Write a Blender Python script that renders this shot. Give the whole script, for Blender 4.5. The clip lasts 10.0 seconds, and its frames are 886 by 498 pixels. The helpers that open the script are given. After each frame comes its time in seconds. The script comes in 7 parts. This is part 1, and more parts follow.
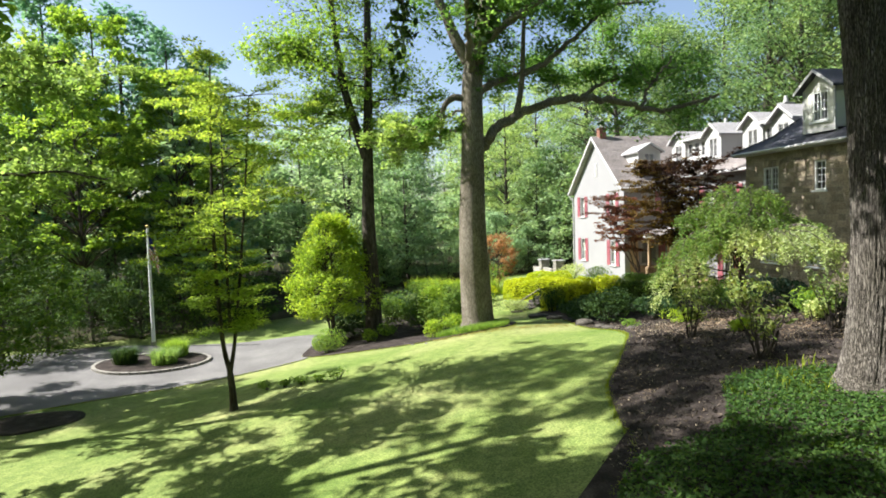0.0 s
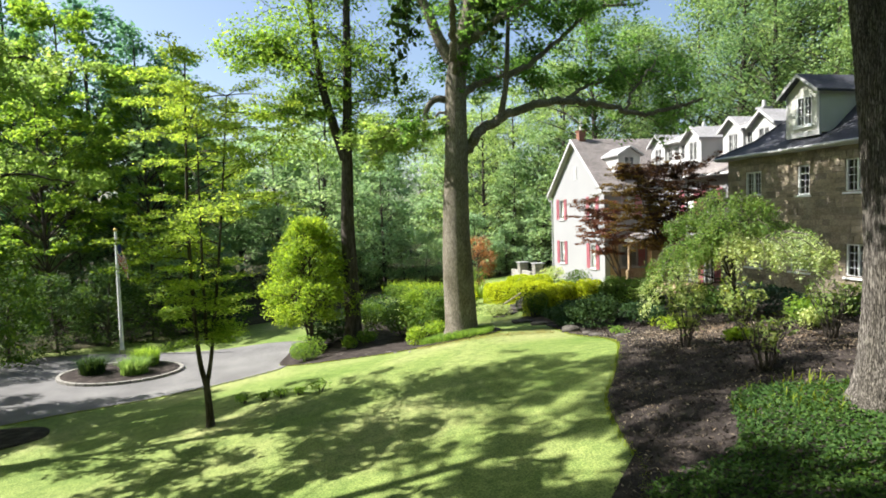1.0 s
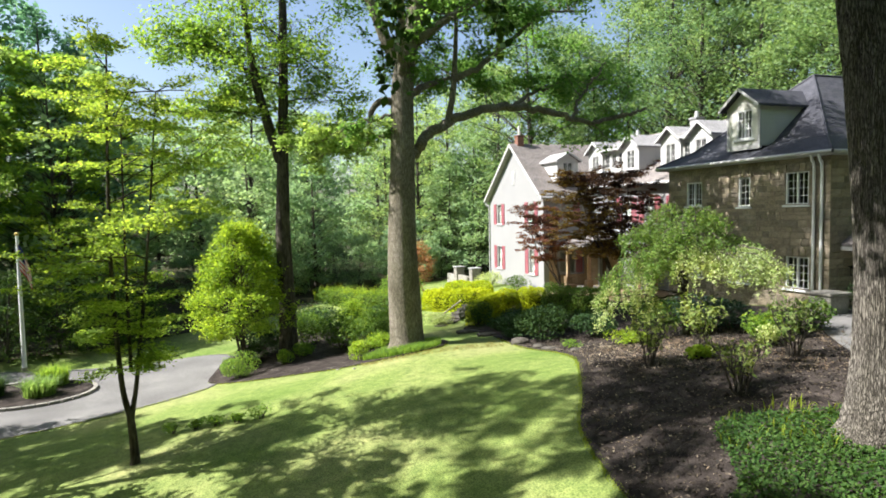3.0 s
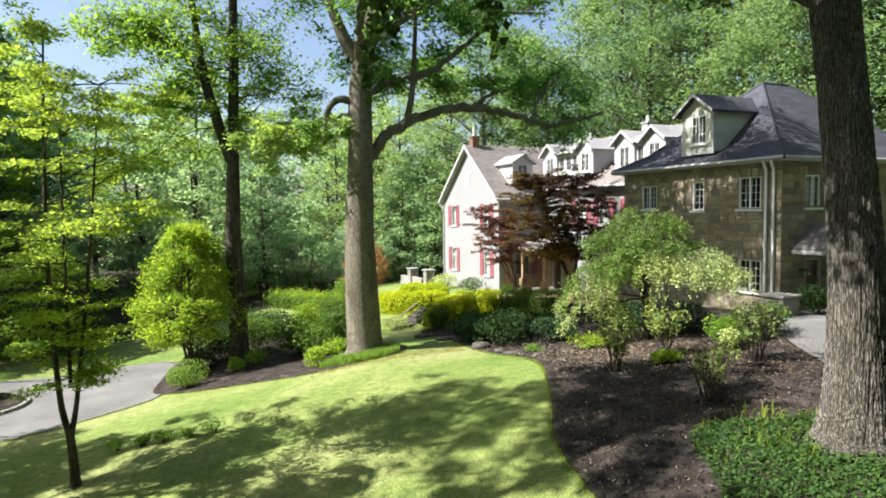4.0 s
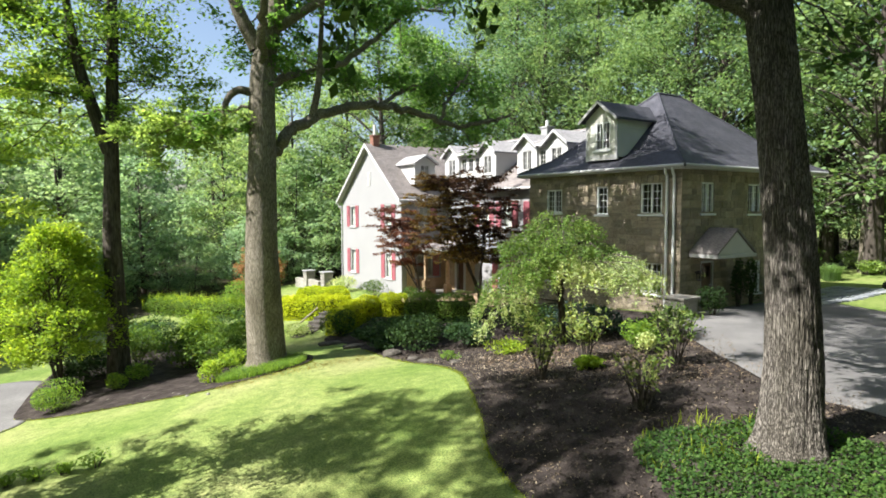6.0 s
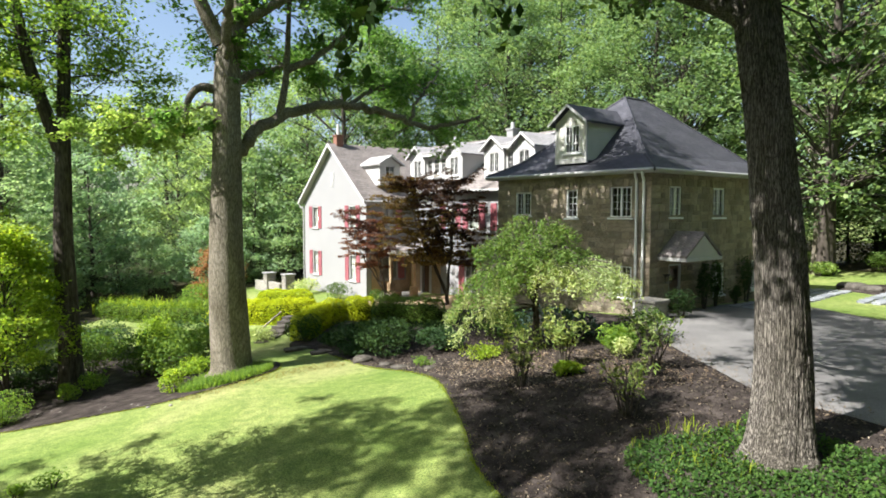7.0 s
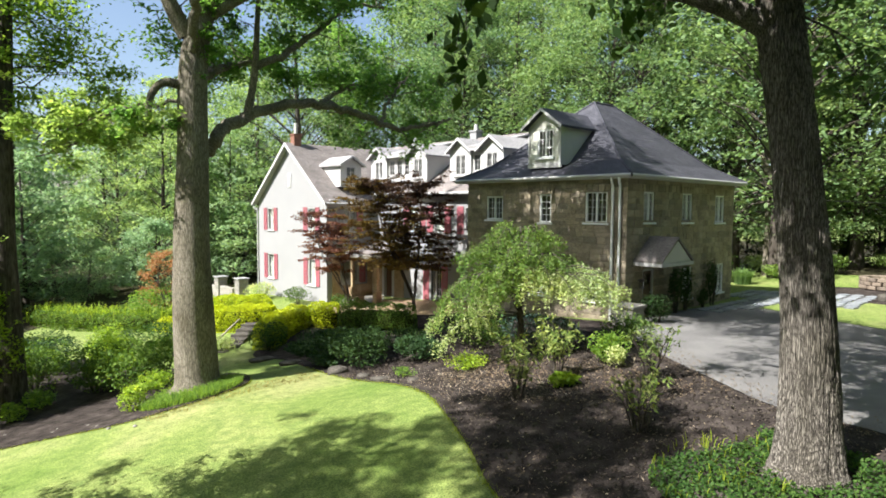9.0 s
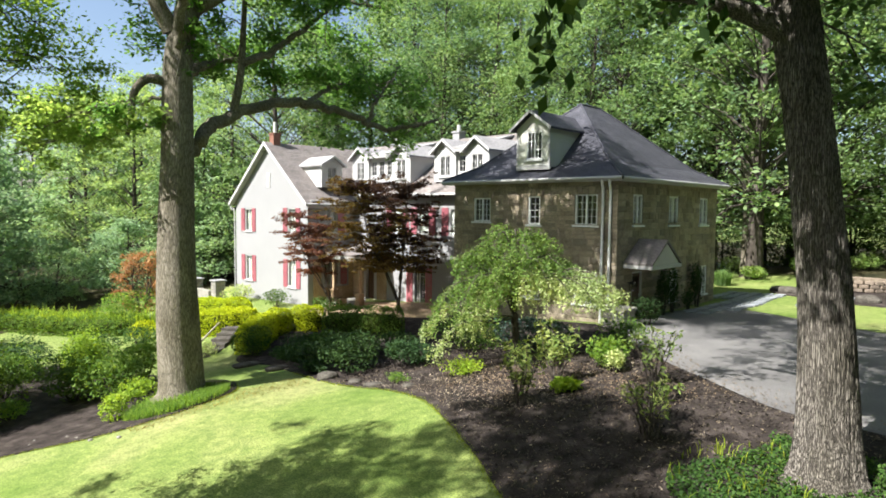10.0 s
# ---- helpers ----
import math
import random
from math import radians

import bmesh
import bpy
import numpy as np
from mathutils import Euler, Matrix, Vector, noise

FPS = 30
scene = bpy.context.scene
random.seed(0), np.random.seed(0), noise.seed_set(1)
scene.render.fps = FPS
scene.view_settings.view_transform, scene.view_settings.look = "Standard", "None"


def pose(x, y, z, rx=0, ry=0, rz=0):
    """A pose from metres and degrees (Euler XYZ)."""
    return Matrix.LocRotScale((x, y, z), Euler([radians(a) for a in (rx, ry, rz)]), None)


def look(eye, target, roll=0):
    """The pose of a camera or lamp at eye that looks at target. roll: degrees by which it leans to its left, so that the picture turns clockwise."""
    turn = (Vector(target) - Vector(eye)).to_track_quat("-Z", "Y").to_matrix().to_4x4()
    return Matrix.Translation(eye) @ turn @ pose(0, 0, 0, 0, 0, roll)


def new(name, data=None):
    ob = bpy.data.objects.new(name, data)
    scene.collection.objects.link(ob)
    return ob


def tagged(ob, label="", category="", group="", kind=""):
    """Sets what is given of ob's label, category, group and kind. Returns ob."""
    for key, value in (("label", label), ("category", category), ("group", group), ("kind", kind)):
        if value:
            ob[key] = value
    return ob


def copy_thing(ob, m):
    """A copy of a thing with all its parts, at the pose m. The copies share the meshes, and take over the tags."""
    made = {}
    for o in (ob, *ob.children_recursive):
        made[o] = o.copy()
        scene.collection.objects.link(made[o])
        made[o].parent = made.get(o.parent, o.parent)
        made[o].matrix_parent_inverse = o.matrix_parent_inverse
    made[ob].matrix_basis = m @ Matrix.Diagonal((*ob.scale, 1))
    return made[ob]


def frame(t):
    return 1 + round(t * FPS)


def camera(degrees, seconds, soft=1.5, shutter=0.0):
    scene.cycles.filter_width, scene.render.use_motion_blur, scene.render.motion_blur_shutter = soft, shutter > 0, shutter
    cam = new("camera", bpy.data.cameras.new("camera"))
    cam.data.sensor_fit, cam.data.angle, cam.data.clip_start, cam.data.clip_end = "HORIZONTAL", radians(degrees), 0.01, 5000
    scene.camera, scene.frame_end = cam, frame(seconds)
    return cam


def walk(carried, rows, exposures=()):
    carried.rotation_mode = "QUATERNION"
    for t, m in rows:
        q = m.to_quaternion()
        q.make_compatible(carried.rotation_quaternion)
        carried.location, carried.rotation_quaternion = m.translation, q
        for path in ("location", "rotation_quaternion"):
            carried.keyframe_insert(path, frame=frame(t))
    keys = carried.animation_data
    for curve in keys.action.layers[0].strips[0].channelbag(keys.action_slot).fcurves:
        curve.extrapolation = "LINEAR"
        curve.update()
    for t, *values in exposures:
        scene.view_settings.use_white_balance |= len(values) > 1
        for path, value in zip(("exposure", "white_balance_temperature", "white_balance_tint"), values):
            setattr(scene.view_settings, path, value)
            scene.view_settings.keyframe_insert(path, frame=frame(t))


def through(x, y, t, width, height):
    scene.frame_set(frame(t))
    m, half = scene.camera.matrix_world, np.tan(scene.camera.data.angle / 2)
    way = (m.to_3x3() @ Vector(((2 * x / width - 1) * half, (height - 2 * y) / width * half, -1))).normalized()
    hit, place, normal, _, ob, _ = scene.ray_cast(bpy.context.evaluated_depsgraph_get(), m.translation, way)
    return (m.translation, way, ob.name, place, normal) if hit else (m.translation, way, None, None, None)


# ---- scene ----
cam = camera(71.4, 10.0, soft=1.8)
PATH = [
    (0, (20.206, -20.074, 3.354), (18.232, -19.771, 3.248), -1.8),
    (0.5, (19.826, -20.261, 3.444), (17.858, -19.919, 3.338), -1.7),
    (1, (19.435, -20.417, 3.555), (17.477, -20.027, 3.447), -1.7),
    (1.5, (19.089, -20.567, 3.669), (17.142, -20.126, 3.559), -1.6),
    (2, (18.726, -20.706, 3.78), (16.791, -20.216, 3.669), -1.5),
    (2.5, (18.371, -20.845, 3.895), (16.452, -20.294, 3.78), -1.3),
    (4, (17.366, -21.249, 4.091), (15.528, -20.469, 3.97), -0.8),
    (4.5, (17.039, -21.335, 4.149), (15.236, -20.477, 4.026), -0.7),
    (5, (16.713, -21.43, 4.183), (14.955, -20.484, 4.059), -0.5),
    (5.5, (16.391, -21.525, 4.193), (14.681, -20.496, 4.067), -0.3),
    (7, (15.408, -21.867, 4.335), (13.821, -20.656, 4.208), 0.1),
    (7.5, (15.077, -22.017, 4.388), (13.531, -20.755, 4.26), 0.2),
    (8, (14.736, -22.199, 4.454), (13.218, -20.903, 4.325), 0.2),
    (8.5, (14.369, -22.319, 4.493), (12.876, -20.995, 4.364), 0.3),
    (9, (13.988, -22.49, 4.535), (12.521, -21.136, 4.407), 0.4),
    (9.5, (13.587, -22.661, 4.592), (12.151, -21.275, 4.464), 0.5),
    (10, (13.192, -22.815, 4.607), (11.791, -21.394, 4.48), 0.6),
]
walk(cam, [(t, look(eye, target, roll)) for t, eye, target, roll in PATH])

# ---- light ----
SUN_AZ = math.atan2(-0.25, -0.968)
SUN_EL = radians(48)
world = bpy.data.worlds.new("sky")
scene.world = world
world.use_nodes = True
wn = world.node_tree.nodes
sky = wn.new("ShaderNodeTexSky")
sky.sky_type = "NISHITA"
sky.sun_disc = False
sky.sun_elevation, sky.sun_rotation = SUN_EL, SUN_AZ
sky.dust_density = 2.0
world.node_tree.links.new(sky.outputs[0], wn["Background"].inputs[0])
wn["Background"].inputs[1].default_value = 0.070
sun = new("sun", bpy.data.lights.new("sun", "SUN"))
sun.data.energy, sun.data.angle, sun.data.color = 5.0, radians(0.53), (1.0, 0.965, 0.92)
sun.matrix_world = look((math.sin(SUN_AZ) * 60, math.cos(SUN_AZ) * 60, 60 * math.tan(SUN_EL)), (0, 0, 0))
scene.view_settings.exposure = 1.58


# ---- materials ----
def shader(name):
    m = bpy.data.materials.new(name)
    m.use_nodes = True
    return m, m.node_tree.nodes, m.node_tree.links, m.node_tree.nodes["Principled BSDF"]


def ramp(nodes, links, fac, stops):
    r = nodes.new("ShaderNodeValToRGB")
    el = r.color_ramp.elements
    while len(el) < len(stops):
        el.new(0.5)
    for e, (p, c) in zip(el, stops):
        e.position, e.color = p, (*c, 1)
    links.new(fac, r.inputs[0])
    return r.outputs[0]


def noise_tex(nodes, links, scale, detail=4, coords="Object", stretch=(1, 1, 1)):
    tc = nodes.new("ShaderNodeTexCoord")
    mp = nodes.new("ShaderNodeMapping")
    mp.inputs["Scale"].default_value = stretch
    links.new(tc.outputs[coords], mp.inputs[0])
    n = nodes.new("ShaderNodeTexNoise")
    n.inputs["Scale"].default_value, n.inputs["Detail"].default_value = scale, detail
    links.new(mp.outputs[0], n.inputs["Vector"])
    return n.outputs["Fac"]


def mix_rgb(nodes, links, fac, a, b, mode="MIX"):
    x = nodes.new("ShaderNodeMix")
    x.data_type, x.blend_type = "RGBA", mode
    if isinstance(fac, float):
        x.inputs[0].default_value = fac
    else:
        links.new(fac, x.inputs[0])
    for sock, v in ((x.inputs[6], a), (x.inputs[7], b)):
        if isinstance(v, tuple):
            sock.default_value = (*v, 1)
        else:
            links.new(v, sock)
    return x.outputs[2]


def surface(name, stops, scale, rough=0.85, bump=0.3, bump_scale=40, fine=None, metal=0.0, stretch=(1, 1, 1), dist=0.02, piece=0.0, coat=0.0):
    """A colour that wanders between the stops at one scale, finer grain, and relief."""
    m, nodes, links, b = shader(name)
    col = ramp(nodes, links, noise_tex(nodes, links, scale, 5, stretch=stretch), stops)
    if fine:
        f = ramp(nodes, links, noise_tex(nodes, links, fine, 3, stretch=stretch), [(0.3, (0.55, 0.55, 0.55)), (0.7, (1.35, 1.35, 1.35))])
        col = mix_rgb(nodes, links, 1.0, col, f, "MULTIPLY")
    if piece:
        oi = nodes.new("ShaderNodeObjectInfo")
        g = nodes.new("ShaderNodeNewGeometry")
        add = nodes.new("ShaderNodeMath")
        links.new(oi.outputs["Random"], add.inputs[0])
        links.new(g.outputs["Random Per Island"], add.inputs[1])
        fr = nodes.new("ShaderNodeMath")
        fr.operation = "FRACT"
        links.new(add.outputs[0], fr.inputs[0])
        v = ramp(nodes, links, fr.outputs[0], [(0.0, (1 - piece,) * 3), (0.5, (1.0, 0.98, 0.94)), (1.0, (1 + piece, 1 + piece * 0.9, 1 + piece * 0.7))])
        col = mix_rgb(nodes, links, 1.0, col, v, "MULTIPLY")
    links.new(col, b.inputs["Base Color"])
    b.inputs["Roughness"].default_value, b.inputs["Metallic"].default_value = rough, metal
    b.inputs["Specular IOR Level"].default_value = 0.12 if rough > 0.82 else 0.4
    if bump:
        bp = nodes.new("ShaderNodeBump")
        bp.inputs["Strength"].default_value, bp.inputs["Distance"].default_value = bump, dist
        links.new(noise_tex(nodes, links, bump_scale, 6, stretch=stretch), bp.inputs["Height"])
        links.new(bp.outputs[0], b.inputs["Normal"])
    return m


def leaf_material(name, dark, mid, light, through=0.45, rough=0.68, glow=(1.5, 1.35, 0.6)):
    """Leaves: each its own tint, shining through against the sun."""
    m, nodes, links, b = shader(name)
    g = nodes.new("ShaderNodeNewGeometry")
    oi = nodes.new("ShaderNodeObjectInfo")
    col = ramp(nodes, links, g.outputs["Random Per Island"], [(0.0, dark), (0.5, mid), (1.0, light)])
    shift = ramp(nodes, links, oi.outputs["Random"], [(0.0, (0.82, 0.88, 0.9)), (1.0, (1.15, 1.1, 0.95))])
    col = mix_rgb(nodes, links, 1.0, col, shift, "MULTIPLY")
    big = ramp(nodes, links, noise_tex(nodes, links, 0.5, 2), [(0.3, (0.8, 0.85, 0.9)), (0.7, (1.15, 1.1, 1.0))])
    col = mix_rgb(nodes, links, 1.0, col, big, "MULTIPLY")
    links.new(col, b.inputs["Base Color"])
    b.inputs["Roughness"].default_value = rough
    b.inputs["Specular IOR Level"].default_value = 0.2
    t = nodes.new("ShaderNodeBsdfTranslucent")
    warm = mix_rgb(nodes, links, 1.0, col, glow, "MULTIPLY")
    links.new(warm, t.inputs[0])
    mx = nodes.new("ShaderNodeMixShader")
    mx.inputs[0].default_value = through
    links.new(b.outputs[0], mx.inputs[1])
    links.new(t.outputs[0], mx.inputs[2])
    links.new(mx.outputs[0], nodes["Material Output"].inputs[0])
    return m


def lawn_material():
    """Mown grass: drier and greener drifts, tufts and blades."""
    m, nodes, links, p = shader("lawn_grass")
    col = ramp(nodes, links, noise_tex(nodes, links, 0.22, 4), [(0.3, (0.108, 0.166, 0.035)), (0.52, (0.16, 0.208, 0.06)), (0.72, (0.23, 0.246, 0.102))])
    tuft = ramp(nodes, links, noise_tex(nodes, links, 3.2, 5), [(0.3, (0.72, 0.78, 0.7)), (0.7, (1.25, 1.18, 1.2))])
    blade = ramp(nodes, links, noise_tex(nodes, links, 22, 4), [(0.3, (0.5, 0.55, 0.5)), (0.7, (1.45, 1.4, 1.4))])
    col = mix_rgb(nodes, links, 1.0, mix_rgb(nodes, links, 1.0, col, tuft, "MULTIPLY"), blade, "MULTIPLY")
    links.new(col, p.inputs["Base Color"])
    p.inputs["Roughness"].default_value = 0.85
    p.inputs["Specular IOR Level"].default_value = 0.2
    bp = nodes.new("ShaderNodeBump")
    bp.inputs["Strength"].default_value, bp.inputs["Distance"].default_value = 0.7, 0.05
    links.new(noise_tex(nodes, links, 30, 6), bp.inputs["Height"])
    links.new(bp.outputs[0], p.inputs["Normal"])
    return m


M_LAWN = lawn_material()
M_MULCH = surface("bark_mulch", [(0.3, (0.018, 0.0148, 0.0132)), (0.55, (0.044, 0.036, 0.032)), (0.8, (0.096, 0.081, 0.073))], 2.2, 0.95, 0.8, 26, fine=34, dist=0.05)
M_FOREST = surface("forest_floor", [(0.3, (0.02, 0.022, 0.012)), (0.6, (0.045, 0.04, 0.02)), (0.8, (0.05, 0.07, 0.02))], 0.8, 0.95, 0.8, 12, fine=9, dist=0.1)
M_ASPHALT = surface("worn_asphalt", [(0.3, (0.113, 0.110, 0.109)), (0.55, (0.147, 0.144, 0.142)), (0.8, (0.188, 0.184, 0.178))], 0.5, 0.9, 0.4, 120, fine=50, dist=0.01)
M_FLAG = surface("bluestone", [(0.3, (0.16, 0.18, 0.205)), (0.6, (0.215, 0.235, 0.26)), (0.8, (0.27, 0.28, 0.29))], 2.0, 0.8, 0.4, 30, fine=20, piece=0.2)
M_KERB = surface("kerb_stone", [(0.3, (0.210, 0.203, 0.189)), (0.7, (0.294, 0.287, 0.266))], 4, 0.85, 0.4, 30, fine=30, piece=0.15)
M_PITSTONE = surface("ring_stone", [(0.3, (0.13, 0.105, 0.085)), (0.7, (0.22, 0.185, 0.155))], 4, 0.9, 0.5, 30, fine=30, piece=0.25)
M_ROCK = surface("garden_rock", [(0.3, (0.05, 0.045, 0.038)), (0.6, (0.10, 0.092, 0.08)), (0.8, (0.16, 0.15, 0.13))], 3, 0.9, 0.7, 14, fine=20, dist=0.05)
def bark_material(name, groove, plate, pale, plates, long, relief):
    """Bark: long plates parted by dark, narrow grooves, greyer and browner drifts."""
    m, nodes, links, b = shader(name)
    tc = nodes.new("ShaderNodeTexCoord")
    mp = nodes.new("ShaderNodeMapping")
    mp.inputs["Scale"].default_value = (1, 1, long)
    links.new(tc.outputs["Object"], mp.inputs[0])
    warp = nodes.new("ShaderNodeTexNoise")
    warp.inputs["Scale"].default_value, warp.inputs["Detail"].default_value = plates * 0.4, 3
    links.new(mp.outputs[0], warp.inputs["Vector"])
    shift = nodes.new("ShaderNodeVectorMath")
    shift.operation = "MULTIPLY_ADD"
    shift.inputs[1].default_value = (1.6 / plates,) * 3
    links.new(warp.outputs["Color"], shift.inputs[0])
    links.new(mp.outputs[0], shift.inputs[2])
    cell = nodes.new("ShaderNodeTexVoronoi")
    cell.feature = "DISTANCE_TO_EDGE"
    cell.inputs["Scale"].default_value = plates
    links.new(shift.outputs[0], cell.inputs["Vector"])
    col = ramp(nodes, links, cell.outputs["Distance"], [(0.02, groove), (0.16, plate), (0.4, pale)])
    drift = ramp(nodes, links, noise_tex(nodes, links, 1.6, 4, stretch=(1, 1, 0.5)), [(0.3, (0.72, 0.70, 0.62)), (0.7, (1.25, 1.22, 1.2))])
    col = mix_rgb(nodes, links, 1.0, col, drift, "MULTIPLY")
    grain = ramp(nodes, links, noise_tex(nodes, links, 38, 4, stretch=(1, 1, 0.4)), [(0.3, (0.65, 0.65, 0.65)), (0.7, (1.3, 1.3, 1.3))])
    links.new(mix_rgb(nodes, links, 1.0, col, grain, "MULTIPLY"), b.inputs["Base Color"])
    b.inputs["Roughness"].default_value = 0.95
    b.inputs["Specular IOR Level"].default_value = 0.2
    height = nodes.new("ShaderNodeMapRange")
    height.inputs[2].default_value = 0.22
    links.new(cell.outputs["Distance"], height.inputs[0])
    bp = nodes.new("ShaderNodeBump")
    bp.inputs["Strength"].default_value, bp.inputs["Distance"].default_value = 1.0, relief
    links.new(height.outputs[0], bp.inputs["Height"])
    links.new(bp.outputs[0], b.inputs["Normal"])
    return m


M_BARK = bark_material("furrowed_bark", (0.052, 0.047, 0.041), (0.162, 0.150, 0.134), (0.205, 0.193, 0.174), 38, 0.03, 0.02)
M_OAKBARK = bark_material("oak_bark", (0.12, 0.108, 0.086), (0.205, 0.188, 0.155), (0.265, 0.245, 0.208), 22, 0.14, 0.012)
M_DARKBARK = surface("dark_bark", [(0.3, (0.035, 0.029, 0.024)), (0.7, (0.11, 0.096, 0.082))], 6, 0.95, 0.8, 14, fine=20, stretch=(1, 1, 0.2), dist=0.03)
M_STONE = surface("fieldstone", [(0.25, (0.225, 0.185, 0.136)), (0.5, (0.285, 0.244, 0.188)), (0.75, (0.345, 0.305, 0.246))], 1.3, 0.9, 0.5, 18, fine=24, dist=0.02, piece=0.26)
M_MORTAR = surface("lime_mortar", [(0.3, (0.22, 0.195, 0.152)), (0.7, (0.28, 0.248, 0.198))], 3, 0.95, 0.4, 60, fine=40)
M_STUCCO = surface("white_stucco", [(0.2, (0.25, 0.252, 0.258)), (0.6, (0.266, 0.268, 0.274)), (0.85, (0.278, 0.28, 0.286))], 0.6, 0.85, 0.2, 45, fine=None, dist=0.008)

M_TANSTONE = surface("tan_stone", [(0.3, (0.304, 0.216, 0.136)), (0.6, (0.400, 0.304, 0.208)), (0.8, (0.464, 0.376, 0.280))], 1.5, 0.9, 0.4, 20, fine=20, piece=0.25)
M_WHITE = surface("white_paint", [(0.2, (0.38, 0.38, 0.378)), (0.7, (0.43, 0.43, 0.427))], 1.5, 0.5, 0.08, 30)
# the same white paint, raised in colour for parts that stand in shade
M_LIFTWHITE = surface("lifted_white_paint", [(0.2, (0.70, 0.71, 0.71)), (0.7, (0.78, 0.79, 0.79))], 1.5, 0.5, 0.08, 30)
M_CREAM = surface("cream_paint", [(0.2, (0.484, 0.491, 0.437)), (0.7, (0.562, 0.562, 0.507))], 1.5, 0.55, 0.08, 30)
M_RED = surface("red_shutter_paint", [(0.2, (0.31, 0.09, 0.115)), (0.7, (0.37, 0.12, 0.145))], 2, 0.5, 0.1, 30)
M_ROOF = surface("slate_shingle", [(0.25, (0.035, 0.037, 0.048)), (0.55, (0.049, 0.051, 0.066)), (0.8, (0.068, 0.070, 0.087))], 0.9, 0.75, 0.6, 9, fine=12, stretch=(1, 1, 3), dist=0.03, piece=0.18)
M_ROOF2 = surface("weathered_shingle", [(0.25, (0.14, 0.126, 0.122)), (0.55, (0.185, 0.168, 0.163)), (0.8, (0.23, 0.21, 0.205))], 0.9, 0.8, 0.6, 9, fine=12, stretch=(1, 1, 3), dist=0.03, piece=0.12)
M_PALEROOF = surface("pale_dormer_shingle", [(0.25, (0.24, 0.235, 0.24)), (0.55, (0.29, 0.285, 0.29)), (0.8, (0.34, 0.333, 0.336))], 0.9, 0.8, 0.5, 9, fine=12, stretch=(1, 1, 3), dist=0.02)
M_BRICK = surface("chimney_brick", [(0.3, (0.19, 0.095, 0.07)), (0.7, (0.28, 0.15, 0.115))], 6, 0.9, 0.5, 30, fine=20, piece=0.25)
M_STEEL = surface("painted_steel", [(0.3, (0.6, 0.61, 0.62)), (0.7, (0.7, 0.71, 0.72))], 2, 0.35, 0.02, 30, metal=0.6)
M_DARKMETAL = surface("dark_bronze", [(0.3, (0.03, 0.03, 0.028)), (0.7, (0.05, 0.048, 0.045))], 4, 0.45, 0.05, 30, metal=0.5)
M_WOOD = surface("dark_door_wood", [(0.3, (0.06, 0.03, 0.018)), (0.7, (0.12, 0.06, 0.035))], 3, 0.5, 0.2, 20, stretch=(1, 1, 0.1))
M_TEAK = surface("grey_timber", [(0.3, (0.2, 0.17, 0.13)), (0.7, (0.32, 0.28, 0.22))], 3, 0.8, 0.3, 30)
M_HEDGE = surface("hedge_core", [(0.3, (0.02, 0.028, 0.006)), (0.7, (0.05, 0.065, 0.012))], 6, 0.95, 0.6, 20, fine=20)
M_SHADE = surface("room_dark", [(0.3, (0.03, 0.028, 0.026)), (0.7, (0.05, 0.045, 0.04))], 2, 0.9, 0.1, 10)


def glass_material():
    m, nodes, links, b = shader("window_glass")
    b.inputs["Base Color"].default_value = (0.72, 0.76, 0.76, 1)
    b.inputs["Roughness"].default_value = 0.02
    b.inputs["Transmission Weight"].default_value = 1.0
    b.inputs["IOR"].default_value = 1.5
    return m


M_GLASS = glass_material()
L_OAK = leaf_material("oak_leaf", (0.10, 0.195, 0.055), (0.165, 0.295, 0.085), (0.25, 0.40, 0.125), 0.55, glow=(1.35, 1.35, 0.75))
L_SPRUCE = leaf_material("blue_spruce_needles", (0.03, 0.065, 0.055), (0.05, 0.095, 0.085), (0.085, 0.14, 0.13), 0.2)
L_DRY = leaf_material("dry_grass", (0.17, 0.17, 0.06), (0.26, 0.23, 0.10), (0.34, 0.30, 0.15), 0.3)
# darker copy of the oak leaf, with canopy shade put into its colour
L_NEAR = leaf_material("near_tree_leaf_shaded", (0.04, 0.09, 0.03), (0.07, 0.135, 0.042), (0.11, 0.19, 0.06), 0.25)
L_MAPLE = leaf_material("maple_leaf", (0.10, 0.195, 0.045), (0.17, 0.295, 0.06), (0.27, 0.39, 0.09), 0.58, glow=(1.5, 1.4, 0.7))
L_LIME = leaf_material("lime_leaf", (0.16, 0.27, 0.03), (0.255, 0.39, 0.045), (0.38, 0.50, 0.085), 0.5)
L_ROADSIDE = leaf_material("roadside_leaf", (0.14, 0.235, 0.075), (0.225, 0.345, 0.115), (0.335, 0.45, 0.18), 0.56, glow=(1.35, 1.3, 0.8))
L_SHRUB = leaf_material("border_shrub_leaf", (0.05, 0.115, 0.018), (0.095, 0.18, 0.03), (0.17, 0.265, 0.05), 0.4)
L_LIMETREE = leaf_material("lime_tree_leaf", (0.15, 0.26, 0.035), (0.24, 0.37, 0.05), (0.36, 0.48, 0.095), 0.55)
L_SAPLING = leaf_material("locust_leaf", (0.175, 0.285, 0.06), (0.285, 0.405, 0.09), (0.41, 0.52, 0.15), 0.62)
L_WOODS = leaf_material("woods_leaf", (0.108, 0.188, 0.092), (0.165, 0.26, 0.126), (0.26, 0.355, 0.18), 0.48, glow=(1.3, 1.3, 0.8))
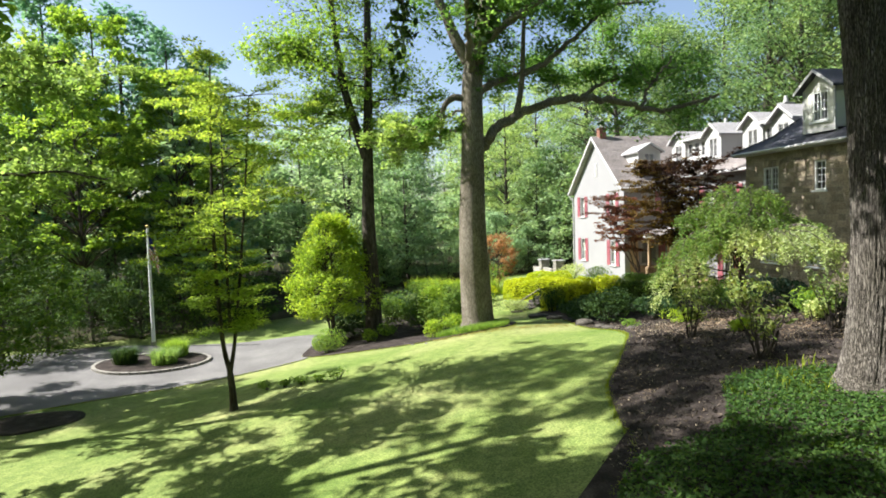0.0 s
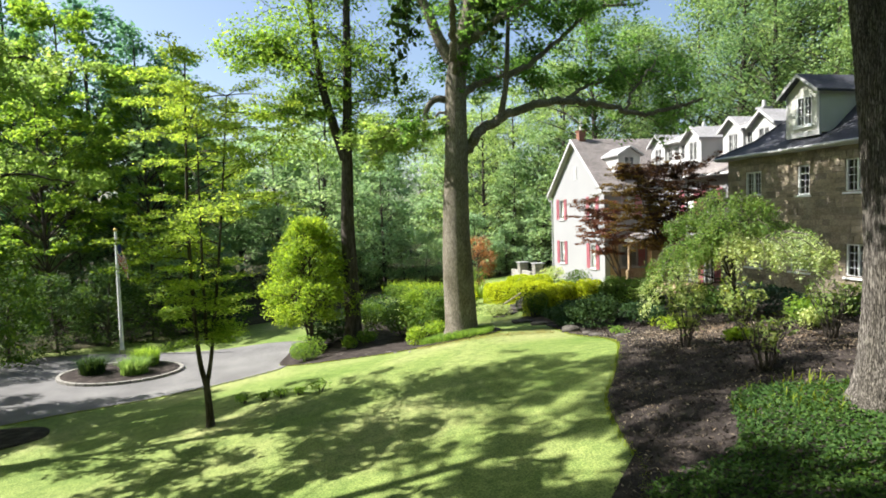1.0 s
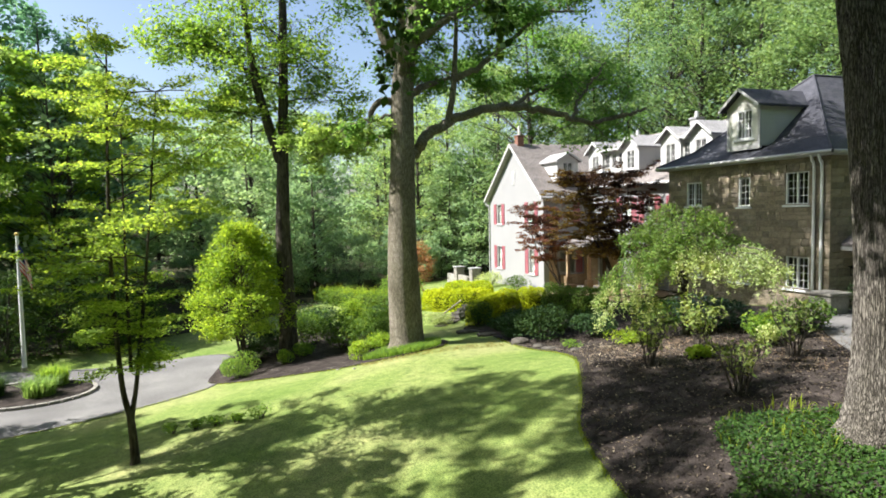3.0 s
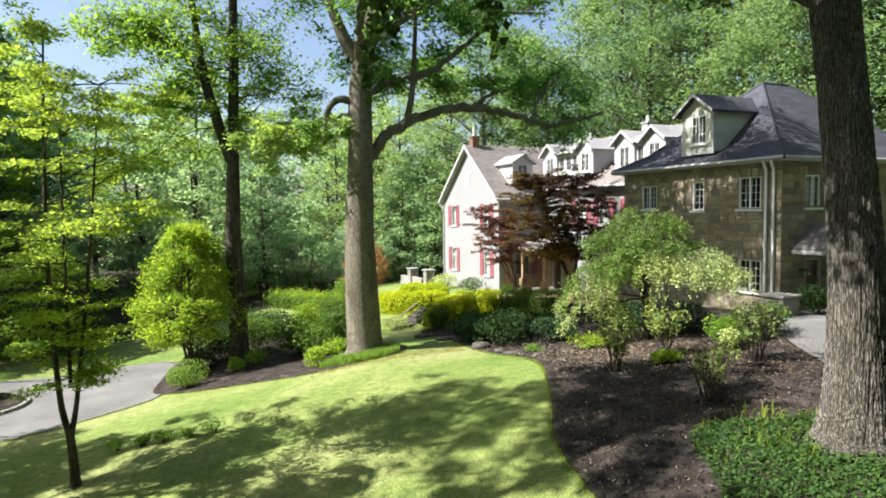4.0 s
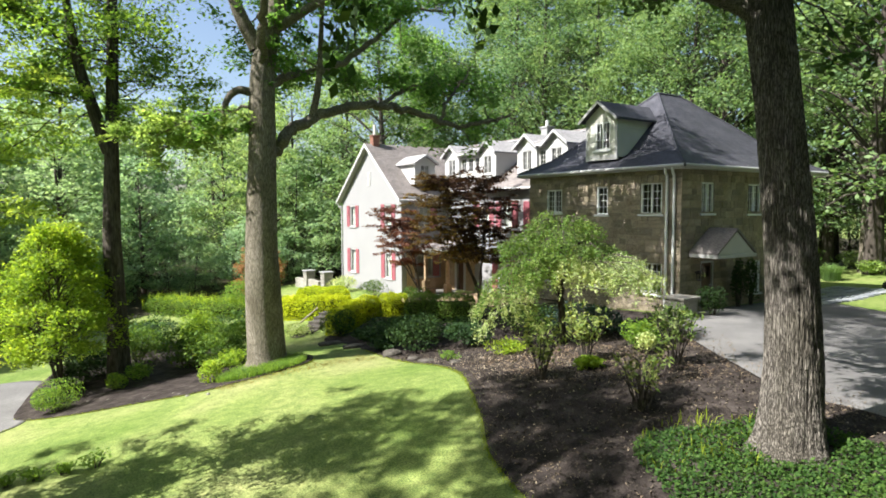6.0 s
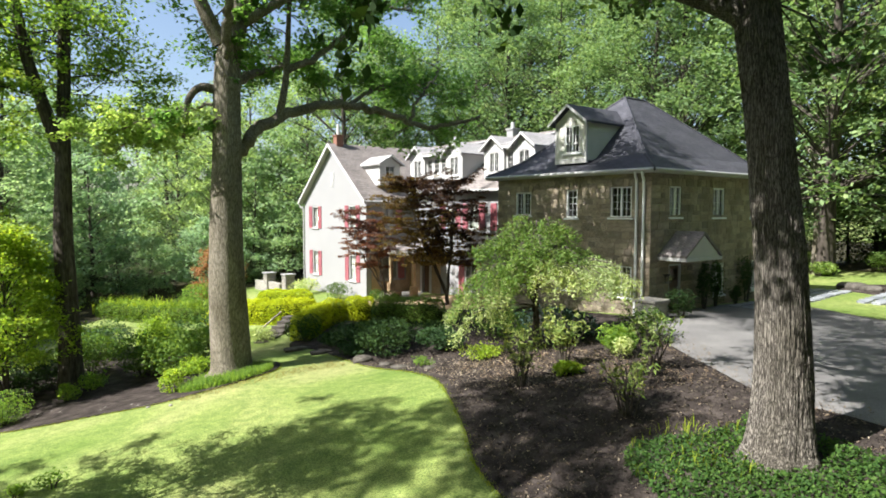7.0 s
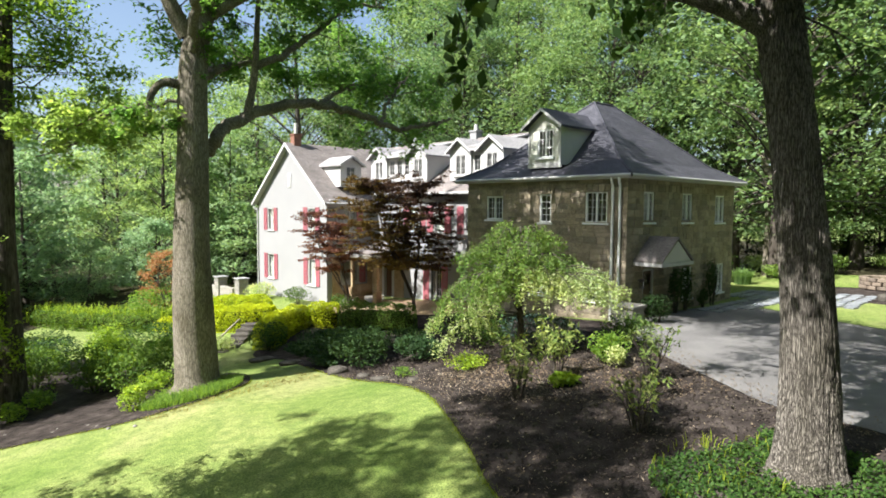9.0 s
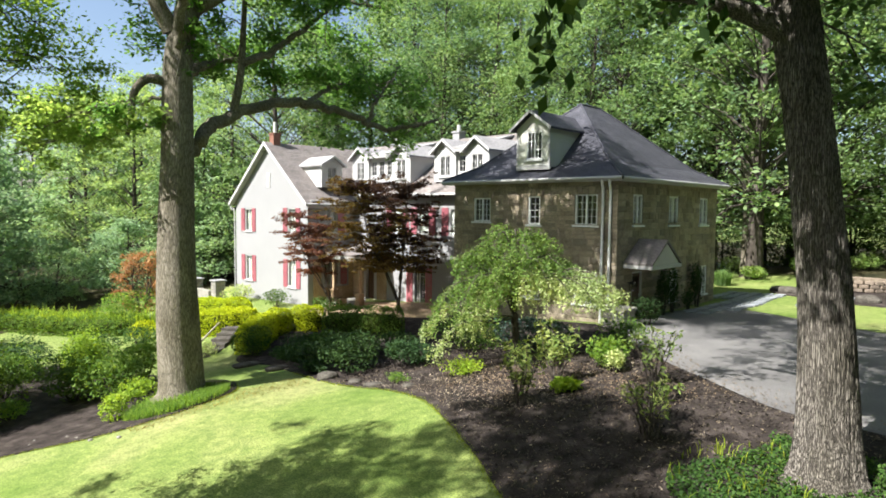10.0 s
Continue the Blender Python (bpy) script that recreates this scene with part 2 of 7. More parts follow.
# distance haze is put into this leaf colour: paler and bluer
L_VALLEY = leaf_material("hazed_valley_leaf", (0.17, 0.275, 0.145), (0.27, 0.395, 0.215), (0.39, 0.505, 0.31), 0.52, glow=(1.25, 1.25, 0.95))
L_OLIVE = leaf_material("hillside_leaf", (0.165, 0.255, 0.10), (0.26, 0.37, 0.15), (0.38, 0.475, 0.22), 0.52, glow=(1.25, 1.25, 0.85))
# conifer blue-green, brightened further to stand for haze
L_PINE = leaf_material("hazed_conifer_needles", (0.085, 0.20, 0.125), (0.15, 0.31, 0.195), (0.25, 0.42, 0.275), 0.42, glow=(1.2, 1.2, 0.95))
L_BOX = leaf_material("boxwood_leaf", (0.026, 0.066, 0.012), (0.052, 0.11, 0.02), (0.105, 0.175, 0.034), 0.35)
L_YELLOW = leaf_material("golden_privet_leaf", (0.26, 0.34, 0.014), (0.40, 0.48, 0.018), (0.54, 0.60, 0.035), 0.4)
L_RED = leaf_material("red_maple_leaf", (0.020, 0.012, 0.012), (0.042, 0.020, 0.017), (0.090, 0.052, 0.024), 0.4, glow=(1.3, 1.15, 0.7))
L_BRONZE = leaf_material("bronze_maple_leaf", (0.05, 0.030, 0.014), (0.105, 0.066, 0.024), (0.19, 0.145, 0.035), 0.45, glow=(1.35, 1.2, 0.6))
L_CRIMSON = leaf_material("crimson_maple_leaf", (0.08, 0.03, 0.025), (0.15, 0.062, 0.048), (0.23, 0.12, 0.06), 0.4, glow=(1.4, 1.1, 0.8))
L_COPPER = leaf_material("copper_maple_leaf", (0.22, 0.11, 0.055), (0.31, 0.17, 0.09), (0.38, 0.24, 0.14), 0.4, glow=(1.2, 1.1, 0.8))
# L_WEEP is the weeping tree's painted sunlit tint, shared with pale shrubs
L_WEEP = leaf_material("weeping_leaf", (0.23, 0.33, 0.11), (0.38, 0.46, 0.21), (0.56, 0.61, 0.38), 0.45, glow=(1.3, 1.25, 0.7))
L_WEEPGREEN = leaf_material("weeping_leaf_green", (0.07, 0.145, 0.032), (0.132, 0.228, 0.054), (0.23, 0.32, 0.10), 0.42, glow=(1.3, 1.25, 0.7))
L_RHODO = leaf_material("rhododendron_leaf", (0.08, 0.14, 0.03), (0.19, 0.26, 0.07), (0.36, 0.40, 0.15), 0.35)
L_COVER = leaf_material("groundcover_leaf", (0.026, 0.068, 0.014), (0.05, 0.108, 0.022), (0.10, 0.175, 0.038), 0.38)
L_GRASS = leaf_material("grass_blade", (0.13, 0.20, 0.018), (0.19, 0.26, 0.025), (0.27, 0.32, 0.05), 0.45)
L_FERN = leaf_material("bluegreen_leaf", (0.018, 0.045, 0.015), (0.034, 0.075, 0.024), (0.064, 0.118, 0.04), 0.3)


# ---- mesh helpers ----
def link_mesh(name, me, material, parent=None, label=""):
    ob = new(name, me)
    for m in material if isinstance(material, (list, tuple)) else [material]:
        me.materials.append(m)
    if parent is not None:
        ob.parent = parent
        if parent.data is None:
            ob.matrix_parent_inverse = parent.matrix_basis.inverted()
    if label:
        ob["label"] = label
    return ob


def part(name, bm, material, parent=None, label="", smooth=False):
    """Links a bmesh as one mesh object, under a thing or a part."""
    me = bpy.data.meshes.new(name)
    bm.normal_update()
    bm.to_mesh(me)
    bm.free()
    if smooth:
        me.polygons.foreach_set("use_smooth", [True] * len(me.polygons))
    return link_mesh(name, me, material, parent, label)


def thing(name, label, category, group="", kind="", at=None):
    ob = new(name)
    if at is not None:
        ob.matrix_basis = at if isinstance(at, Matrix) else Matrix.Translation(at)
    return tagged(ob, label, category, group, kind)


def box(bm, lo, hi, bevel=0.0, m=None):
    lo, hi = [min(a, b) for a, b in zip(lo, hi)], [max(a, b) for a, b in zip(lo, hi)]
    c = [(a + b) / 2 for a, b in zip(lo, hi)]
    s = [max(b - a, 1e-4) for a, b in zip(lo, hi)]
    mat4 = Matrix.Translation(c) @ Matrix.Diagonal((*s, 1))
    if m is not None:
        mat4 = m @ mat4
    r = bmesh.ops.create_cube(bm, size=1.0, matrix=mat4)
    if bevel:
        edges = list({e for v in r["verts"] for e in v.link_edges})
        bmesh.ops.bevel(bm, geom=edges, offset=bevel, segments=1, affect="EDGES", profile=0.5)
    return bm


def prism(bm, outline, lo, hi, m=None):
    """A closed outline of (u, z) drawn out along the second axis from lo to hi."""
    m = m or Matrix()
    a = [bm.verts.new(m @ Vector((u, lo, z))) for u, z in outline]
    b = [bm.verts.new(m @ Vector((u, hi, z))) for u, z in outline]
    n = len(outline)
    bm.faces.new(a)
    bm.faces.new(b[::-1])
    for i in range(n):
        bm.faces.new((a[i], b[i], b[(i + 1) % n], a[(i + 1) % n]))
    bmesh.ops.recalc_face_normals(bm, faces=bm.faces)
    return bm


def curve_points(pts, n=8):
    """A smooth line through the points (Catmull-Rom)."""
    p = [np.array(q, float) for q in pts]
    p = [2 * p[0] - p[1]] + p + [2 * p[-1] - p[-2]]
    out = []
    for i in range(1, len(p) - 2):
        for k in range(n):
            t = k / n
            out.append(0.5 * (2 * p[i] + (p[i + 1] - p[i - 1]) * t + (2 * p[i - 1] - 5 * p[i] + 4 * p[i + 1] - p[i + 2]) * t * t
                              + (3 * p[i] - p[i - 1] - 3 * p[i + 1] + p[i + 2]) * t ** 3))
    out.append(p[-2])
    return np.array(out)


def closed_curve(pts, n=8):
    p = np.array(pts, float)
    k = len(p)
    out = []
    for i in range(k):
        a, b, c, d = p[i - 1], p[i], p[(i + 1) % k], p[(i + 2) % k]
        for j in range(n):
            t = j / n
            out.append(0.5 * (2 * b + (c - a) * t + (2 * a - 5 * b + 4 * c - d) * t * t + (3 * b - a - 3 * c + d) * t ** 3))
    return np.array(out)


def raw_mesh(name, verts, faces, smooth=False):
    """A mesh straight from number arrays; all faces have the same number of corners."""
    verts, faces = np.asarray(verts, np.float32), np.asarray(faces, np.int32)
    me = bpy.data.meshes.new(name)
    k = faces.shape[1]
    me.vertices.add(len(verts))
    me.vertices.foreach_set("co", verts.ravel())
    me.loops.add(faces.size)
    me.loops.foreach_set("vertex_index", faces.ravel())
    me.polygons.add(len(faces))
    me.polygons.foreach_set("loop_start", np.arange(0, faces.size, k, dtype=np.int32))
    me.polygons.foreach_set("loop_total", np.full(len(faces), k, np.int32))
    me.polygons.foreach_set("use_smooth", np.full(len(faces), smooth))
    me.update(calc_edges=True)
    me.validate()
    return me


def tube_arrays(pts, r0, r1, sides=8, rough=0.0, flare=0.0, rng=None, power=1.0):
    """Vertices and faces of a tapered limb along the points."""
    pts = np.asarray(pts, float)
    n = len(pts)
    t = np.gradient(pts, axis=0)
    t /= np.linalg.norm(t, axis=1)[:, None] + 1e-9
    ref = np.array([1.0, 0.2, 0.1]) if abs(t[0][2]) > 0.7 else np.array([0.1, 0.1, 1.0])
    u = np.cross(t, ref)
    u /= np.linalg.norm(u, axis=1)[:, None] + 1e-9
    v = np.cross(t, u)
    k = np.linspace(0, 1, n)
    r = r0 + (r1 - r0) * k ** power
    if flare:
        r = r + flare * np.exp(-k * n * 0.55)
    a = np.linspace(0, 2 * np.pi, sides, endpoint=False)
    ring = np.cos(a)[None, :, None] * u[:, None] + np.sin(a)[None, :, None] * v[:, None]
    rr = np.repeat(r[:, None], sides, 1)
    if rough and rng is not None:
        lobes = sum(np.sin(a * q + rng.uniform(0, 6) + 1.2 * np.sin(k * n * 0.2 + q)[:, None]) / q for q in (2, 3, 5, 7))
        rr = rr * (1 + rough * lobes)
    verts = (pts[:, None] + ring * rr[:, :, None]).reshape(-1, 3)
    i, j = np.meshgrid(np.arange(n - 1), np.arange(sides), indexing="ij")
    q = np.stack([i * sides + j, i * sides + (j + 1) % sides, (i + 1) * sides + (j + 1) % sides, (i + 1) * sides + j], -1).reshape(-1, 4)
    return verts, q


def join_arrays(chunks):
    vs, fs, base = [], [], 0
    for v, f in chunks:
        vs.append(v)
        fs.append(f + base)
        base += len(v)
    return np.concatenate(vs), np.concatenate(fs)


def leaf_arrays(centres, size, rng, up=0.6, wide=0.5, droop=0.0, jitter=0.45):
    """Folded, pointed leaves at the centres: four corners and two triangles each."""
    n = len(centres)
    nrm = rng.normal(size=(n, 3))
    nrm[:, 2] = np.abs(nrm[:, 2]) + up
    nrm /= np.linalg.norm(nrm, axis=1)[:, None]
    d = rng.normal(size=(n, 3))
    d[:, 2] -= droop
    d -= (d * nrm).sum(1)[:, None] * nrm
    d /= np.linalg.norm(d, axis=1)[:, None] + 1e-9
    s = np.cross(nrm, d)
    size = size * (1 + jitter * (rng.random((n, 1)) * 2 - 1))
    c = np.asarray(centres)
    sag = nrm * size * 0.14
    base, tip = c - d * size * 0.5, c + d * size * 0.5 - sag
    left, right = c + s * size * wide * 0.5 - sag * 0.6, c - s * size * wide * 0.5 - sag * 0.6
    verts = np.stack([base, left, tip, right], 1).reshape(-1, 3)
    o = np.arange(n)[:, None] * 4
    faces = np.concatenate([o + np.array([0, 2, 1]), o + np.array([0, 3, 2])], 1).reshape(-1, 3)
    return verts, faces


def in_ball(rng, n, squash=(1, 1, 1), hollow=0.5):
    v = rng.normal(size=(n, 3))
    v /= np.linalg.norm(v, axis=1)[:, None]
    return v * (hollow + (1 - hollow) * rng.random((n, 1))) * np.array(squash)


# ---- ground ----
LEVELS = np.array([
    (10.6, -11.5, 0.0), (6.5, -8.5, 0.05), (2.2, -11.5, -0.74), (8.9, -14.8, -0.8), (14, -19, -1.2), (-7.9, -14.2, -1.78), (-9.2, -16.0, -2.65), (-1.8, -21.0, -2.3),
    (0, -24, -2.65), (-12.1, -22.3, -3.6), (-10.0, -18.9, -2.85), (-14.1, -19.2, -3.2), (-5.0, -10.0, -1.62), (-11.8, -9.3, -2.1), (0, -2, -0.1), (-8, -4, -1.1), (0, 13, 0.0), (11, 0, 0.05), (5.4, -13.3, -0.8),
    (-20, -3, -1.8), (-29, -2, -2.0), (-16, -30, -3.95), (-22, -24, -3.9), (-7, -33, -3.9), (-30, -14, -3.4), (-40, -35, -4.0), (-60, 10, -3.0), (5, 30, 1.0), (25, 10, 0.3), (12, -28, -2.6), (-5.5, -26.5, -3.45)])
KERNEL = 16.0


def kernel(d):
    q = math.sqrt(3) * d / KERNEL
    return (1 + q) * np.exp(-q)


_d = np.linalg.norm(LEVELS[:, None, :2] - LEVELS[None, :, :2], axis=2)
WEIGHTS = np.linalg.solve(kernel(_d) + 0.004 * np.eye(len(LEVELS)), LEVELS[:, 2] + 2.0)


def ground(x, y):
    """The height of the ground."""
    x, y = np.asarray(x, float), np.asarray(y, float)
    d = np.sqrt((x[..., None] - LEVELS[:, 0]) ** 2 + (y[..., None] - LEVELS[:, 1]) ** 2)
    return kernel(d) @ WEIGHTS - 2.0


def gz(x, y):
    return float(ground(x, y))


def ground_sheet():
    def axis(lo, hi, step):
        near = np.arange(lo, hi + step / 2, step)
        out = np.array([1.5, 4, 8, 15, 30, 60, 120, 250, 500, 1000, 2500])
        return np.concatenate([(lo - out)[::-1], near, hi + out])
    xs, ys = axis(-46, 34, 0.8), axis(-46, 36, 0.8)
    gx, gy = np.meshgrid(xs, ys, indexing="ij")
    v = np.stack([gx, gy, ground(gx, gy)], -1).reshape(-1, 3)
    a, b = len(xs), len(ys)
    i, j = np.meshgrid(np.arange(a - 1), np.arange(b - 1), indexing="ij")
    o = i * b + j
    f = np.stack([o, o + b, o + b + 1, o + 1], -1).reshape(-1, 4)
    ob = link_mesh("ground", raw_mesh("ground", v, f, True), M_LAWN)
    return tagged(ob, "sloping lawn of short bright green grass", "lawn", kind="structure")


ground_sheet()


def patch(name, outline, material, label, category, lift=0.03, centre=None, rings=22, n=8, kind="structure"):
    """A sheet on the ground within a smooth closed outline, with a turned-down rim."""
    edge = closed_curve(outline, n)
    c = np.array(centre if centre else edge.mean(0))
    k = np.concatenate([np.linspace(0.04, 1, rings), [1.0]])
    pts = c + (edge[None] - c) * k[:, None, None]
    z = ground(pts[..., 0], pts[..., 1]) + lift
    z[-1] -= lift + 0.06
    v = np.concatenate([pts, z[..., None]], -1).reshape(-1, 3)
    m = len(edge)
    i, j = np.meshgrid(np.arange(len(k) - 1), np.arange(m), indexing="ij")
    f = np.stack([i * m + j, (i + 1) * m + j, (i + 1) * m + (j + 1) % m, i * m + (j + 1) % m], -1).reshape(-1, 4)
    v = np.concatenate([v, [[c[0], c[1], gz(*c) + lift]]])
    hub = len(v) - 1
    j = np.arange(m)
    cap = np.stack([np.full(m, hub), j, (j + 1) % m, (j + 1) % m], -1)
    me = bpy.data.meshes.new(name)
    me.from_pydata(v.tolist(), [], f.tolist() + cap[:, :3].tolist())
    me.polygons.foreach_set("use_smooth", [True] * len(me.polygons))
    area = sum(p.normal.z for p in me.polygons)
    if area < 0:
        me.flip_normals()
    return tagged(link_mesh(name, me, material), label, category, kind=kind)


BED_EDGE = [(-7.2, -10.2), (-5.4, -10.3), (-3.5, -10.35), (-1.5, -10.3), (0.5, -10.75), (2.1, -11.55), (4.5, -12.9), (6.3, -14.0), (8.7, -14.85), (10.5, -15.4), (12.3, -16.8), (14.5, -19.0), (17, -21)]
BED = BED_EDGE + [(22, -20), (21, -13), (15, -9.4), (11.2, -8.4), (9.2, -8.1), (7.0, -6.6), (5.2, -5.2), (3.4, -3.6), (2.2, -2.0), (1.2, -0.9), (-3, -0.4), (-8, -0.4), (-12, -1), (-16, -3), (-17, -5.0), (-15, -7.0), (-12.5, -9.9), (-9.5, -9.9)]
patch("planting_bed", BED, M_MULCH, "dark bark mulch bed sloping up to the house", "mulch bed", 0.04, (1.5, -8.2), 44)
LEFT_BED = [(-11.7, -22.6), (-10.3, -21.8), (-8.9, -20.4), (-7.8, -18.6), (-6.6, -17.2), (-5.95, -15.8), (-5.85, -14.3), (-6.4, -13.0), (-8, -12.4), (-10.5, -12.7), (-15, -13.2), (-21, -15), (-21, -20), (-17, -21.7), (-13.8, -22.4)]
patch("border_bed", LEFT_BED, M_MULCH, "dark mulch border under the trees", "mulch bed", 0.05, (-11, -17.5), 26)
DRIVE = [(-2, -37), (-5.3, -33.6), (-6.9, -31.0), (-7.8, -28.0), (-8.7, -25.3), (-10.1, -22.6), (-12.6, -21.9), (-15, -21.7), (-17.6, -21.7), (-18.8, -23.6), (-18.4, -27), (-18.7, -30.5), (-19, -34), (-17.5, -38), (-12, -43), (0, -44)]
patch("driveway", DRIVE, M_ASPHALT, "pale grey worn asphalt turning circle", "driveway", 0.022, (-12, -31), 30)
COURT = [(3.3, -3.7), (5.1, -5.3), (6.9, -6.7), (9.1, -8.2), (11.1, -8.5), (15, -9.5), (22, -12), (30, -14), (32, -2), (20, 5), (10, 5.5), (6, 6.5), (3.0, 7.6), (1.2, 6.2), (0.9, 2), (1.3, -0.9), (2.1, -2.1), (2.4, -2.6)]
patch("parking_court", COURT, M_ASPHALT, "pale grey asphalt parking court beside the stone house", "driveway", 0.03, (9, -1), 30)
WOODFLOOR = [(-34, -52), (-20, -47), (-18, -40), (-22, -34), (-29, -28), (-34, -23), (-35, -16), (-37, -9), (-36, 4), (-30, 16), (-12, 24), (8, 30), (30, 26), (60, 20), (80, 90), (0, 120), (-120, 90), (-130, -60), (-80, -110)]
patch("woodland_floor", WOODFLOOR, M_FOREST, "shaded woodland floor of leaf litter", "woodland floor", 0.05, (-62, 30), 60)


# ---- houses ----
def wall_mesh(bm, u0, u1, z0, z1, holes, thick, m):
    """A wall from u0 to u1 with holes (ua, ub, za, zb) through it; its outer face lies at v = 0 and it goes to v = thick."""
    us = sorted({u0, u1, *[h[0] for h in holes], *[h[1] for h in holes]})
    for a, b in zip(us, us[1:]):
        mid = (a + b) / 2
        cut = sorted((h[2], h[3]) for h in holes if h[0] < mid < h[1])
        z = z0
        for za, zb in cut:
            if za > z:
                box(bm, (a, 0, z), (b, thick, za), 0, m)
            z = zb
        if z < z1:
            box(bm, (a, 0, z), (b, thick, z1), 0, m)
    bmesh.ops.remove_doubles(bm, verts=bm.verts, dist=1e-4)
    return bm


def window(parent, m, ua, ub, za, zb, cols=2, rows=4, leaves=2, frame_mat=None, sill=True, glass_in=0.10, deep=0.12, curtain=False):
    """A casement window in the hole: frame with mullion, panes behind glazing bars, and a sill."""
    frame_mat = frame_mat or M_WHITE
    bm = bmesh.new()
    w = 0.07
    box(bm, (ua, 0.02, za), (ua + w, deep, zb), 0.006, m)
    box(bm, (ub - w, 0.02, za), (ub, deep, zb), 0.006, m)
    box(bm, (ua + w, 0.02, zb - w), (ub - w, deep, zb), 0.006, m)
    box(bm, (ua + w, 0.02, za), (ub - w, deep, za + w), 0.006, m)
    step = (ub - ua - 2 * w) / leaves
    for i in range(1, leaves):
        u = ua + w + step * i
        box(bm, (u - 0.045, 0.03, za + w), (u + 0.045, deep, zb - w), 0.006, m)
    frame_ob = part("window", bm, frame_mat, parent)
    for i in range(leaves):
        a, b = ua + w + step * i, ua + w + step * (i + 1)
        bm = bmesh.new()
        for c in range(1, cols):
            u = a + (b - a) * c / cols
            box(bm, (u - 0.012, glass_in - 0.03, za + w), (u + 0.012, glass_in + 0.005, zb - w), 0, m)
        for r in range(1, rows):
            z = za + w + (zb - za - 2 * w) * r / rows
            box(bm, (a, glass_in - 0.026, z - 0.012), (b, glass_in + 0.004, z + 0.012), 0, m)
        if cols > 1 or rows > 1:
            part("glazing_grid", bm, frame_mat, frame_ob)
        else:
            bm.free()
        bm = bmesh.new()
        box(bm, (a, glass_in + 0.006, za + w), (b, glass_in + 0.014, zb - w), 0, m)
        part("pane", bm, M_GLASS, frame_ob).visible_shadow = False
    if curtain:
        bm = bmesh.new()
        n = 14
        for k in range(n):
            u = ua + (ub - ua) * k / n
            box(bm, (u, glass_in + 0.09 + 0.02 * (k % 2), za + 0.02), (u + (ub - ua) / n * 0.98, glass_in + 0.11 + 0.02 * (k % 2), zb - 0.02), 0, m)
        part("curtain", bm, M_CREAM, frame_ob, "pale gathered curtain")
    if sill:
        bm = bmesh.new()
        box(bm, (ua - 0.1, -0.09, za - 0.09), (ub + 0.1, 0.06, za - 0.004), 0.012, m)
        part("sill", bm, frame_mat, frame_ob)
    return frame_ob


def shutter(parent, m, ua, ub, za, zb):
    """A louvred shutter, flat against the wall."""
    bm = bmesh.new()
    w = 0.06
    for a, b, c, d in ((ua, ua + w, za, zb), (ub - w, ub, za, zb), (ua, ub, za, za + w), (ua, ub, zb - w, zb), (ua, ub, (za + zb) / 2 - 0.04, (za + zb) / 2 + 0.04)):
        box(bm, (a, -0.055, c), (b, -0.006, d), 0, m)
    z = za + w
    while z < zb - w:
        box(bm, (ua + w, -0.035, z), (ub - w, -0.015, z + 0.05), 0, m @ pose(0, 0, 0))
        z += 0.075
    part("shutter", bm, M_RED, parent, "dark red louvred shutter")


def frame_of(x, y, z, turn):
    return pose(x, y, z, 0, 0, turn)


def stone_mesh(seed):
    """One block of unit size: rough rounded face, its back in the wall."""
    rng = np.random.default_rng(seed)
    j = lambda: rng.uniform(-0.02, 0.02)
    a, b = 0.5, 0.455
    v = [(-a, 0.6, -a), (a, 0.6, -a), (a, 0.6, a), (-a, 0.6, a), (-a, -0.1, -a), (a, -0.1, -a), (a, -0.1, a), (-a, -0.1, a),
         (-b + j(), -0.5, -b + 2 * j()), (b + j(), -0.5 + 5 * j(), -b + 2 * j()), (b + j(), -0.5, b + 2 * j()), (-b + j(), -0.5 + 5 * j(), b + 2 * j())]
    f = [(0, 1, 5, 4), (1, 2, 6, 5), (2, 3, 7, 6), (3, 0, 4, 7), (4, 5, 9, 8), (5, 6, 10, 9), (6, 7, 11, 10), (7, 4, 8, 11), (8, 9, 10, 11)]
    me = raw_mesh("stone", v, f)
    me.materials.append(M_STONE)
    return me


STONES = [stone_mesh(s) for s in range(5)]


def lay_stones(rng, u0, u1, z0, z1, holes, ends=True):
    """Courses of blocks of uneven height and length: (u, z, width, height)."""
    out = []
    z = z0
    while z < z1 - 0.08:
        h = min(rng.choice([0.15, 0.19, 0.24, 0.3]), z1 - z)
        cuts = sorted((a, b) for a, b, c, d in holes if c < z + h * 0.6 and d > z + h * 0.4)
        spans, u = [], u0
        for a, b in cuts:
            spans.append((u, a))
            u = b
        spans.append((u, u1))
        for a, b in spans:
            u = a
            while b - u > 0.1:
                w = rng.uniform(0.25, 0.75)
                if b - u - w < 0.22:
                    w = b - u
                out.append((u + w / 2, z + h / 2, w, h))
                u += w
        z += h
    return out


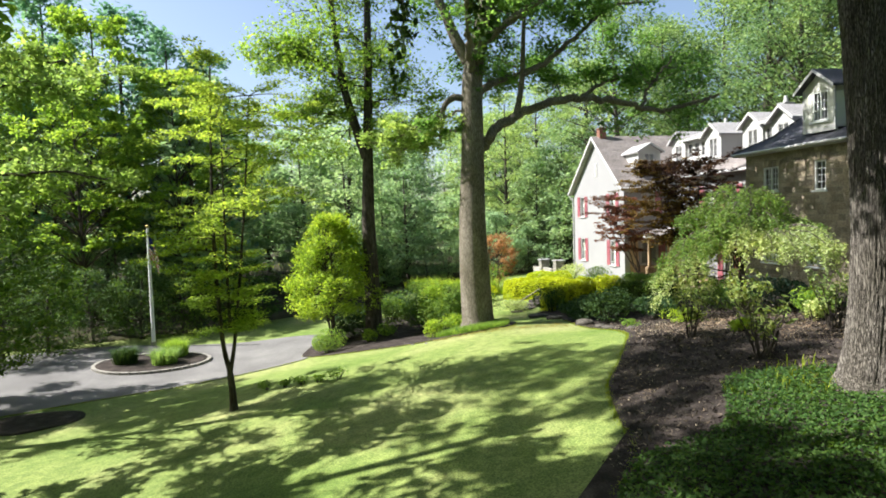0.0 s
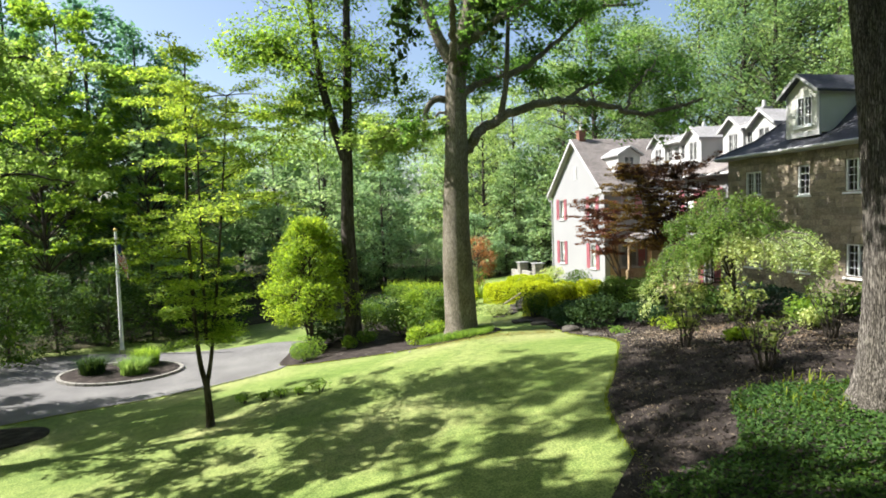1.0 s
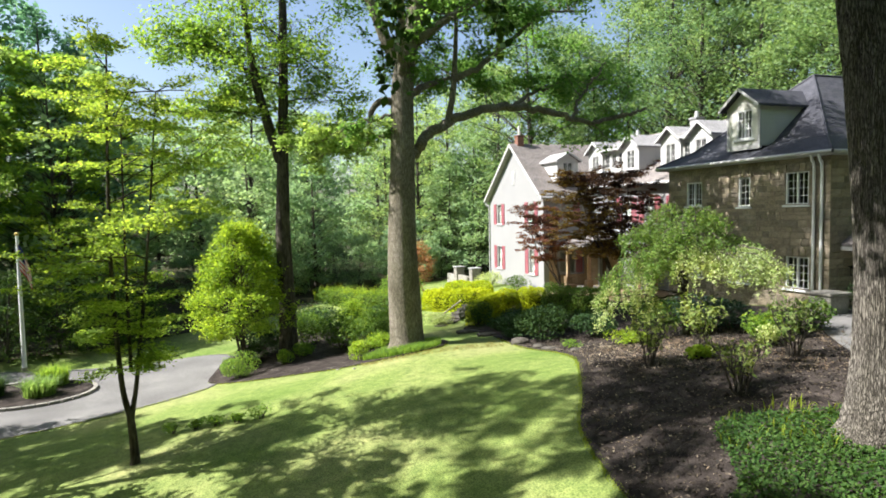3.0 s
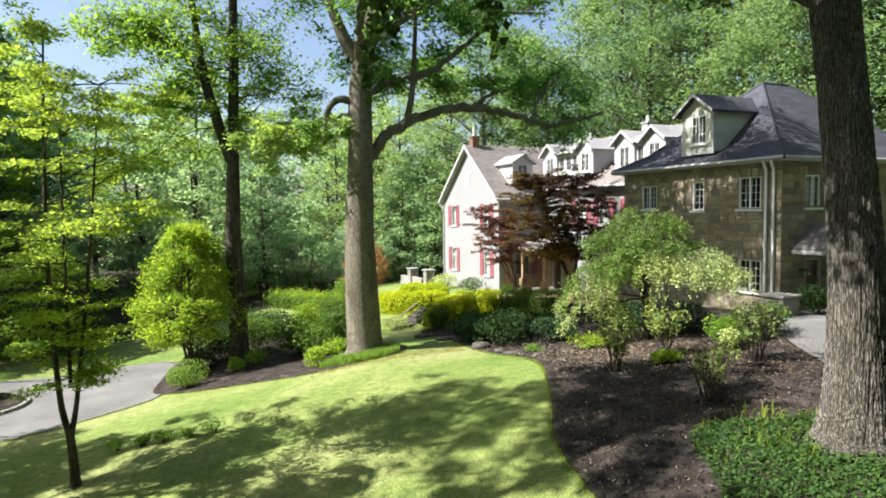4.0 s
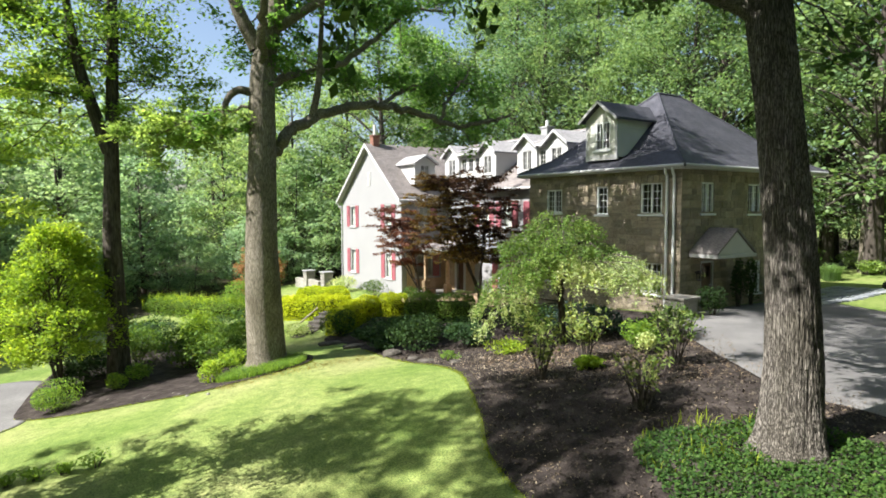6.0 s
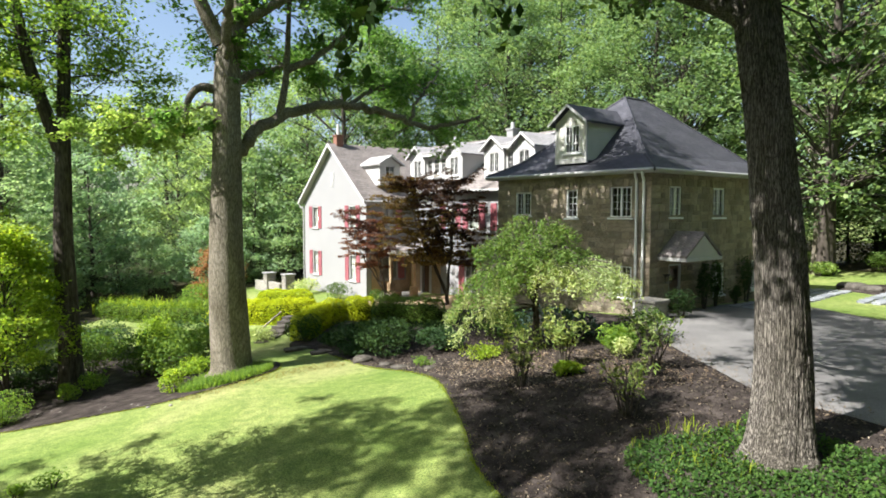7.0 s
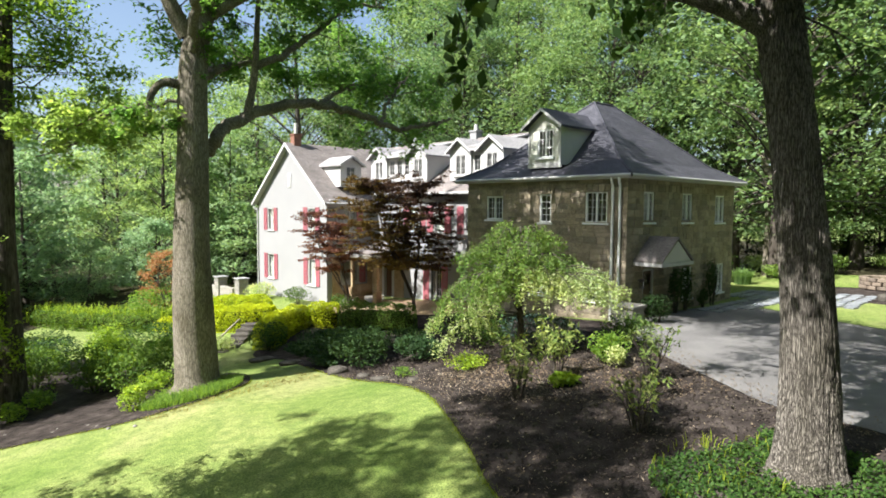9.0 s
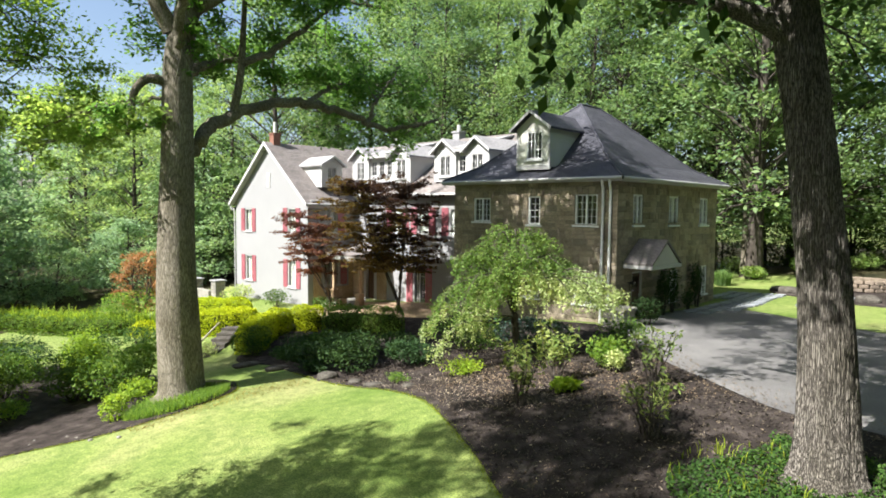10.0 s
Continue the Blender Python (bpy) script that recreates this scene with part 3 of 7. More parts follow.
def stone_face(wall, rng, u0, u1, z0, z1, holes, m, near):
    """Covers a wall's outer face with blocks; those that near() picks are pieces of their own, the others one mesh."""
    rest = []
    base = [np.array([v.co for v in me.vertices]) for me in STONES]
    quads = np.array([p.vertices for p in STONES[0].polygons])
    for u, z, w, h in lay_stones(rng, u0, u1, z0, z1, holes):
        proud = rng.uniform(0.012, 0.03)
        k = int(rng.integers(5))
        t = m @ Matrix.Translation((u, -0.0, z)) @ Matrix.Diagonal((w - 0.010, proud * 2, h - 0.010, 1))
        if near(u, z):
            ob = new("stone", STONES[k])
            ob.parent = wall
            ob.matrix_basis = t
        else:
            v = np.c_[base[k], np.ones(len(base[k]))] @ np.array(t).T
            rest.append((v[:, :3], quads))
    if rest:
        v, f = join_arrays(rest)
        tagged(link_mesh("stonework", raw_mesh("stonework", v, f), M_STONE, wall), kind="stuff")


def roof_shell(bm, tops, faces, drop=0.12):
    """A roof of the given top corners and faces, with a flat underside a little lower."""
    a = [bm.verts.new(p) for p in tops]
    b = [bm.verts.new((p[0], p[1], p[2] - drop)) for p in tops]
    for f in faces:
        bm.faces.new([a[i] for i in f])
        bm.faces.new([b[i] for i in reversed(f)])
    edges = {}
    for f in faces:
        for i, j in zip(f, f[1:] + f[:1]):
            edges[(i, j)] = 1
    for i, j in edges:
        if (j, i) not in edges:
            bm.faces.new((a[j], a[i], b[i], b[j]))
    bmesh.ops.recalc_face_normals(bm, faces=bm.faces)
    return bm


def shingle_rows(corners, course, name, material, parent, rng, proud=0.014, width=0.28):
    """Lapped shingle courses on a sloping four-cornered face: bottom left, bottom right, top right, top left."""
    bl, br, tr, tl = [np.array(c, float) for c in corners]
    n = np.cross(br - bl, tl - bl)
    n /= np.linalg.norm(n)
    if n[2] < 0:
        n = -n
    up = np.linalg.norm((tl + tr - bl - br) / 2)
    rows = max(2, int(up / course))
    chunks = []
    for r in range(rows):
        k0, k1 = r / rows, (r + 1.25) / rows
        k1 = min(k1, 1.0)
        a, b = bl + (tl - bl) * k0, br + (tr - br) * k0
        c, d = br + (tr - br) * k1, bl + (tl - bl) * k1
        long = np.linalg.norm(b - a)
        m = max(1, int(long / width))
        cuts = np.clip((np.arange(m + 1) + rng.uniform(-0.2, 0.2, m + 1)) / m, 0, 1)
        cuts[0], cuts[-1] = 0, 1
        for s, e in zip(cuts, cuts[1:]):
            e2 = e - 0.006 / max(long, 0.2)
            lift = proud * rng.uniform(0.8, 1.6)
            p0, p1, p2, p3 = a + (b - a) * s, a + (b - a) * e2, d + (c - d) * e2, d + (c - d) * s
            v = np.array([p0 + n * lift, p1 + n * lift, p2 + n * 0.003, p3 + n * 0.003, p0 - n * 0.004, p1 - n * 0.004])
            chunks.append((v, np.array([(0, 1, 2, 3), (4, 5, 1, 0)])))
    v, f = join_arrays(chunks)
    return tagged(link_mesh(name, raw_mesh(name, v, f), material, parent), kind="stuff")


def pipe(name, pts, r, material, parent, sides=10, label="", r1=None):
    v, f = tube_arrays(np.array(pts, float), r, r if r1 is None else r1, sides)
    return link_mesh(name, raw_mesh(name, v, f, True), material, parent, label)


def clapboard(parent, m, outline_at, z0, z1, step=0.16, depth=0.02):
    """Lapped boards between z0 and z1, each a piece; outline_at(z) gives the two ends."""
    z = z0
    while z < z1 - 0.02:
        a, b = outline_at(z + step * 0.5)
        if b - a > 0.04:
            zt = min(z + step, z1)
            bm = bmesh.new()
            vs = [bm.verts.new(m @ Vector(p)) for p in ((a, -depth, z), (b, -depth, z), (b, -0.004, zt), (a, -0.004, zt), (a, 0.01, z), (b, 0.01, z), (b, 0.01, zt), (a, 0.01, zt))]
            for f in ((0, 1, 2, 3), (4, 5, 1, 0), (3, 2, 6, 7), (0, 3, 7, 4), (1, 5, 6, 2), (5, 4, 7, 6)):
                bm.faces.new([vs[k] for k in f])
            part("clapboard", bm, M_CREAM, parent)
        z += step


SX0, SX1, SD = -8.5, 0.6, 10.4
EAVE = 6.0


def stone_house():
    rng = np.random.default_rng(5)
    house = thing("stone_house", "two-storey tan fieldstone house with a dark hipped roof and dormer", "house", at=(SX0 / 2, SD / 2, 0))
    front = [(-7.18, -6.12, 4.06, 5.2), (-3.86, -3.2, 3.98, 5.26), (-1.38, -0.3, 4.02, 5.34), (-1.34, -0.24, 0.66, 1.98), (-7.2, -6.1, 0.66, 1.98), (-4.3, -3.2, 0.66, 1.98)]
    right = [(1.35, 2.2, 4.05, 5.34), (4.75, 5.75, 4.02, 5.34), (8.2, 9.25, 3.98, 5.32), (1.4, 2.35, 0.06, 2.06), (5.0, 5.9, 0.45, 1.9), (8.45, 9.4, 0.45, 1.9)]
    mf, mr, ml, mb = frame_of(0, 0, 0, 0), frame_of(SX1, 0, 0, 90), frame_of(SX0, 0, 0, -90), frame_of(0, SD, 0, 180)
    th = 0.4
    made = []
    for m, u0, u1, holes in ((mf, SX0, SX1, front), (mr, th, SD - th, right), (ml, -SD + th, -th, []), (mb, -SX1, -SX0, [])):
        w = part("wall", wall_mesh(bmesh.new(), u0, u1, -1.4, EAVE, holes, th, m), M_MORTAR, house)
        made.append(w)
    stone_face(made[0], rng, SX0, SX1 + 0.045, -1.2, EAVE - 0.12, front, mf, lambda u, z: u > -1.5)
    stone_face(made[1], rng, -0.0, SD, -1.2, EAVE - 0.12, right, mr, lambda u, z: u < 0.75)
    for a, b, c, d in front:
        window(house, mf, a, b, c, d, cols=2 if b - a > 0.8 else 2, rows=4, leaves=2 if b - a > 0.8 else 1, frame_mat=M_LIFTWHITE)
    for a, b, c, d in right[:3] + right[4:]:
        window(house, mr, a, b, c, d, cols=2, rows=4, leaves=2, frame_mat=M_LIFTWHITE)
    # head stones over the openings
    for m, holes in ((mf, front), (mr, right)):
        for a, b, c, d in holes:
            n = 5
            for i in range(n):
                bm = bmesh.new()
                w = (b - a + 0.3) / n
                u = a - 0.15 + w * i
                lean = (i - (n - 1) / 2) * 0.03
                prism(bm, [(u + 0.006, d + 0.005), (u + w - 0.006, d + 0.005), (u + w - 0.006 + lean, d + 0.3), (u + 0.006 + lean, d + 0.3)], -0.065, 0.03, m)
                part("head_stone", bm, M_STONE, house)
    # side door
    a, b, c, d = right[3]
    bm = bmesh.new()
    for lo, hi in (((a, 0.02, c), (a + 0.09, 0.16, d)), ((b - 0.09, 0.02, c), (b, 0.16, d)), ((a, 0.02, d - 0.09), (b, 0.16, d))):
        box(bm, lo, hi, 0.008, mr)
    frame_ob = part("door_frame", bm, M_WHITE, house)
    bm = bmesh.new()
    box(bm, (a + 0.09, 0.1, c), (b - 0.09, 0.15, d - 0.09), 0.005, mr)
    for z in (0.15, 0.75):
        box(bm, (a + 0.2, 0.085, c + z), (b - 0.2, 0.1, c + z + 0.5), 0.01, mr)
    door = part("door", bm, M_WOOD, house, "dark wooden side door with an upper light")
    bm = bmesh.new()
    box(bm, (a + 0.2, 0.088, c + 1.3), (b - 0.2, 0.1, d - 0.22), 0, mr)
    part("pane", bm, M_GLASS, door)
    bm = bmesh.new()
    bmesh.ops.create_uvsphere(bm, u_segments=10, v_segments=8, radius=0.035, matrix=mr @ Matrix.Translation((b - 0.16, 0.06, c + 0.95)))
    part("door_knob", bm, M_STEEL, door)
    # wall lantern by the door
    bm = bmesh.new()
    box(bm, (0.95, -0.02, 1.62), (1.05, -0.3, 1.66), 0.005, mr)
    box(bm, (0.9, -0.34, 1.3), (1.1, -0.16, 1.34), 0.005, mr)
    prism(bm, [(0.88, 1.58), (1.12, 1.58), (1.0, 1.7)], -0.36, -0.14, mr)
    for u in (0.9, 1.08):
        for v in (-0.34, -0.18):
            box(bm, (u, v, 1.34), (u + 0.02, v + 0.02, 1.58), 0, mr)
    part("wall_lantern", bm, M_DARKMETAL, house)

    # hipped roof, flatter at its foot
    o = 0.45
    x0, x1, y0, y1 = SX0 - o, SX1 + o, -o, SD + o
    i = 1.3
    e, k, top = EAVE + 0.02, EAVE + 0.72, 9.95
    rx, ry0, ry1 = (SX0 + SX1) / 2, 4.35, SD - 4.35
    tops = [(x0, y0, e), (x1, y0, e), (x1, y1, e), (x0, y1, e), (x0 + i, y0 + i, k), (x1 - i, y0 + i, k), (x1 - i, y1 - i, k), (x0 + i, y1 - i, k), (rx, ry0, top), (rx, ry1, top)]
    faces = [[0, 1, 5, 4], [1, 2, 6, 5], [2, 3, 7, 6], [3, 0, 4, 7], [4, 5, 8], [5, 6, 9, 8], [6, 7, 9], [7, 4, 8, 9]]
    roof = part("roof", roof_shell(bmesh.new(), tops, faces), M_ROOF, house)
    t = tops
    for q in ((0, 1, 5, 4), (1, 2, 6, 5), (4, 5, 8, 8), (5, 6, 9, 8)):
        shingle_rows([t[n] for n in q], 0.2, "shingling", M_ROOF, roof, rng, 0.008)
    for a, b in ((1, 5), (5, 8), (0, 4), (4, 8), (2, 6), (6, 9), (8, 9)):
        pipe("ridge_cap", [np.array(t[a]) + (0, 0, 0.01), np.array(t[b]) + (0, 0, 0.01)], 0.06, M_ROOF, roof, 8)
    bm = bmesh.new()
    for lo, hi in (((x0 + 0.02, y0 + 0.02, e - 0.17), (x1 - 0.02, SD * 0 - 0.002, e - 0.13)), ((SX1 + 0.002, 0.0, e - 0.17), (x1 - 0.02, y1 - 0.02, e - 0.13)), ((x0 + 0.02, 0.0, e - 0.17), (SX0 - 0.002, y1 - 0.02, e - 0.13))):
        box(bm, lo, hi)
    part("soffit", bm, M_WHITE, house)
    for a, b in ((0, 1), (1, 2), (3, 0)):
        pa, pb = np.array(t[a]), np.array(t[b])
        pa[2] = pb[2] = e - 0.06
        pipe("gutter", [pa, pb], 0.075, M_WHITE, house, 10)
    for u in (0.02, 0.36):
        pts = curve_points([(u + 0.1, -0.42, e - 0.1), (u + 0.06, -0.3, e - 0.35), (u, -0.13, e - 0.6), (u, -0.12, 3.5), (u, -0.12, 0.1), (u, -0.12, -0.6)], 5)
        pipe("downspout", pts, 0.055, M_LIFTWHITE, house, 10)

    # gabled dormer in the front slope
    dx0, dx1, dz0, dz1, dy = -4.66, -2.82, 6.58, 8.34, 0.12
    back = 3.6
    bm = bmesh.new()
    hole = (-4.12, -3.24, 6.93, 8.2)
    md = frame_of(0, dy, 0, 0)
    wall_mesh(bm, dx0, dx1, dz0, dz1, [hole], 0.12, md)
    mid = (dx0 + dx1) / 2
    prism(bm, [(dx0, dz1), (dx1, dz1), (mid, 9.02)], 0, 0.12, md)
    box(bm, (dx0, 0.12, dz0), (dx0 + 0.1, back, dz1), 0, md)
    box(bm, (dx1 - 0.1, 0.12, dz0), (dx1, back, dz1), 0, md)
    dormer = part("dormer", bm, M_CREAM, house, "cream-painted gabled dormer with clapboard cheeks")
    clapboard(dormer, frame_of(dx1, dy, 0, 90), lambda z: (0.05, min(back, 0.3 + (z - dz0) * 1.25)), dz0 + 0.02, dz1)
    clapboard(dormer, frame_of(dx0, dy, 0, -90), lambda z: (-min(back, 0.3 + (z - dz0) * 1.25), -0.05), dz0 + 0.02, dz1)
    bm = bmesh.new()
    ov = 0.22
    sl = (9.02 - dz1) / (mid - dx0)
    for s in (-1, 1):
        a = [(mid, 9.06), (mid + s * (mid - dx0 + ov), dz1 + 0.04 - sl * ov)]
        n = (0, 0.1)
        prism(bm, [a[0], a[1], (a[1][0], a[1][1] + 0.1), (a[0][0], a[0][1] + 0.1)], -0.3, back, md)
    part("dormer_roof", bm, M_ROOF, dormer)
    bm = bmesh.new()
    for s in (-1, 1):
        prism(bm, [(mid, 9.01), (mid + s * (mid - dx0 + ov), dz1 - sl * ov), (mid + s * (mid - dx0 + ov), dz1 + 0.13 - sl * ov), (mid, 9.15)], -0.33, -0.302, md)
    box(bm, (dx0 - 0.02, -0.03, dz0 - 0.12), (dx1 + 0.02, 0.1, dz0 + 0.1), 0.01, md)
    for u in (dx0 - 0.01, dx1 - 0.11):
        box(bm, (u, -0.02, dz0 + 0.1), (u + 0.12, 0.05, dz1), 0, md)
    part("trim", bm, M_WHITE, dormer)
    window(house, md, *hole, cols=2, rows=3, leaves=2, deep=0.1, glass_in=0.07, frame_mat=M_LIFTWHITE)

    # little gabled hood over the side door
    ca, cb, cz, cx = 0.5, 3.2, 2.42, 1.35
    mc = mr
    mid = (ca + cb) / 2
    bm = bmesh.new()
    for s in (-1, 1):
        u = ca if s < 0 else cb
        prism(bm, [(mid, 3.36), (u, cz), (u, cz + 0.09), (mid, 3.47)], -cx, -0.06, mc)
    hood = part("door_hood", bm, M_ROOF2, house, "small gabled roof over the side door")
    bm = bmesh.new()
    prism(bm, [(ca + 0.06, cz - 0.02), (cb - 0.06, cz - 0.02), (mid, 3.34)], -cx + 0.06, -cx + 0.1, mc)
    box(bm, (ca - 0.01, -cx - 0.01, cz - 0.14), (cb + 0.01, -cx + 0.05, cz), 0.01, mc)
    box(bm, (ca - 0.01, -cx, cz - 0.14), (ca + 0.05, -0.06, cz), 0.01, mc)
    box(bm, (cb - 0.05, -cx, cz - 0.14), (cb + 0.01, -0.06, cz), 0.01, mc)
    part("hood_trim", bm, M_WHITE, hood)
    # near-black slab behind the panes, painting the rooms as unlit
    bm = bmesh.new()
    box(bm, (SX0 + 1.2, 1.2, 2.6), (SX1 - 1.2, SD - 0.6, 2.8))
    part("floor", bm, M_SHADE, house)


stone_house()


def gable_dormer(house, m, u0, u1, z0, z1, peak, back, hole, cheeks=True):
    """A white dormer with a gable, standing in a roof slope; the frame m has its face at v = 0."""
    mid = (u0 + u1) / 2
    bm = bmesh.new()
    wall_mesh(bm, u0, u1, z0, z1, [hole] if hole else [], 0.1, m)
    prism(bm, [(u0, z1), (u1, z1), (mid, peak)], 0, 0.1, m)
    if cheeks:
        box(bm, (u0, 0.1, z0), (u0 + 0.08, back, z1), 0, m)
        box(bm, (u1 - 0.08, 0.1, z0), (u1, back, z1), 0, m)
    d = part("dormer", bm, M_WHITE, house, "white painted gabled dormer")
    ov = 0.2
    sl = (peak - z1) / (mid - u0)
    bm = bmesh.new()
    for s in (-1, 1):
        e = mid + s * (mid - u0 + ov)
        prism(bm, [(mid, peak + 0.03), (e, z1 + 0.03 - sl * ov), (e, z1 + 0.13 - sl * ov), (mid, peak + 0.13)], -0.25, back, m)
    part("dormer_roof", bm, M_PALEROOF, d)
    bm = bmesh.new()
    for s in (-1, 1):
        e = mid + s * (mid - u0 + ov)
        prism(bm, [(mid, peak - 0.03), (e, z1 - 0.02 - sl * ov), (e, z1 + 0.12 - sl * ov), (mid, peak + 0.12)], -0.29, -0.252, m)
    part("bargeboard", bm, M_WHITE, d)
    if hole:
        window(house, m, *hole, cols=2, rows=3, leaves=2, deep=0.1, glass_in=0.07)
    return d


WX0, WX1, WY0, WY1 = -29.92, -20.4, -1.0, 12.0
WE, WP = 5.15, 9.0
MX1, MY = SX0 - 0.02, 2.6
FLOOR = -1.3


def white_house():
    rng = np.random.default_rng(8)
    house = thing("white_house", "white stucco house with red shutters, dormers and a shingled roof", "house", at=(-20, 4, FLOOR))
    mf, mr, ml, mb = frame_of(0, WY0, 0, 0), frame_of(WX1, 0, 0, 90), frame_of(WX0, 0, 0, -90), frame_of(0, WY1, 0, 180)
    mid = (WX0 + WX1) / 2
    th = 0.35
    wins = [(-28.5, -27.5, 2.95, 4.55), (-28.5, -27.5, -0.6, 1.2), (-22.75, -21.75, 3.0, 4.6), (-22.75, -21.75, -0.6, 1.2)]
    bm = wall_mesh(bmesh.new(), WX0, WX1, -2.8, WE, wins, th, mf)
    prism(bm, [(WX0, WE), (WX1, WE), (mid, WP - 0.05)], 0, th, mf)
    part("wall", bm, M_STUCCO, house)
    side = [(0.3, 1.3, 3.0, 4.6), (0.2, 1.5, -0.4, 1.1)]
    part("wall", wall_mesh(bmesh.new(), WY0 + th, WY1 - th, -2.8, WE, side, th, mr), M_STUCCO, house)
    part("wall", wall_mesh(bmesh.new(), -WY1 + th, -WY0 - th, -2.8, WE, [], th, ml), M_STUCCO, house)
    bm = wall_mesh(bmesh.new(), -WX1, -WX0, -2.8, WE, [], th, mb)
    prism(bm, [(-WX0, WE), (-WX1, WE), (-mid, WP - 0.05)], 0, th, mb)
    part("wall", bm, M_STUCCO, house)
    for a, b, c, d in wins:
        window(house, mf, a, b, c, d, cols=2, rows=2, leaves=1, curtain=True)
        shutter(house, mf, a - 0.52, a - 0.04, c - 0.02, d + 0.02)
        shutter(house, mf, b + 0.04, b + 0.52, c - 0.02, d + 0.02)
    for a, b, c, d in side:
        window(house, mr, a, b, c, d, cols=1, rows=2, leaves=2, curtain=True)
        shutter(house, mr, b + 0.04, b + 0.52, c - 0.02, d + 0.02)
    bm = bmesh.new()
    box(bm, (mid - 0.25, -0.03, 6.0), (mid + 0.25, 0.0, 7.0), 0, mf)
    for k in range(8):
        box(bm, (mid - 0.2, -0.05, 6.08 + k * 0.11), (mid + 0.2, -0.03, 6.14 + k * 0.11), 0, mf)
    part("attic_vent", bm, M_WHITE, house)
    # wing roof
    o, f = 0.42, 0.35
    sl = (WP - WE) / (mid - WX0)
    ez = WE - sl * o + 0.1
    tops = [(WX0 - o, WY0 - f, ez), (mid, WY0 - f, WP + 0.1), (WX1 + o, WY0 - f, ez), (WX1 + o, WY1 + f, ez), (mid, WY1 + f, WP + 0.1), (WX0 - o, WY1 + f, ez)]
    roof = part("roof", roof_shell(bmesh.new(), tops, [[0, 1, 4, 5], [1, 2, 3, 4]], 0.14), M_ROOF2, house)
    shingle_rows([tops[2], tops[3], tops[4], tops[1]], 0.22, "shingling", M_ROOF2, roof, rng)
    bm = bmesh.new()
    for s in (-1, 1):
        e = mid + s * (mid - WX0 + o)
        prism(bm, [(mid, WP - 0.14), (e, ez - 0.2), (e, ez + 0.02), (mid, WP + 0.12)], -f - 0.045, -f - 0.004, mf)
    part("bargeboard", bm, M_WHITE, house)
    bm = bmesh.new()
    n = 18
    for k in range(n):
        a = k / n
        for s in (-1,):
            x = mid + s * (mid - WX0 + o) * a
            x2 = mid + s * (mid - WX0 + o) * (a + 0.82 / n)
            z, z2 = WP - 0.05 - (WP - ez + 0.1) * a, WP - 0.05 - (WP - ez + 0.1) * (a + 0.82 / n)
            prism(bm, [(x, z - 0.05), (x2, z2 - 0.05), (x2, z2 - 0.02), (x, z - 0.02)], -f, -0.01, mf)
    part("rake_boards", bm, M_WHITE, house)
    pipe("gutter", [(WX1 + o + 0.06, WY0 - f, ez - 0.06), (WX1 + o + 0.06, 2.5, ez - 0.06)], 0.08, M_WHITE, house)
    pipe("downspout", curve_points([(WX0 - 0.35, WY0 - 0.3, ez - 0.1), (WX0 - 0.2, WY0 - 0.2, ez - 0.5), (WX0 - 0.06, WY0 - 0.08, ez - 0.9), (WX0 - 0.06, WY0 - 0.08, -1.9)], 5), 0.05, M_WHITE, house)
    bm = bmesh.new()
    box(bm, (WX1 + 0.002, WY0 + 0.05, WE - 0.28), (WX1 + 0.34, 2.55, WE - 0.02), 0.02)
    box(bm, (WX1 + 0.002, WY0 + 0.02, WE - 0.52), (WX1 + 0.12, 2.55, WE - 0.29), 0.02)
    part("cornice", bm, M_WHITE, house)
    # dormer in the wing's slope, looking over the court
    gable_dormer(house, frame_of(-20.75, 0, 0, 90), 0.3, 1.95, 6.0, 7.45, 7.95, 2.6, (0.75, 1.5, 6.25, 7.35))
    # brick chimney on the wing's ridge
    bm = bmesh.new()
    box(bm, (mid - 0.27, -0.77, WP - 0.6), (mid + 0.27, -0.23, WP + 0.62), 0.01)
    box(bm, (mid - 0.31, -0.81, WP + 0.62), (mid + 0.31, -0.19, WP + 0.74), 0.015)
    ch = part("chimney", bm, M_BRICK, house, "red brick chimney with a pale pot")
    pipe("chimney_pot", [(mid, -0.5, WP + 0.72), (mid, -0.5, WP + 1.1), (mid, -0.5, WP + 1.5)], 0.13, M_CREAM, ch, 12, r1=0.1)
    pipe("aerial", [(mid - 0.3, -0.95, WP - 0.05), (mid - 0.42, -1.05, WP + 1.3)], 0.018, M_DARKMETAL, house, 6)
    # main range
    mm = frame_of(0, MY, 0, 0)
    ME, MP, MYR = 5.7, 9.35, 7.6
    wins = [(-16.35, -15.35, 3.1, 4.7), (-14.05, -13.05, 3.1, 4.7), (-11.4, -10.4, 3.1, 4.7), (-14.4, -13.3, FLOOR, 1.1), (-19.0, -18.0, FLOOR, 0.95)]
    part("wall", wall_mesh(bmesh.new(), WX1 + 0.01, MX1 - 0.06, -2.6, ME, wins, th, mm), M_STUCCO, house)
    for a, b, c, d in wins[:3]:
        window(house, mm, a, b, c, d, cols=2, rows=2, leaves=1, curtain=True)
    for a, b, c, d in wins[:4]:
        shutter(house, mm, a - 0.55, a - 0.04, c + 0.01, d + 0.02)
        shutter(house, mm, b + 0.04, b + 0.55, c + 0.01, d + 0.02)
    window(house, mm, *wins[3], cols=2, rows=5, leaves=2, sill=False)
    a, b, c, d = wins[4]
    bm = bmesh.new()
    box(bm, (a + 0.1, 0.12, c + 0.02), (b - 0.1, 0.17, d - 0.1), 0.01, mm)
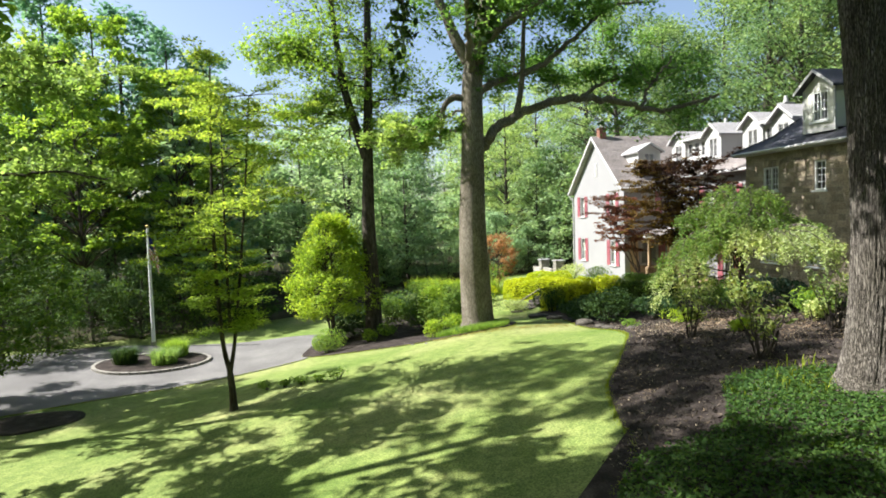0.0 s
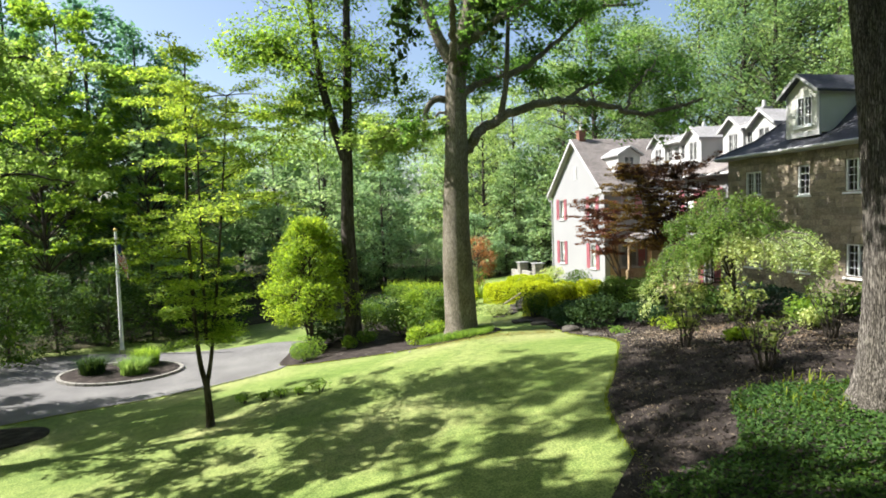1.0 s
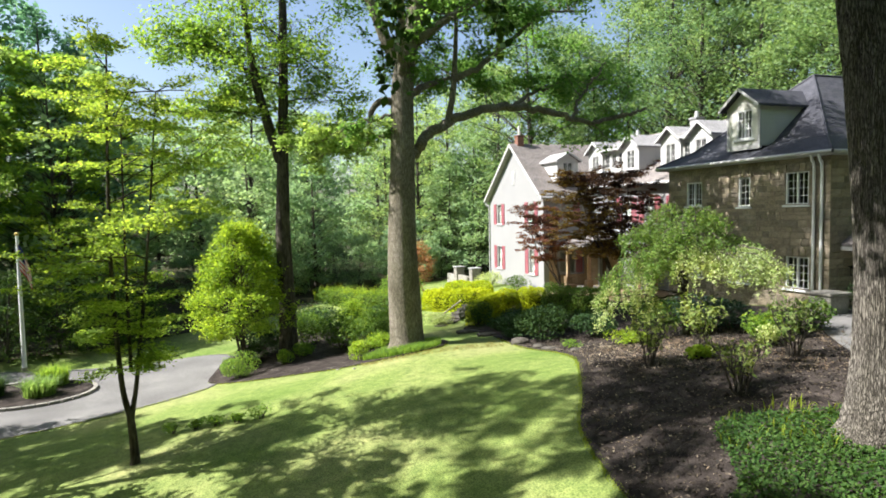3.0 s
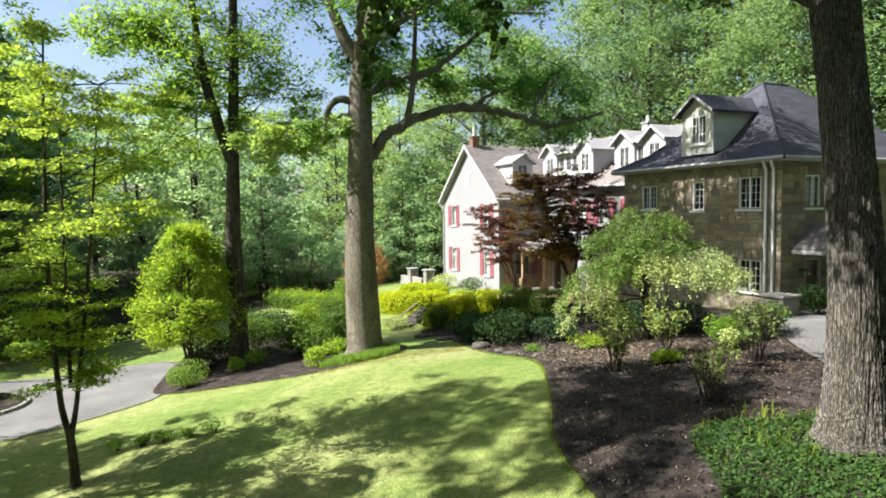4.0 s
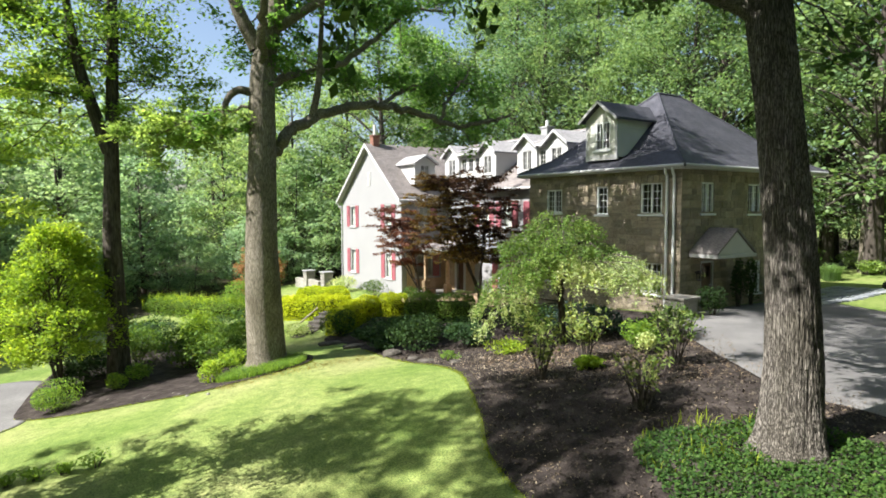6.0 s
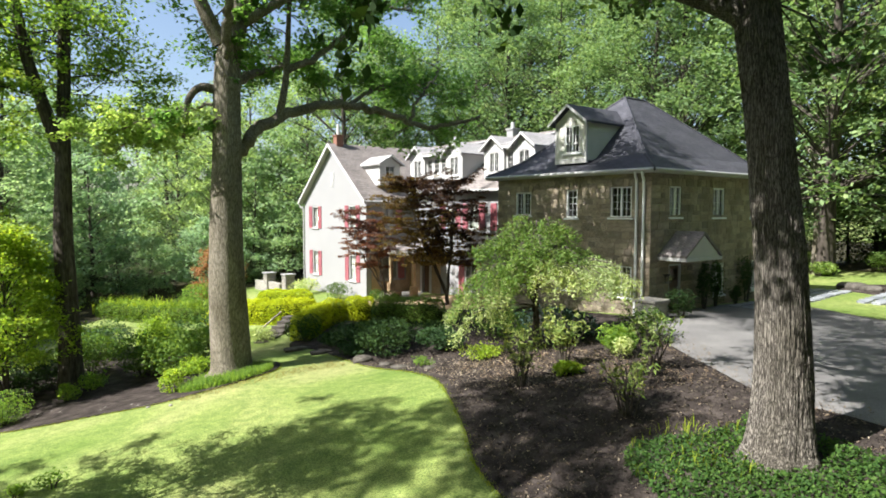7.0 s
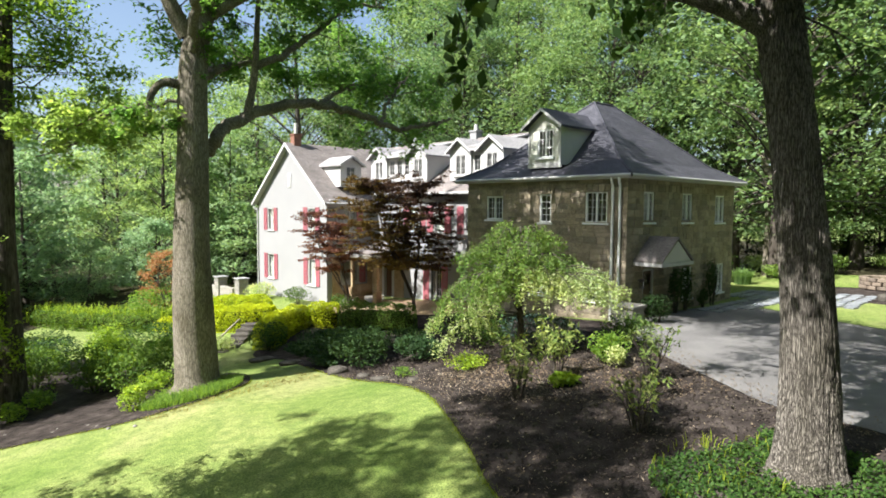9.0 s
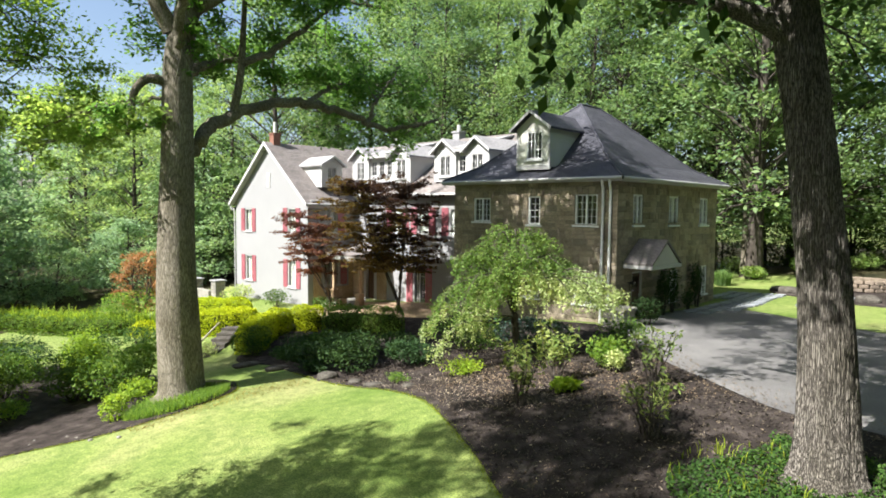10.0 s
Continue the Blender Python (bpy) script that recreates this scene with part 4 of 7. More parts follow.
    box(bm, (a + 0.22, 0.1, c + 0.2), (b - 0.22, 0.12, c + 1.0), 0.01, mm)
    part("door", bm, M_WOOD, house, "dark panelled front door")
    bm = bmesh.new()
    for lo, hi in (((a - 0.15, -0.08, c), (a + 0.1, 0.12, d)), ((b - 0.1, -0.08, c), (b + 0.15, 0.12, d)), ((a - 0.22, -0.1, d - 0.1), (b + 0.22, 0.12, d + 0.2))):
        box(bm, lo, hi, 0.012, mm)
    part("door_frame", bm, M_WHITE, house)
    # tan stone facing of the ground floor by the porch
    facing = bmesh.new()
    wall_mesh(facing, WX1 + 0.06, -16.9, -2.6, 1.35, [(a - 0.16, b + 0.16, FLOOR - 0.2, d + 0.21)], 0.05, frame_of(0, MY - 0.055, 0, 0))
    wall_mesh(facing, WY0 + 0.4, MY - 0.06, -2.6, 1.35, [(0.0, 2.2, -0.55, 1.2)], 0.05, frame_of(WX1 + 0.055, 0, 0, 90))
    part("stone_facing", facing, M_TANSTONE, house, "tan stone facing at the porch")
    # porch: posts, beam and lean-to roof
    bm = bmesh.new()
    vs = [(WX1 + 0.06, 0.2, 1.75), (-16.6, 0.2, 1.75), (-16.6, MY - 0.06, 2.35), (WX1 + 0.06, MY - 0.06, 2.35)]
    roof_shell(bm, vs, [[0, 1, 2, 3]], 0.1)
    porch = part("porch_roof", bm, M_ROOF2, house)
    bm = bmesh.new()
    box(bm, (WX1 + 0.06, 0.22, 1.38), (-16.62, 0.42, 1.64), 0.015)
    box(bm, (-16.82, 0.42, 1.38), (-16.62, MY - 0.06, 1.64), 0.015)
    part("porch_beam", bm, M_WHITE, porch)
    for x in (-19.4, -16.74):
        bm = bmesh.new()
        box(bm, (x - 0.09, 0.24, FLOOR), (x + 0.09, 0.42, 1.38), 0.012)
        box(bm, (x - 0.2, 0.12, FLOOR - 0.02), (x + 0.2, 0.54, FLOOR + 0.75), 0.02)
        part("porch_post", bm, M_TANSTONE, porch)
    # main roof
    tops = [(WX1 - 5.0, MY - 0.4, ME - 0.15), (MX1 - 0.05, MY - 0.4, ME - 0.15), (MX1 - 0.05, MYR, MP), (WX1 - 5.0, MYR, MP), (WX1 - 5.0, 12.6, ME - 0.15), (MX1 - 0.05, 12.6, ME - 0.15)]
    tops[0], tops[3], tops[4] = (WX1 + 0.43, MY - 0.4, ME - 0.15), (WX1 - 4.4, MYR, MP), (WX1 + 0.43, 12.6, ME - 0.15)
    roof = part("roof", roof_shell(bmesh.new(), tops, [[0, 1, 2, 3], [3, 2, 5, 4]], 0.14), M_ROOF2, house)
    shingle_rows([tops[0], tops[1], tops[2], (WX1 - 3.0, MYR, MP)], 0.22, "shingling", M_ROOF2, roof, rng)
    pipe("gutter", [(WX1 + 0.5, MY - 0.46, ME - 0.22), (MX1 - 0.06, MY - 0.46, ME - 0.22)], 0.08, M_WHITE, house)
    # two wide dormers, each with a gable at either end
    md = frame_of(0, MY + 0.35, 0, 0)
    for x0, x1 in ((-20.95, -15.1), (-13.0, -8.75)):
        g = 1.75
        for a in (x0, x1 - g):
            gable_dormer(house, md, a, a + g, 6.25, 7.95, 8.6, 4.6, (a + 0.45, a + g - 0.45, 6.55, 7.75))
        bm = bmesh.new()
        holes = []
        n = 3 if x1 - x0 > 5 else 1
        w = (x1 - x0 - 2 * g) / n
        for k in range(n):
            c = x0 + g + w * (k + 0.5)
            holes.append((c - 0.3, c + 0.3, 6.75, 7.75))
        mi = frame_of(0, MY + 0.5, 0, 0)
        wall_mesh(bm, x0 + g, x1 - g, 6.3, 8.05, holes, 0.1, mi)
        mid_ob = part("dormer", bm, M_WHITE, house, "white shed dormer with small windows")
        for h in holes:
            window(house, mi, *h, cols=2, rows=3, leaves=1, deep=0.09, glass_in=0.06, sill=False)
        bm = bmesh.new()
        roof_shell(bm, [(x0 + g - 0.1, MY + 0.1, 8.17), (x1 - g + 0.1, MY + 0.1, 8.17), (x1 - g + 0.1, MYR - 0.4, 9.2), (x0 + g - 0.1, MYR - 0.4, 9.2)], [[0, 1, 2, 3]], 0.1)
        part("dormer_roof", bm, M_PALEROOF, mid_ob)
        bm = bmesh.new()
        box(bm, (x0 + g - 0.05, MY + 0.12, 7.9), (x1 - g + 0.05, MY + 0.2, 8.06), 0.01)
        box(bm, (x0 + g - 0.05, MY + 0.2, 7.9), (x1 - g + 0.05, MY + 0.5, 7.94), 0.0)
        part("fascia", bm, M_WHITE, mid_ob)
    # pale chimneys behind the ridge
    for x, y, z in ((-21.8, 7.7, 9.55), (-15.5, 7.7, 9.95)):
        bm = bmesh.new()
        box(bm, (x - 0.3, y - 0.3, 8.6), (x + 0.3, y + 0.3, z - 0.2), 0.01)
        box(bm, (x - 0.36, y - 0.36, z - 0.2), (x + 0.36, y + 0.36, z - 0.08), 0.01)
        ch = part("chimney", bm, M_STUCCO, house, "white plastered chimney")
        pipe("chimney_pot", [(x, y, z - 0.1), (x, y, z + 0.12), (x, y, z + 0.35)], 0.15, M_WHITE, ch, 12, r1=0.11)
    # near-black slab that paints the wing's rooms as unlit
    bm = bmesh.new()
    box(bm, (WX0 + 1, 1.0, 2.1), (WX1 - 1, 10, 2.3))
    part("floor", bm, M_SHADE, house)
    # near-black sheet behind the main windows, room shade in its colour
    bm = bmesh.new()
    box(bm, (WX1 + 0.4, MY + 1.6, -2), (MX1 - 0.4, MY + 1.7, ME - 0.2))
    part("partition", bm, M_SHADE, house)


white_house()


# ---- trees ----
class Tree:
    """Limbs and leaf tufts of one tree, built into trunk, limbs, twigs and crown."""

    def __init__(self, seed):
        self.rng = np.random.default_rng(seed)
        self.limbs, self.twigs, self.tips = [], [], []

    def limb(self, pts, r0, r1, sides=10, n=8, wiggle=0.0, **kw):
        p = curve_points(pts, n)
        if wiggle:
            p[1:-1] += self.rng.normal(0, wiggle, (len(p) - 2, 3))
        self.limbs.append(tube_arrays(p, r0, r1, sides, rng=self.rng, **kw))
        return p

    def twig(self, start, way, length, r, bend=0.25, drop=0.0, n=5):
        rng = self.rng
        way = np.array(way, float)
        way /= np.linalg.norm(way) + 1e-9
        pts = [np.array(start, float)]
        for i in range(n):
            way = way + rng.normal(0, bend, 3) + np.array([0, 0, -drop])
            way /= np.linalg.norm(way)
            pts.append(pts[-1] + way * length / n)
        pts = np.array(pts)
        self.twigs.append(tube_arrays(pts, r, r * 0.3, 5))
        return pts

    def spray(self, pts, count, length, r, rise=0.35, tuft=0.8, t0=0.25, forks=3, flat=0.6, drop=0.0, shun=None):
        """Side branches along a limb, each forking and ending in tufts."""
        rng = self.rng
        for _ in range(count):
            k = rng.uniform(t0, 1.0)
            p = pts[min(int(k * (len(pts) - 1)), len(pts) - 1)]
            a = rng.uniform(0, 2 * np.pi)
            way = np.array([np.cos(a), np.sin(a), rng.uniform(-0.15, 1) * rise])
            if shun is not None and way[:2] @ shun > 0.1:
                way[:2] -= 2 * (way[:2] @ shun) * shun
            long = length * rng.uniform(0.55, 1.15) * (1.1 - 0.4 * k)
            b = self.twig(p, way, long, r, drop=drop)
            self.tips.append((b[-1], tuft))
            for _ in range(forks):
                q = b[rng.integers(2, len(b))]
                w2 = way + rng.normal(0, 0.7, 3)
                w2[2] *= flat
                c = self.twig(q, w2, long * 0.5, r * 0.5, drop=drop)
                self.tips.append((c[-1], tuft))
                self.tips.append((c[3], tuft * 0.7))

    def fill(self, trunk_top, centre, radii, count, tuft, r=0.05):
        """Branches from the upper trunk into a wide, uneven crown."""
        rng = self.rng
        for _ in range(count):
            v = in_ball(rng, 1, (1, 1, 1), 0.35)[0] * np.array(radii) * rng.uniform(0.75, 1.1)
            tip = np.array(centre) + v
            o = trunk_top[rng.integers(int(len(trunk_top) * 0.86), len(trunk_top))]
            mid = o * 0.35 + tip * 0.65 + rng.normal(0, 0.6, 3) + (0, 0, 0.8)
            self.twigs.append(tube_arrays(curve_points([o, mid, tip], 4), r, 0.012, 5))
            for _ in range(4):
                self.tips.append((tip + rng.normal(0, 0.8, 3) * (1, 1, 0.6), tuft))

    def build(self, name, label, bark, leaf, per_tip, size, squash=(1, 1, 0.6), group="", category="tree", base=None, up=0.6, wide=0.55, droop=0.0, hollow=0.2, jitter=0.45):
        rng = self.rng
        ob = thing(name, label, category, group, at=base)
        made = []
        for k, (v, f) in enumerate(self.limbs):
            made.append(link_mesh("trunk" if k == 0 else "limb", raw_mesh("trunk" if k == 0 else "limb", v, f, True), bark, ob))
        if self.twigs:
            v, f = join_arrays(self.twigs)
            made.append(tagged(link_mesh("branchwork", raw_mesh("branchwork", v, f, True), bark, ob), kind="stuff"))
        if self.tips:
            cs = np.concatenate([p + in_ball(rng, per_tip, squash, hollow) * r for p, r in self.tips])
            v, f = leaf_arrays(cs, size, rng, up, wide, droop, jitter)
            made.append(tagged(link_mesh("crown", raw_mesh("crown", v, f), leaf, ob), kind="stuff"))
        return ob


def near_trunk_mesh():
    """A stout trunk: long, braided bark plates between narrow fissures, and a flared foot."""
    axis = curve_points([(10.75, -11.03, -0.35), (10.71, -10.95, 0.3), (10.61, -10.78, 1.5), (10.48, -10.68, 3.1), (10.26, -10.6, 4.8), (10.03, -10.53, 6.4), (9.8, -10.44, 7.8), (9.6, -10.36, 9.5), (9.5, -10.25, 12)], 26)
    n, sides = len(axis), 230
    z = axis[:, 2]
    r = np.interp(z, [-0.35, 0.0, 0.3, 0.8, 1.6, 3.1, 5, 6.4, 7.8, 9.5, 12], [0.80, 0.66, 0.545, 0.495, 0.455, 0.415, 0.387, 0.38, 0.39, 0.33, 0.24])
    a = np.linspace(0, 2 * np.pi, sides, endpoint=False)
    rr = np.repeat(r[:, None], sides, 1)
    butt = np.exp(-np.clip(z + 0.2, 0, None) / 0.5)[:, None] * (0.10 * np.cos(5 * a + 0.6) + 0.06 * np.cos(3 * a + 2))
    rr = rr + butt
    for i in range(n):
        for j in range(sides):
            c, s = math.cos(a[j]), math.sin(a[j])
            w = noise.noise(Vector((c * 2, s * 2, z[i] * 1.6)))
            q = noise.noise(Vector((c * 12.0 + 0.7 * w, s * 12.0 + 0.7 * w, z[i] * 1.1)))
            q2 = noise.noise(Vector((c * 9 - w, s * 9 + w, z[i] * 4.5 + 7)))
            plate = min(abs(q) * 5.0, 1.0) * min(0.55 + abs(q2) * 3.5, 1.0)
            rr[i, j] += 0.03 * (plate - 0.7) + 0.012 * w
    v = np.stack([axis[:, 0, None] + rr * np.cos(a), axis[:, 1, None] + rr * np.sin(a), np.repeat(z[:, None], sides, 1)], -1).reshape(-1, 3)
    i, j = np.meshgrid(np.arange(n - 1), np.arange(sides), indexing="ij")
    f = np.stack([i * sides + j, i * sides + (j + 1) % sides, (i + 1) * sides + (j + 1) % sides, (i + 1) * sides + j], -1).reshape(-1, 4)
    return v, f


def near_tree():
    t = Tree(11)
    t.limbs.append(near_trunk_mesh())
    a = t.limb([(9.85, -10.46, 7.6), (9.4, -10.75, 8.0), (8.7, -11.2, 8.4), (7.3, -12.1, 9.1), (5.3, -13.0, 10.3)], 0.25, 0.07, 14, rough=0.05)
    b = t.limb([(9.65, -10.4, 9.0), (11.2, -10.3, 10.5), (13.5, -10.2, 12)], 0.2, 0.06)
    c = t.limb([(9.5, -10.25, 11.5), (9.0, -10.8, 13.5), (8.8, -11.0, 16)], 0.2, 0.05)
    d = t.limb([(9.5, -10.25, 11.5), (10.6, -11.8, 13.5), (11.5, -13.5, 15.5)], 0.18, 0.05)
    t.limb([(9.75, -10.45, 8.4), (10.1, -13.2, 9.3), (10.5, -16.5, 9.0), (10.7, -18.6, 8.4)], 0.15, 0.04)
    hung = []
    for x, y, low, long in ((10.72, -19.08, 5.5, 1.9), (11.32, -18.22, 5.85, 1.5)):
        q = t.twig((10.6, -17.6, 8.7), (x - 10.6, y + 17.6, -0.2), 1.4, 0.02, 0.05, 0.1)
        top = (x, y, low + long)
        t.twigs.append(tube_arrays(np.array([q[-1], ((q[-1][0] + x) / 2, (q[-1][1] + y) / 2, low + long + 0.3), top]), 0.012, 0.008, 4))
        for k in range(3):
            v = t.twig(top, (t.rng.normal(0, 0.12), t.rng.normal(0, 0.12), -1), long * (1.0, 0.75, 0.6)[k], 0.007, 0.06, 0.1, 10)
            hung += [c + t.rng.normal(0, 0.075, 3) for c in v[1:] for _ in range(11)]
    # bough above the view, added to shade the upper trunk
    g = t.limb([(9.65, -10.4, 9.2), (9.4, -12.8, 10.6), (8.9, -15.2, 11.6), (8.2, -17.0, 12.2)], 0.14, 0.04, 8)
    t.spray(g, 34, 1.9, 0.03, 0.5, 0.75, t0=0.3)
    t.fill(c, (10.5, -11.5, 16.5), (7.0, 7.0, 4.5), 90, 0.9)
    # two more clumps above the view, added to shade the court
    t.fill(c, (5.6, -14.6, 15.2), (3.6, 3.4, 2.4), 26, 0.8)
    t.fill(c, (2.6, -11.8, 18.3), (4.2, 3.6, 2.4), 46, 0.85)
    for p in (a, b, c, d):
        t.spray(p, 9, 2.6, 0.035, 0.5, 0.75, t0=0.35)
    ob = t.build("tree", "tall near tree with deeply furrowed grey-brown bark", M_BARK, L_NEAR, 36, 0.18, base=(10.71, -10.95, 0))
    # the darkest leaf colour paints these sprays as a backlit silhouette
    v, f = leaf_arrays(np.array(hung), 0.12, t.rng, 0.1, 0.6, 1.4)
    tagged(link_mesh("hanging_leaves", raw_mesh("hanging_leaves", v, f), L_FERN, ob), kind="stuff")
    return ob


near_tree()


def oak():
    t = Tree(21)
    trunk = t.limb([(-7.81, -14.22, -2.0), (-7.82, -14.25, -1.2), (-7.83, -14.33, 1.0), (-7.83, -14.35, 2.86), (-7.82, -14.3, 5.0), (-7.81, -14.25, 6.5), (-7.8, -14.19, 9.3), (-7.74, -13.95, 10.8), (-7.66, -13.6, 12.3), (-7.6, -13.2, 14), (-7.4, -12.6, 17)], 0.80, 0.27, 24, rough=0.03, flare=0.42, power=0.9)
    # the long, level limb towards the house
    long = t.limb([(-7.9, -14.0, 6.2), (-8.1, -13.1, 7.3), (-8.4, -11.7, 8.1), (-8.55, -10.0, 8.7), (-8.6, -8.1, 8.87), (-8.5, -6.2, 8.55), (-8.4, -4.6, 8.2), (-8.1, -3.0, 8.55), (-7.9, -1.8, 8.9)], 0.27, 0.06, 14, rough=0.05, wiggle=0.05)
    rise = t.limb([(-8.35, -12.0, 7.95), (-8.3, -11.7, 9.5), (-8.2, -11.6, 11.5), (-8.1, -11.5, 14)], 0.16, 0.07, 10)
    cross = t.limb([(-8.25, -11.6, 9.9), (-8.3, -10.2, 10.7), (-8.4, -8.6, 12.0), (-8.5, -7.2, 13.2), (-8.4, -5, 13.5)], 0.15, 0.05, 10, wiggle=0.04)
    left = t.limb([(-7.87, -14.35, 10.4), (-7.95, -14.9, 11.5), (-8.05, -15.4, 12.8), (-8.2, -16.2, 14.5), (-8.5, -17.0, 17)], 0.3, 0.1, 12)
    stub = t.limb([(-7.85, -14.5, 8.7), (-7.95, -15.1, 8.75), (-8.05, -15.5, 8.3), (-8.1, -15.6, 7.5), (-8.15, -15.7, 6.9)], 0.18, 0.06, 10)
    up1 = t.limb([(-8.6, -8.6, 8.85), (-8.9, -7.6, 9.6), (-9.2, -6.6, 9.9), (-9.3, -5.4, 10.6)], 0.11, 0.04, 8, wiggle=0.05)
    up2 = t.limb([(-8.45, -5.6, 8.4), (-8.5, -5.2, 9.4), (-8.6, -4.4, 10.2), (-8.7, -3.6, 11.2)], 0.09, 0.03, 8, wiggle=0.05)
    back = t.limb([(-7.8, -14.2, 8.6), (-9, -13, 9.6), (-10.5, -11.2, 10.4), (-12, -9, 11)], 0.22, 0.06, 10, wiggle=0.05)
    fwd = t.limb([(-7.75, -14.2, 9.6), (-6.4, -14.6, 11.2), (-4.6, -15.0, 12.6), (-2.4, -15.5, 13.6)], 0.2, 0.05, 10, wiggle=0.05)
    far = t.limb([(-7.7, -13.9, 11.0), (-7.0, -11.8, 12.5), (-6.6, -9.4, 13.6), (-6.2, -7, 14.2)], 0.2, 0.05, 10)
    open_side = np.array([0.94, -0.34])
    t.spray(long, 12, 3.0, 0.03, 1.9, 0.75, t0=0.3, forks=3, flat=1.0, shun=open_side)
    for p, n in ((cross, 14), (rise, 9), (back, 14), (fwd, 3), (far, 12), (up1, 9), (up2, 9), (left, 5)):
        t.spray(p, n, 2.6, 0.03, 0.6, 0.95, t0=0.6 if p is fwd else 0.35, shun=open_side)
    t.spray(trunk, 10, 3.4, 0.045, 0.6, 1.0, t0=0.8, shun=open_side)
    # unseen high clumps, placed to shade the stone house and the court
    t.fill(trunk, (-5.2, -12.6, 19.5), (5.4, 6.2, 4.4), 72, 1.0)
    t.fill(trunk, (-2.6, -11.5, 17.5), (5.0, 5.0, 4.0), 8, 0.85)
    t.fill(trunk, (-1.0, -11.4, 18.4), (2.8, 2.6, 2.0), 30, 0.85)
    crown = t.tips
    t.tips = []
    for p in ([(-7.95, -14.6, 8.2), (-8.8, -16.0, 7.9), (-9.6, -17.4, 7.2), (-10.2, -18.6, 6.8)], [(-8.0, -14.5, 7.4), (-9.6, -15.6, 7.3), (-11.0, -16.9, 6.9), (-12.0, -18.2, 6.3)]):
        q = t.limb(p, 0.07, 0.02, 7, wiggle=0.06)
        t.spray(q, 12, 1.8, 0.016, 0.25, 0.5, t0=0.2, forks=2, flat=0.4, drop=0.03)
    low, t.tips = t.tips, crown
    t.spray(stub, 3, 1.4, 0.02, 0.2, 0.5, t0=0.5, drop=0.1)
    for z in np.arange(9.2, 13.5, 0.16):
        k = trunk[np.argmin(abs(trunk[:, 2] - z))]
        t.tips.append((np.array([k[0], k[1], z]) + t.rng.normal(0, 0.22, 3) + (0.25, 0.15, 0), 0.3))
    ob = t.build("oak_tree", "large old oak with a long level limb and grey bark", M_OAKBARK, L_OAK, 54, 0.18, up=1.0, base=(-7.81, -14.22, -1.75))
    # the low boughs take a brighter leaf, so sunlight is in their colour
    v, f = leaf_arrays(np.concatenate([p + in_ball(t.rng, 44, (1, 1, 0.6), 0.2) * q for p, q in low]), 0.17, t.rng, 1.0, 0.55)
    tagged(link_mesh("low_leaves", raw_mesh("low_leaves", v, f), L_ROADSIDE, ob, "low leaves coloured yellow-green as if sunlit"), kind="stuff")
    return ob


oak()


def twin_tree():
    t = Tree(31)
    t_top = t.limb([(-14.1, -18.82, -3.6), (-14.1, -18.85, 0), (-14.1, -18.92, 3), (-14.1, -18.86, 5.5), (-14.1, -18.8, 7.2), (-14.1, -18.65, 11), (-14.1, -18.55, 15.2), (-14.1, -18.4, 20)], 0.46, 0.14, 16, rough=0.03, flare=0.16)
    a = t.limb([(-14.1, -18.9, 6.7), (-14.12, -19.3, 8.0), (-14.13, -19.9, 10.2), (-14.14, -20.2, 12.2), (-14.15, -20.5, 15.2), (-14.2, -20.8, 19)], 0.3, 0.09, 12, rough=0.03)
    b = t.limb([(-14.1, -18.7, 9), (-14.0, -18.6, 12), (-14.1, -18.5, 20)], 0.05, 0.05, 6)
    c = t.limb([(-14.13, -20.0, 10.8), (-14.3, -21.2, 11.8), (-14.5, -22.6, 12.3), (-14.6, -24, 12.2)], 0.1, 0.03, 8, wiggle=0.04)
    away = np.array([1.0, 0.0])
    t.spray(a, 20, 4.0, 0.03, 0.35, 1.15, t0=0.05, forks=3, shun=away)
    t.spray(a, 20, 4.0, 0.03, 0.35, 1.15, t0=0.5, forks=3)
    t.spray(b, 20, 4.0, 0.03, 0.35, 1.15, t0=0.0, forks=3, shun=away)
    t.spray(b, 20, 4.0, 0.03, 0.35, 1.15, t0=0.4, forks=3)
    t.spray(c, 14, 2.6, 0.02, 0.2, 0.9)
    for y, z in ((-21.6, 9.6), (-22.8, 10.6), (-17.0, 9.4), (-16.4, 11.0), (-23.6, 12.6), (-17.6, 8.2)):
        q = t.twig((-14.1, -18.8 if y > -19 else -19.9, z - 0.8), (t.rng.normal(0, 0.4), y + 18.9, 0.25), 3.4, 0.035, 0.1, 0.02, 8)
        t.spray(q, 8, 1.7, 0.015, 0.3, 0.75, t0=0.3, forks=2)
    # unseen clump off to one side, added to shade the oak's upper trunk
    t.fill(t_top, (-10.6, -22.3, 17.8), (3.4, 3.0, 2.6), 22, 0.95)
    return t.build("twin_stemmed_tree", "tall slender tree forking into two dark stems", M_DARKBARK, L_MAPLE, 42, 0.17, base=(-14.1, -18.82, -3.3))


twin_tree()


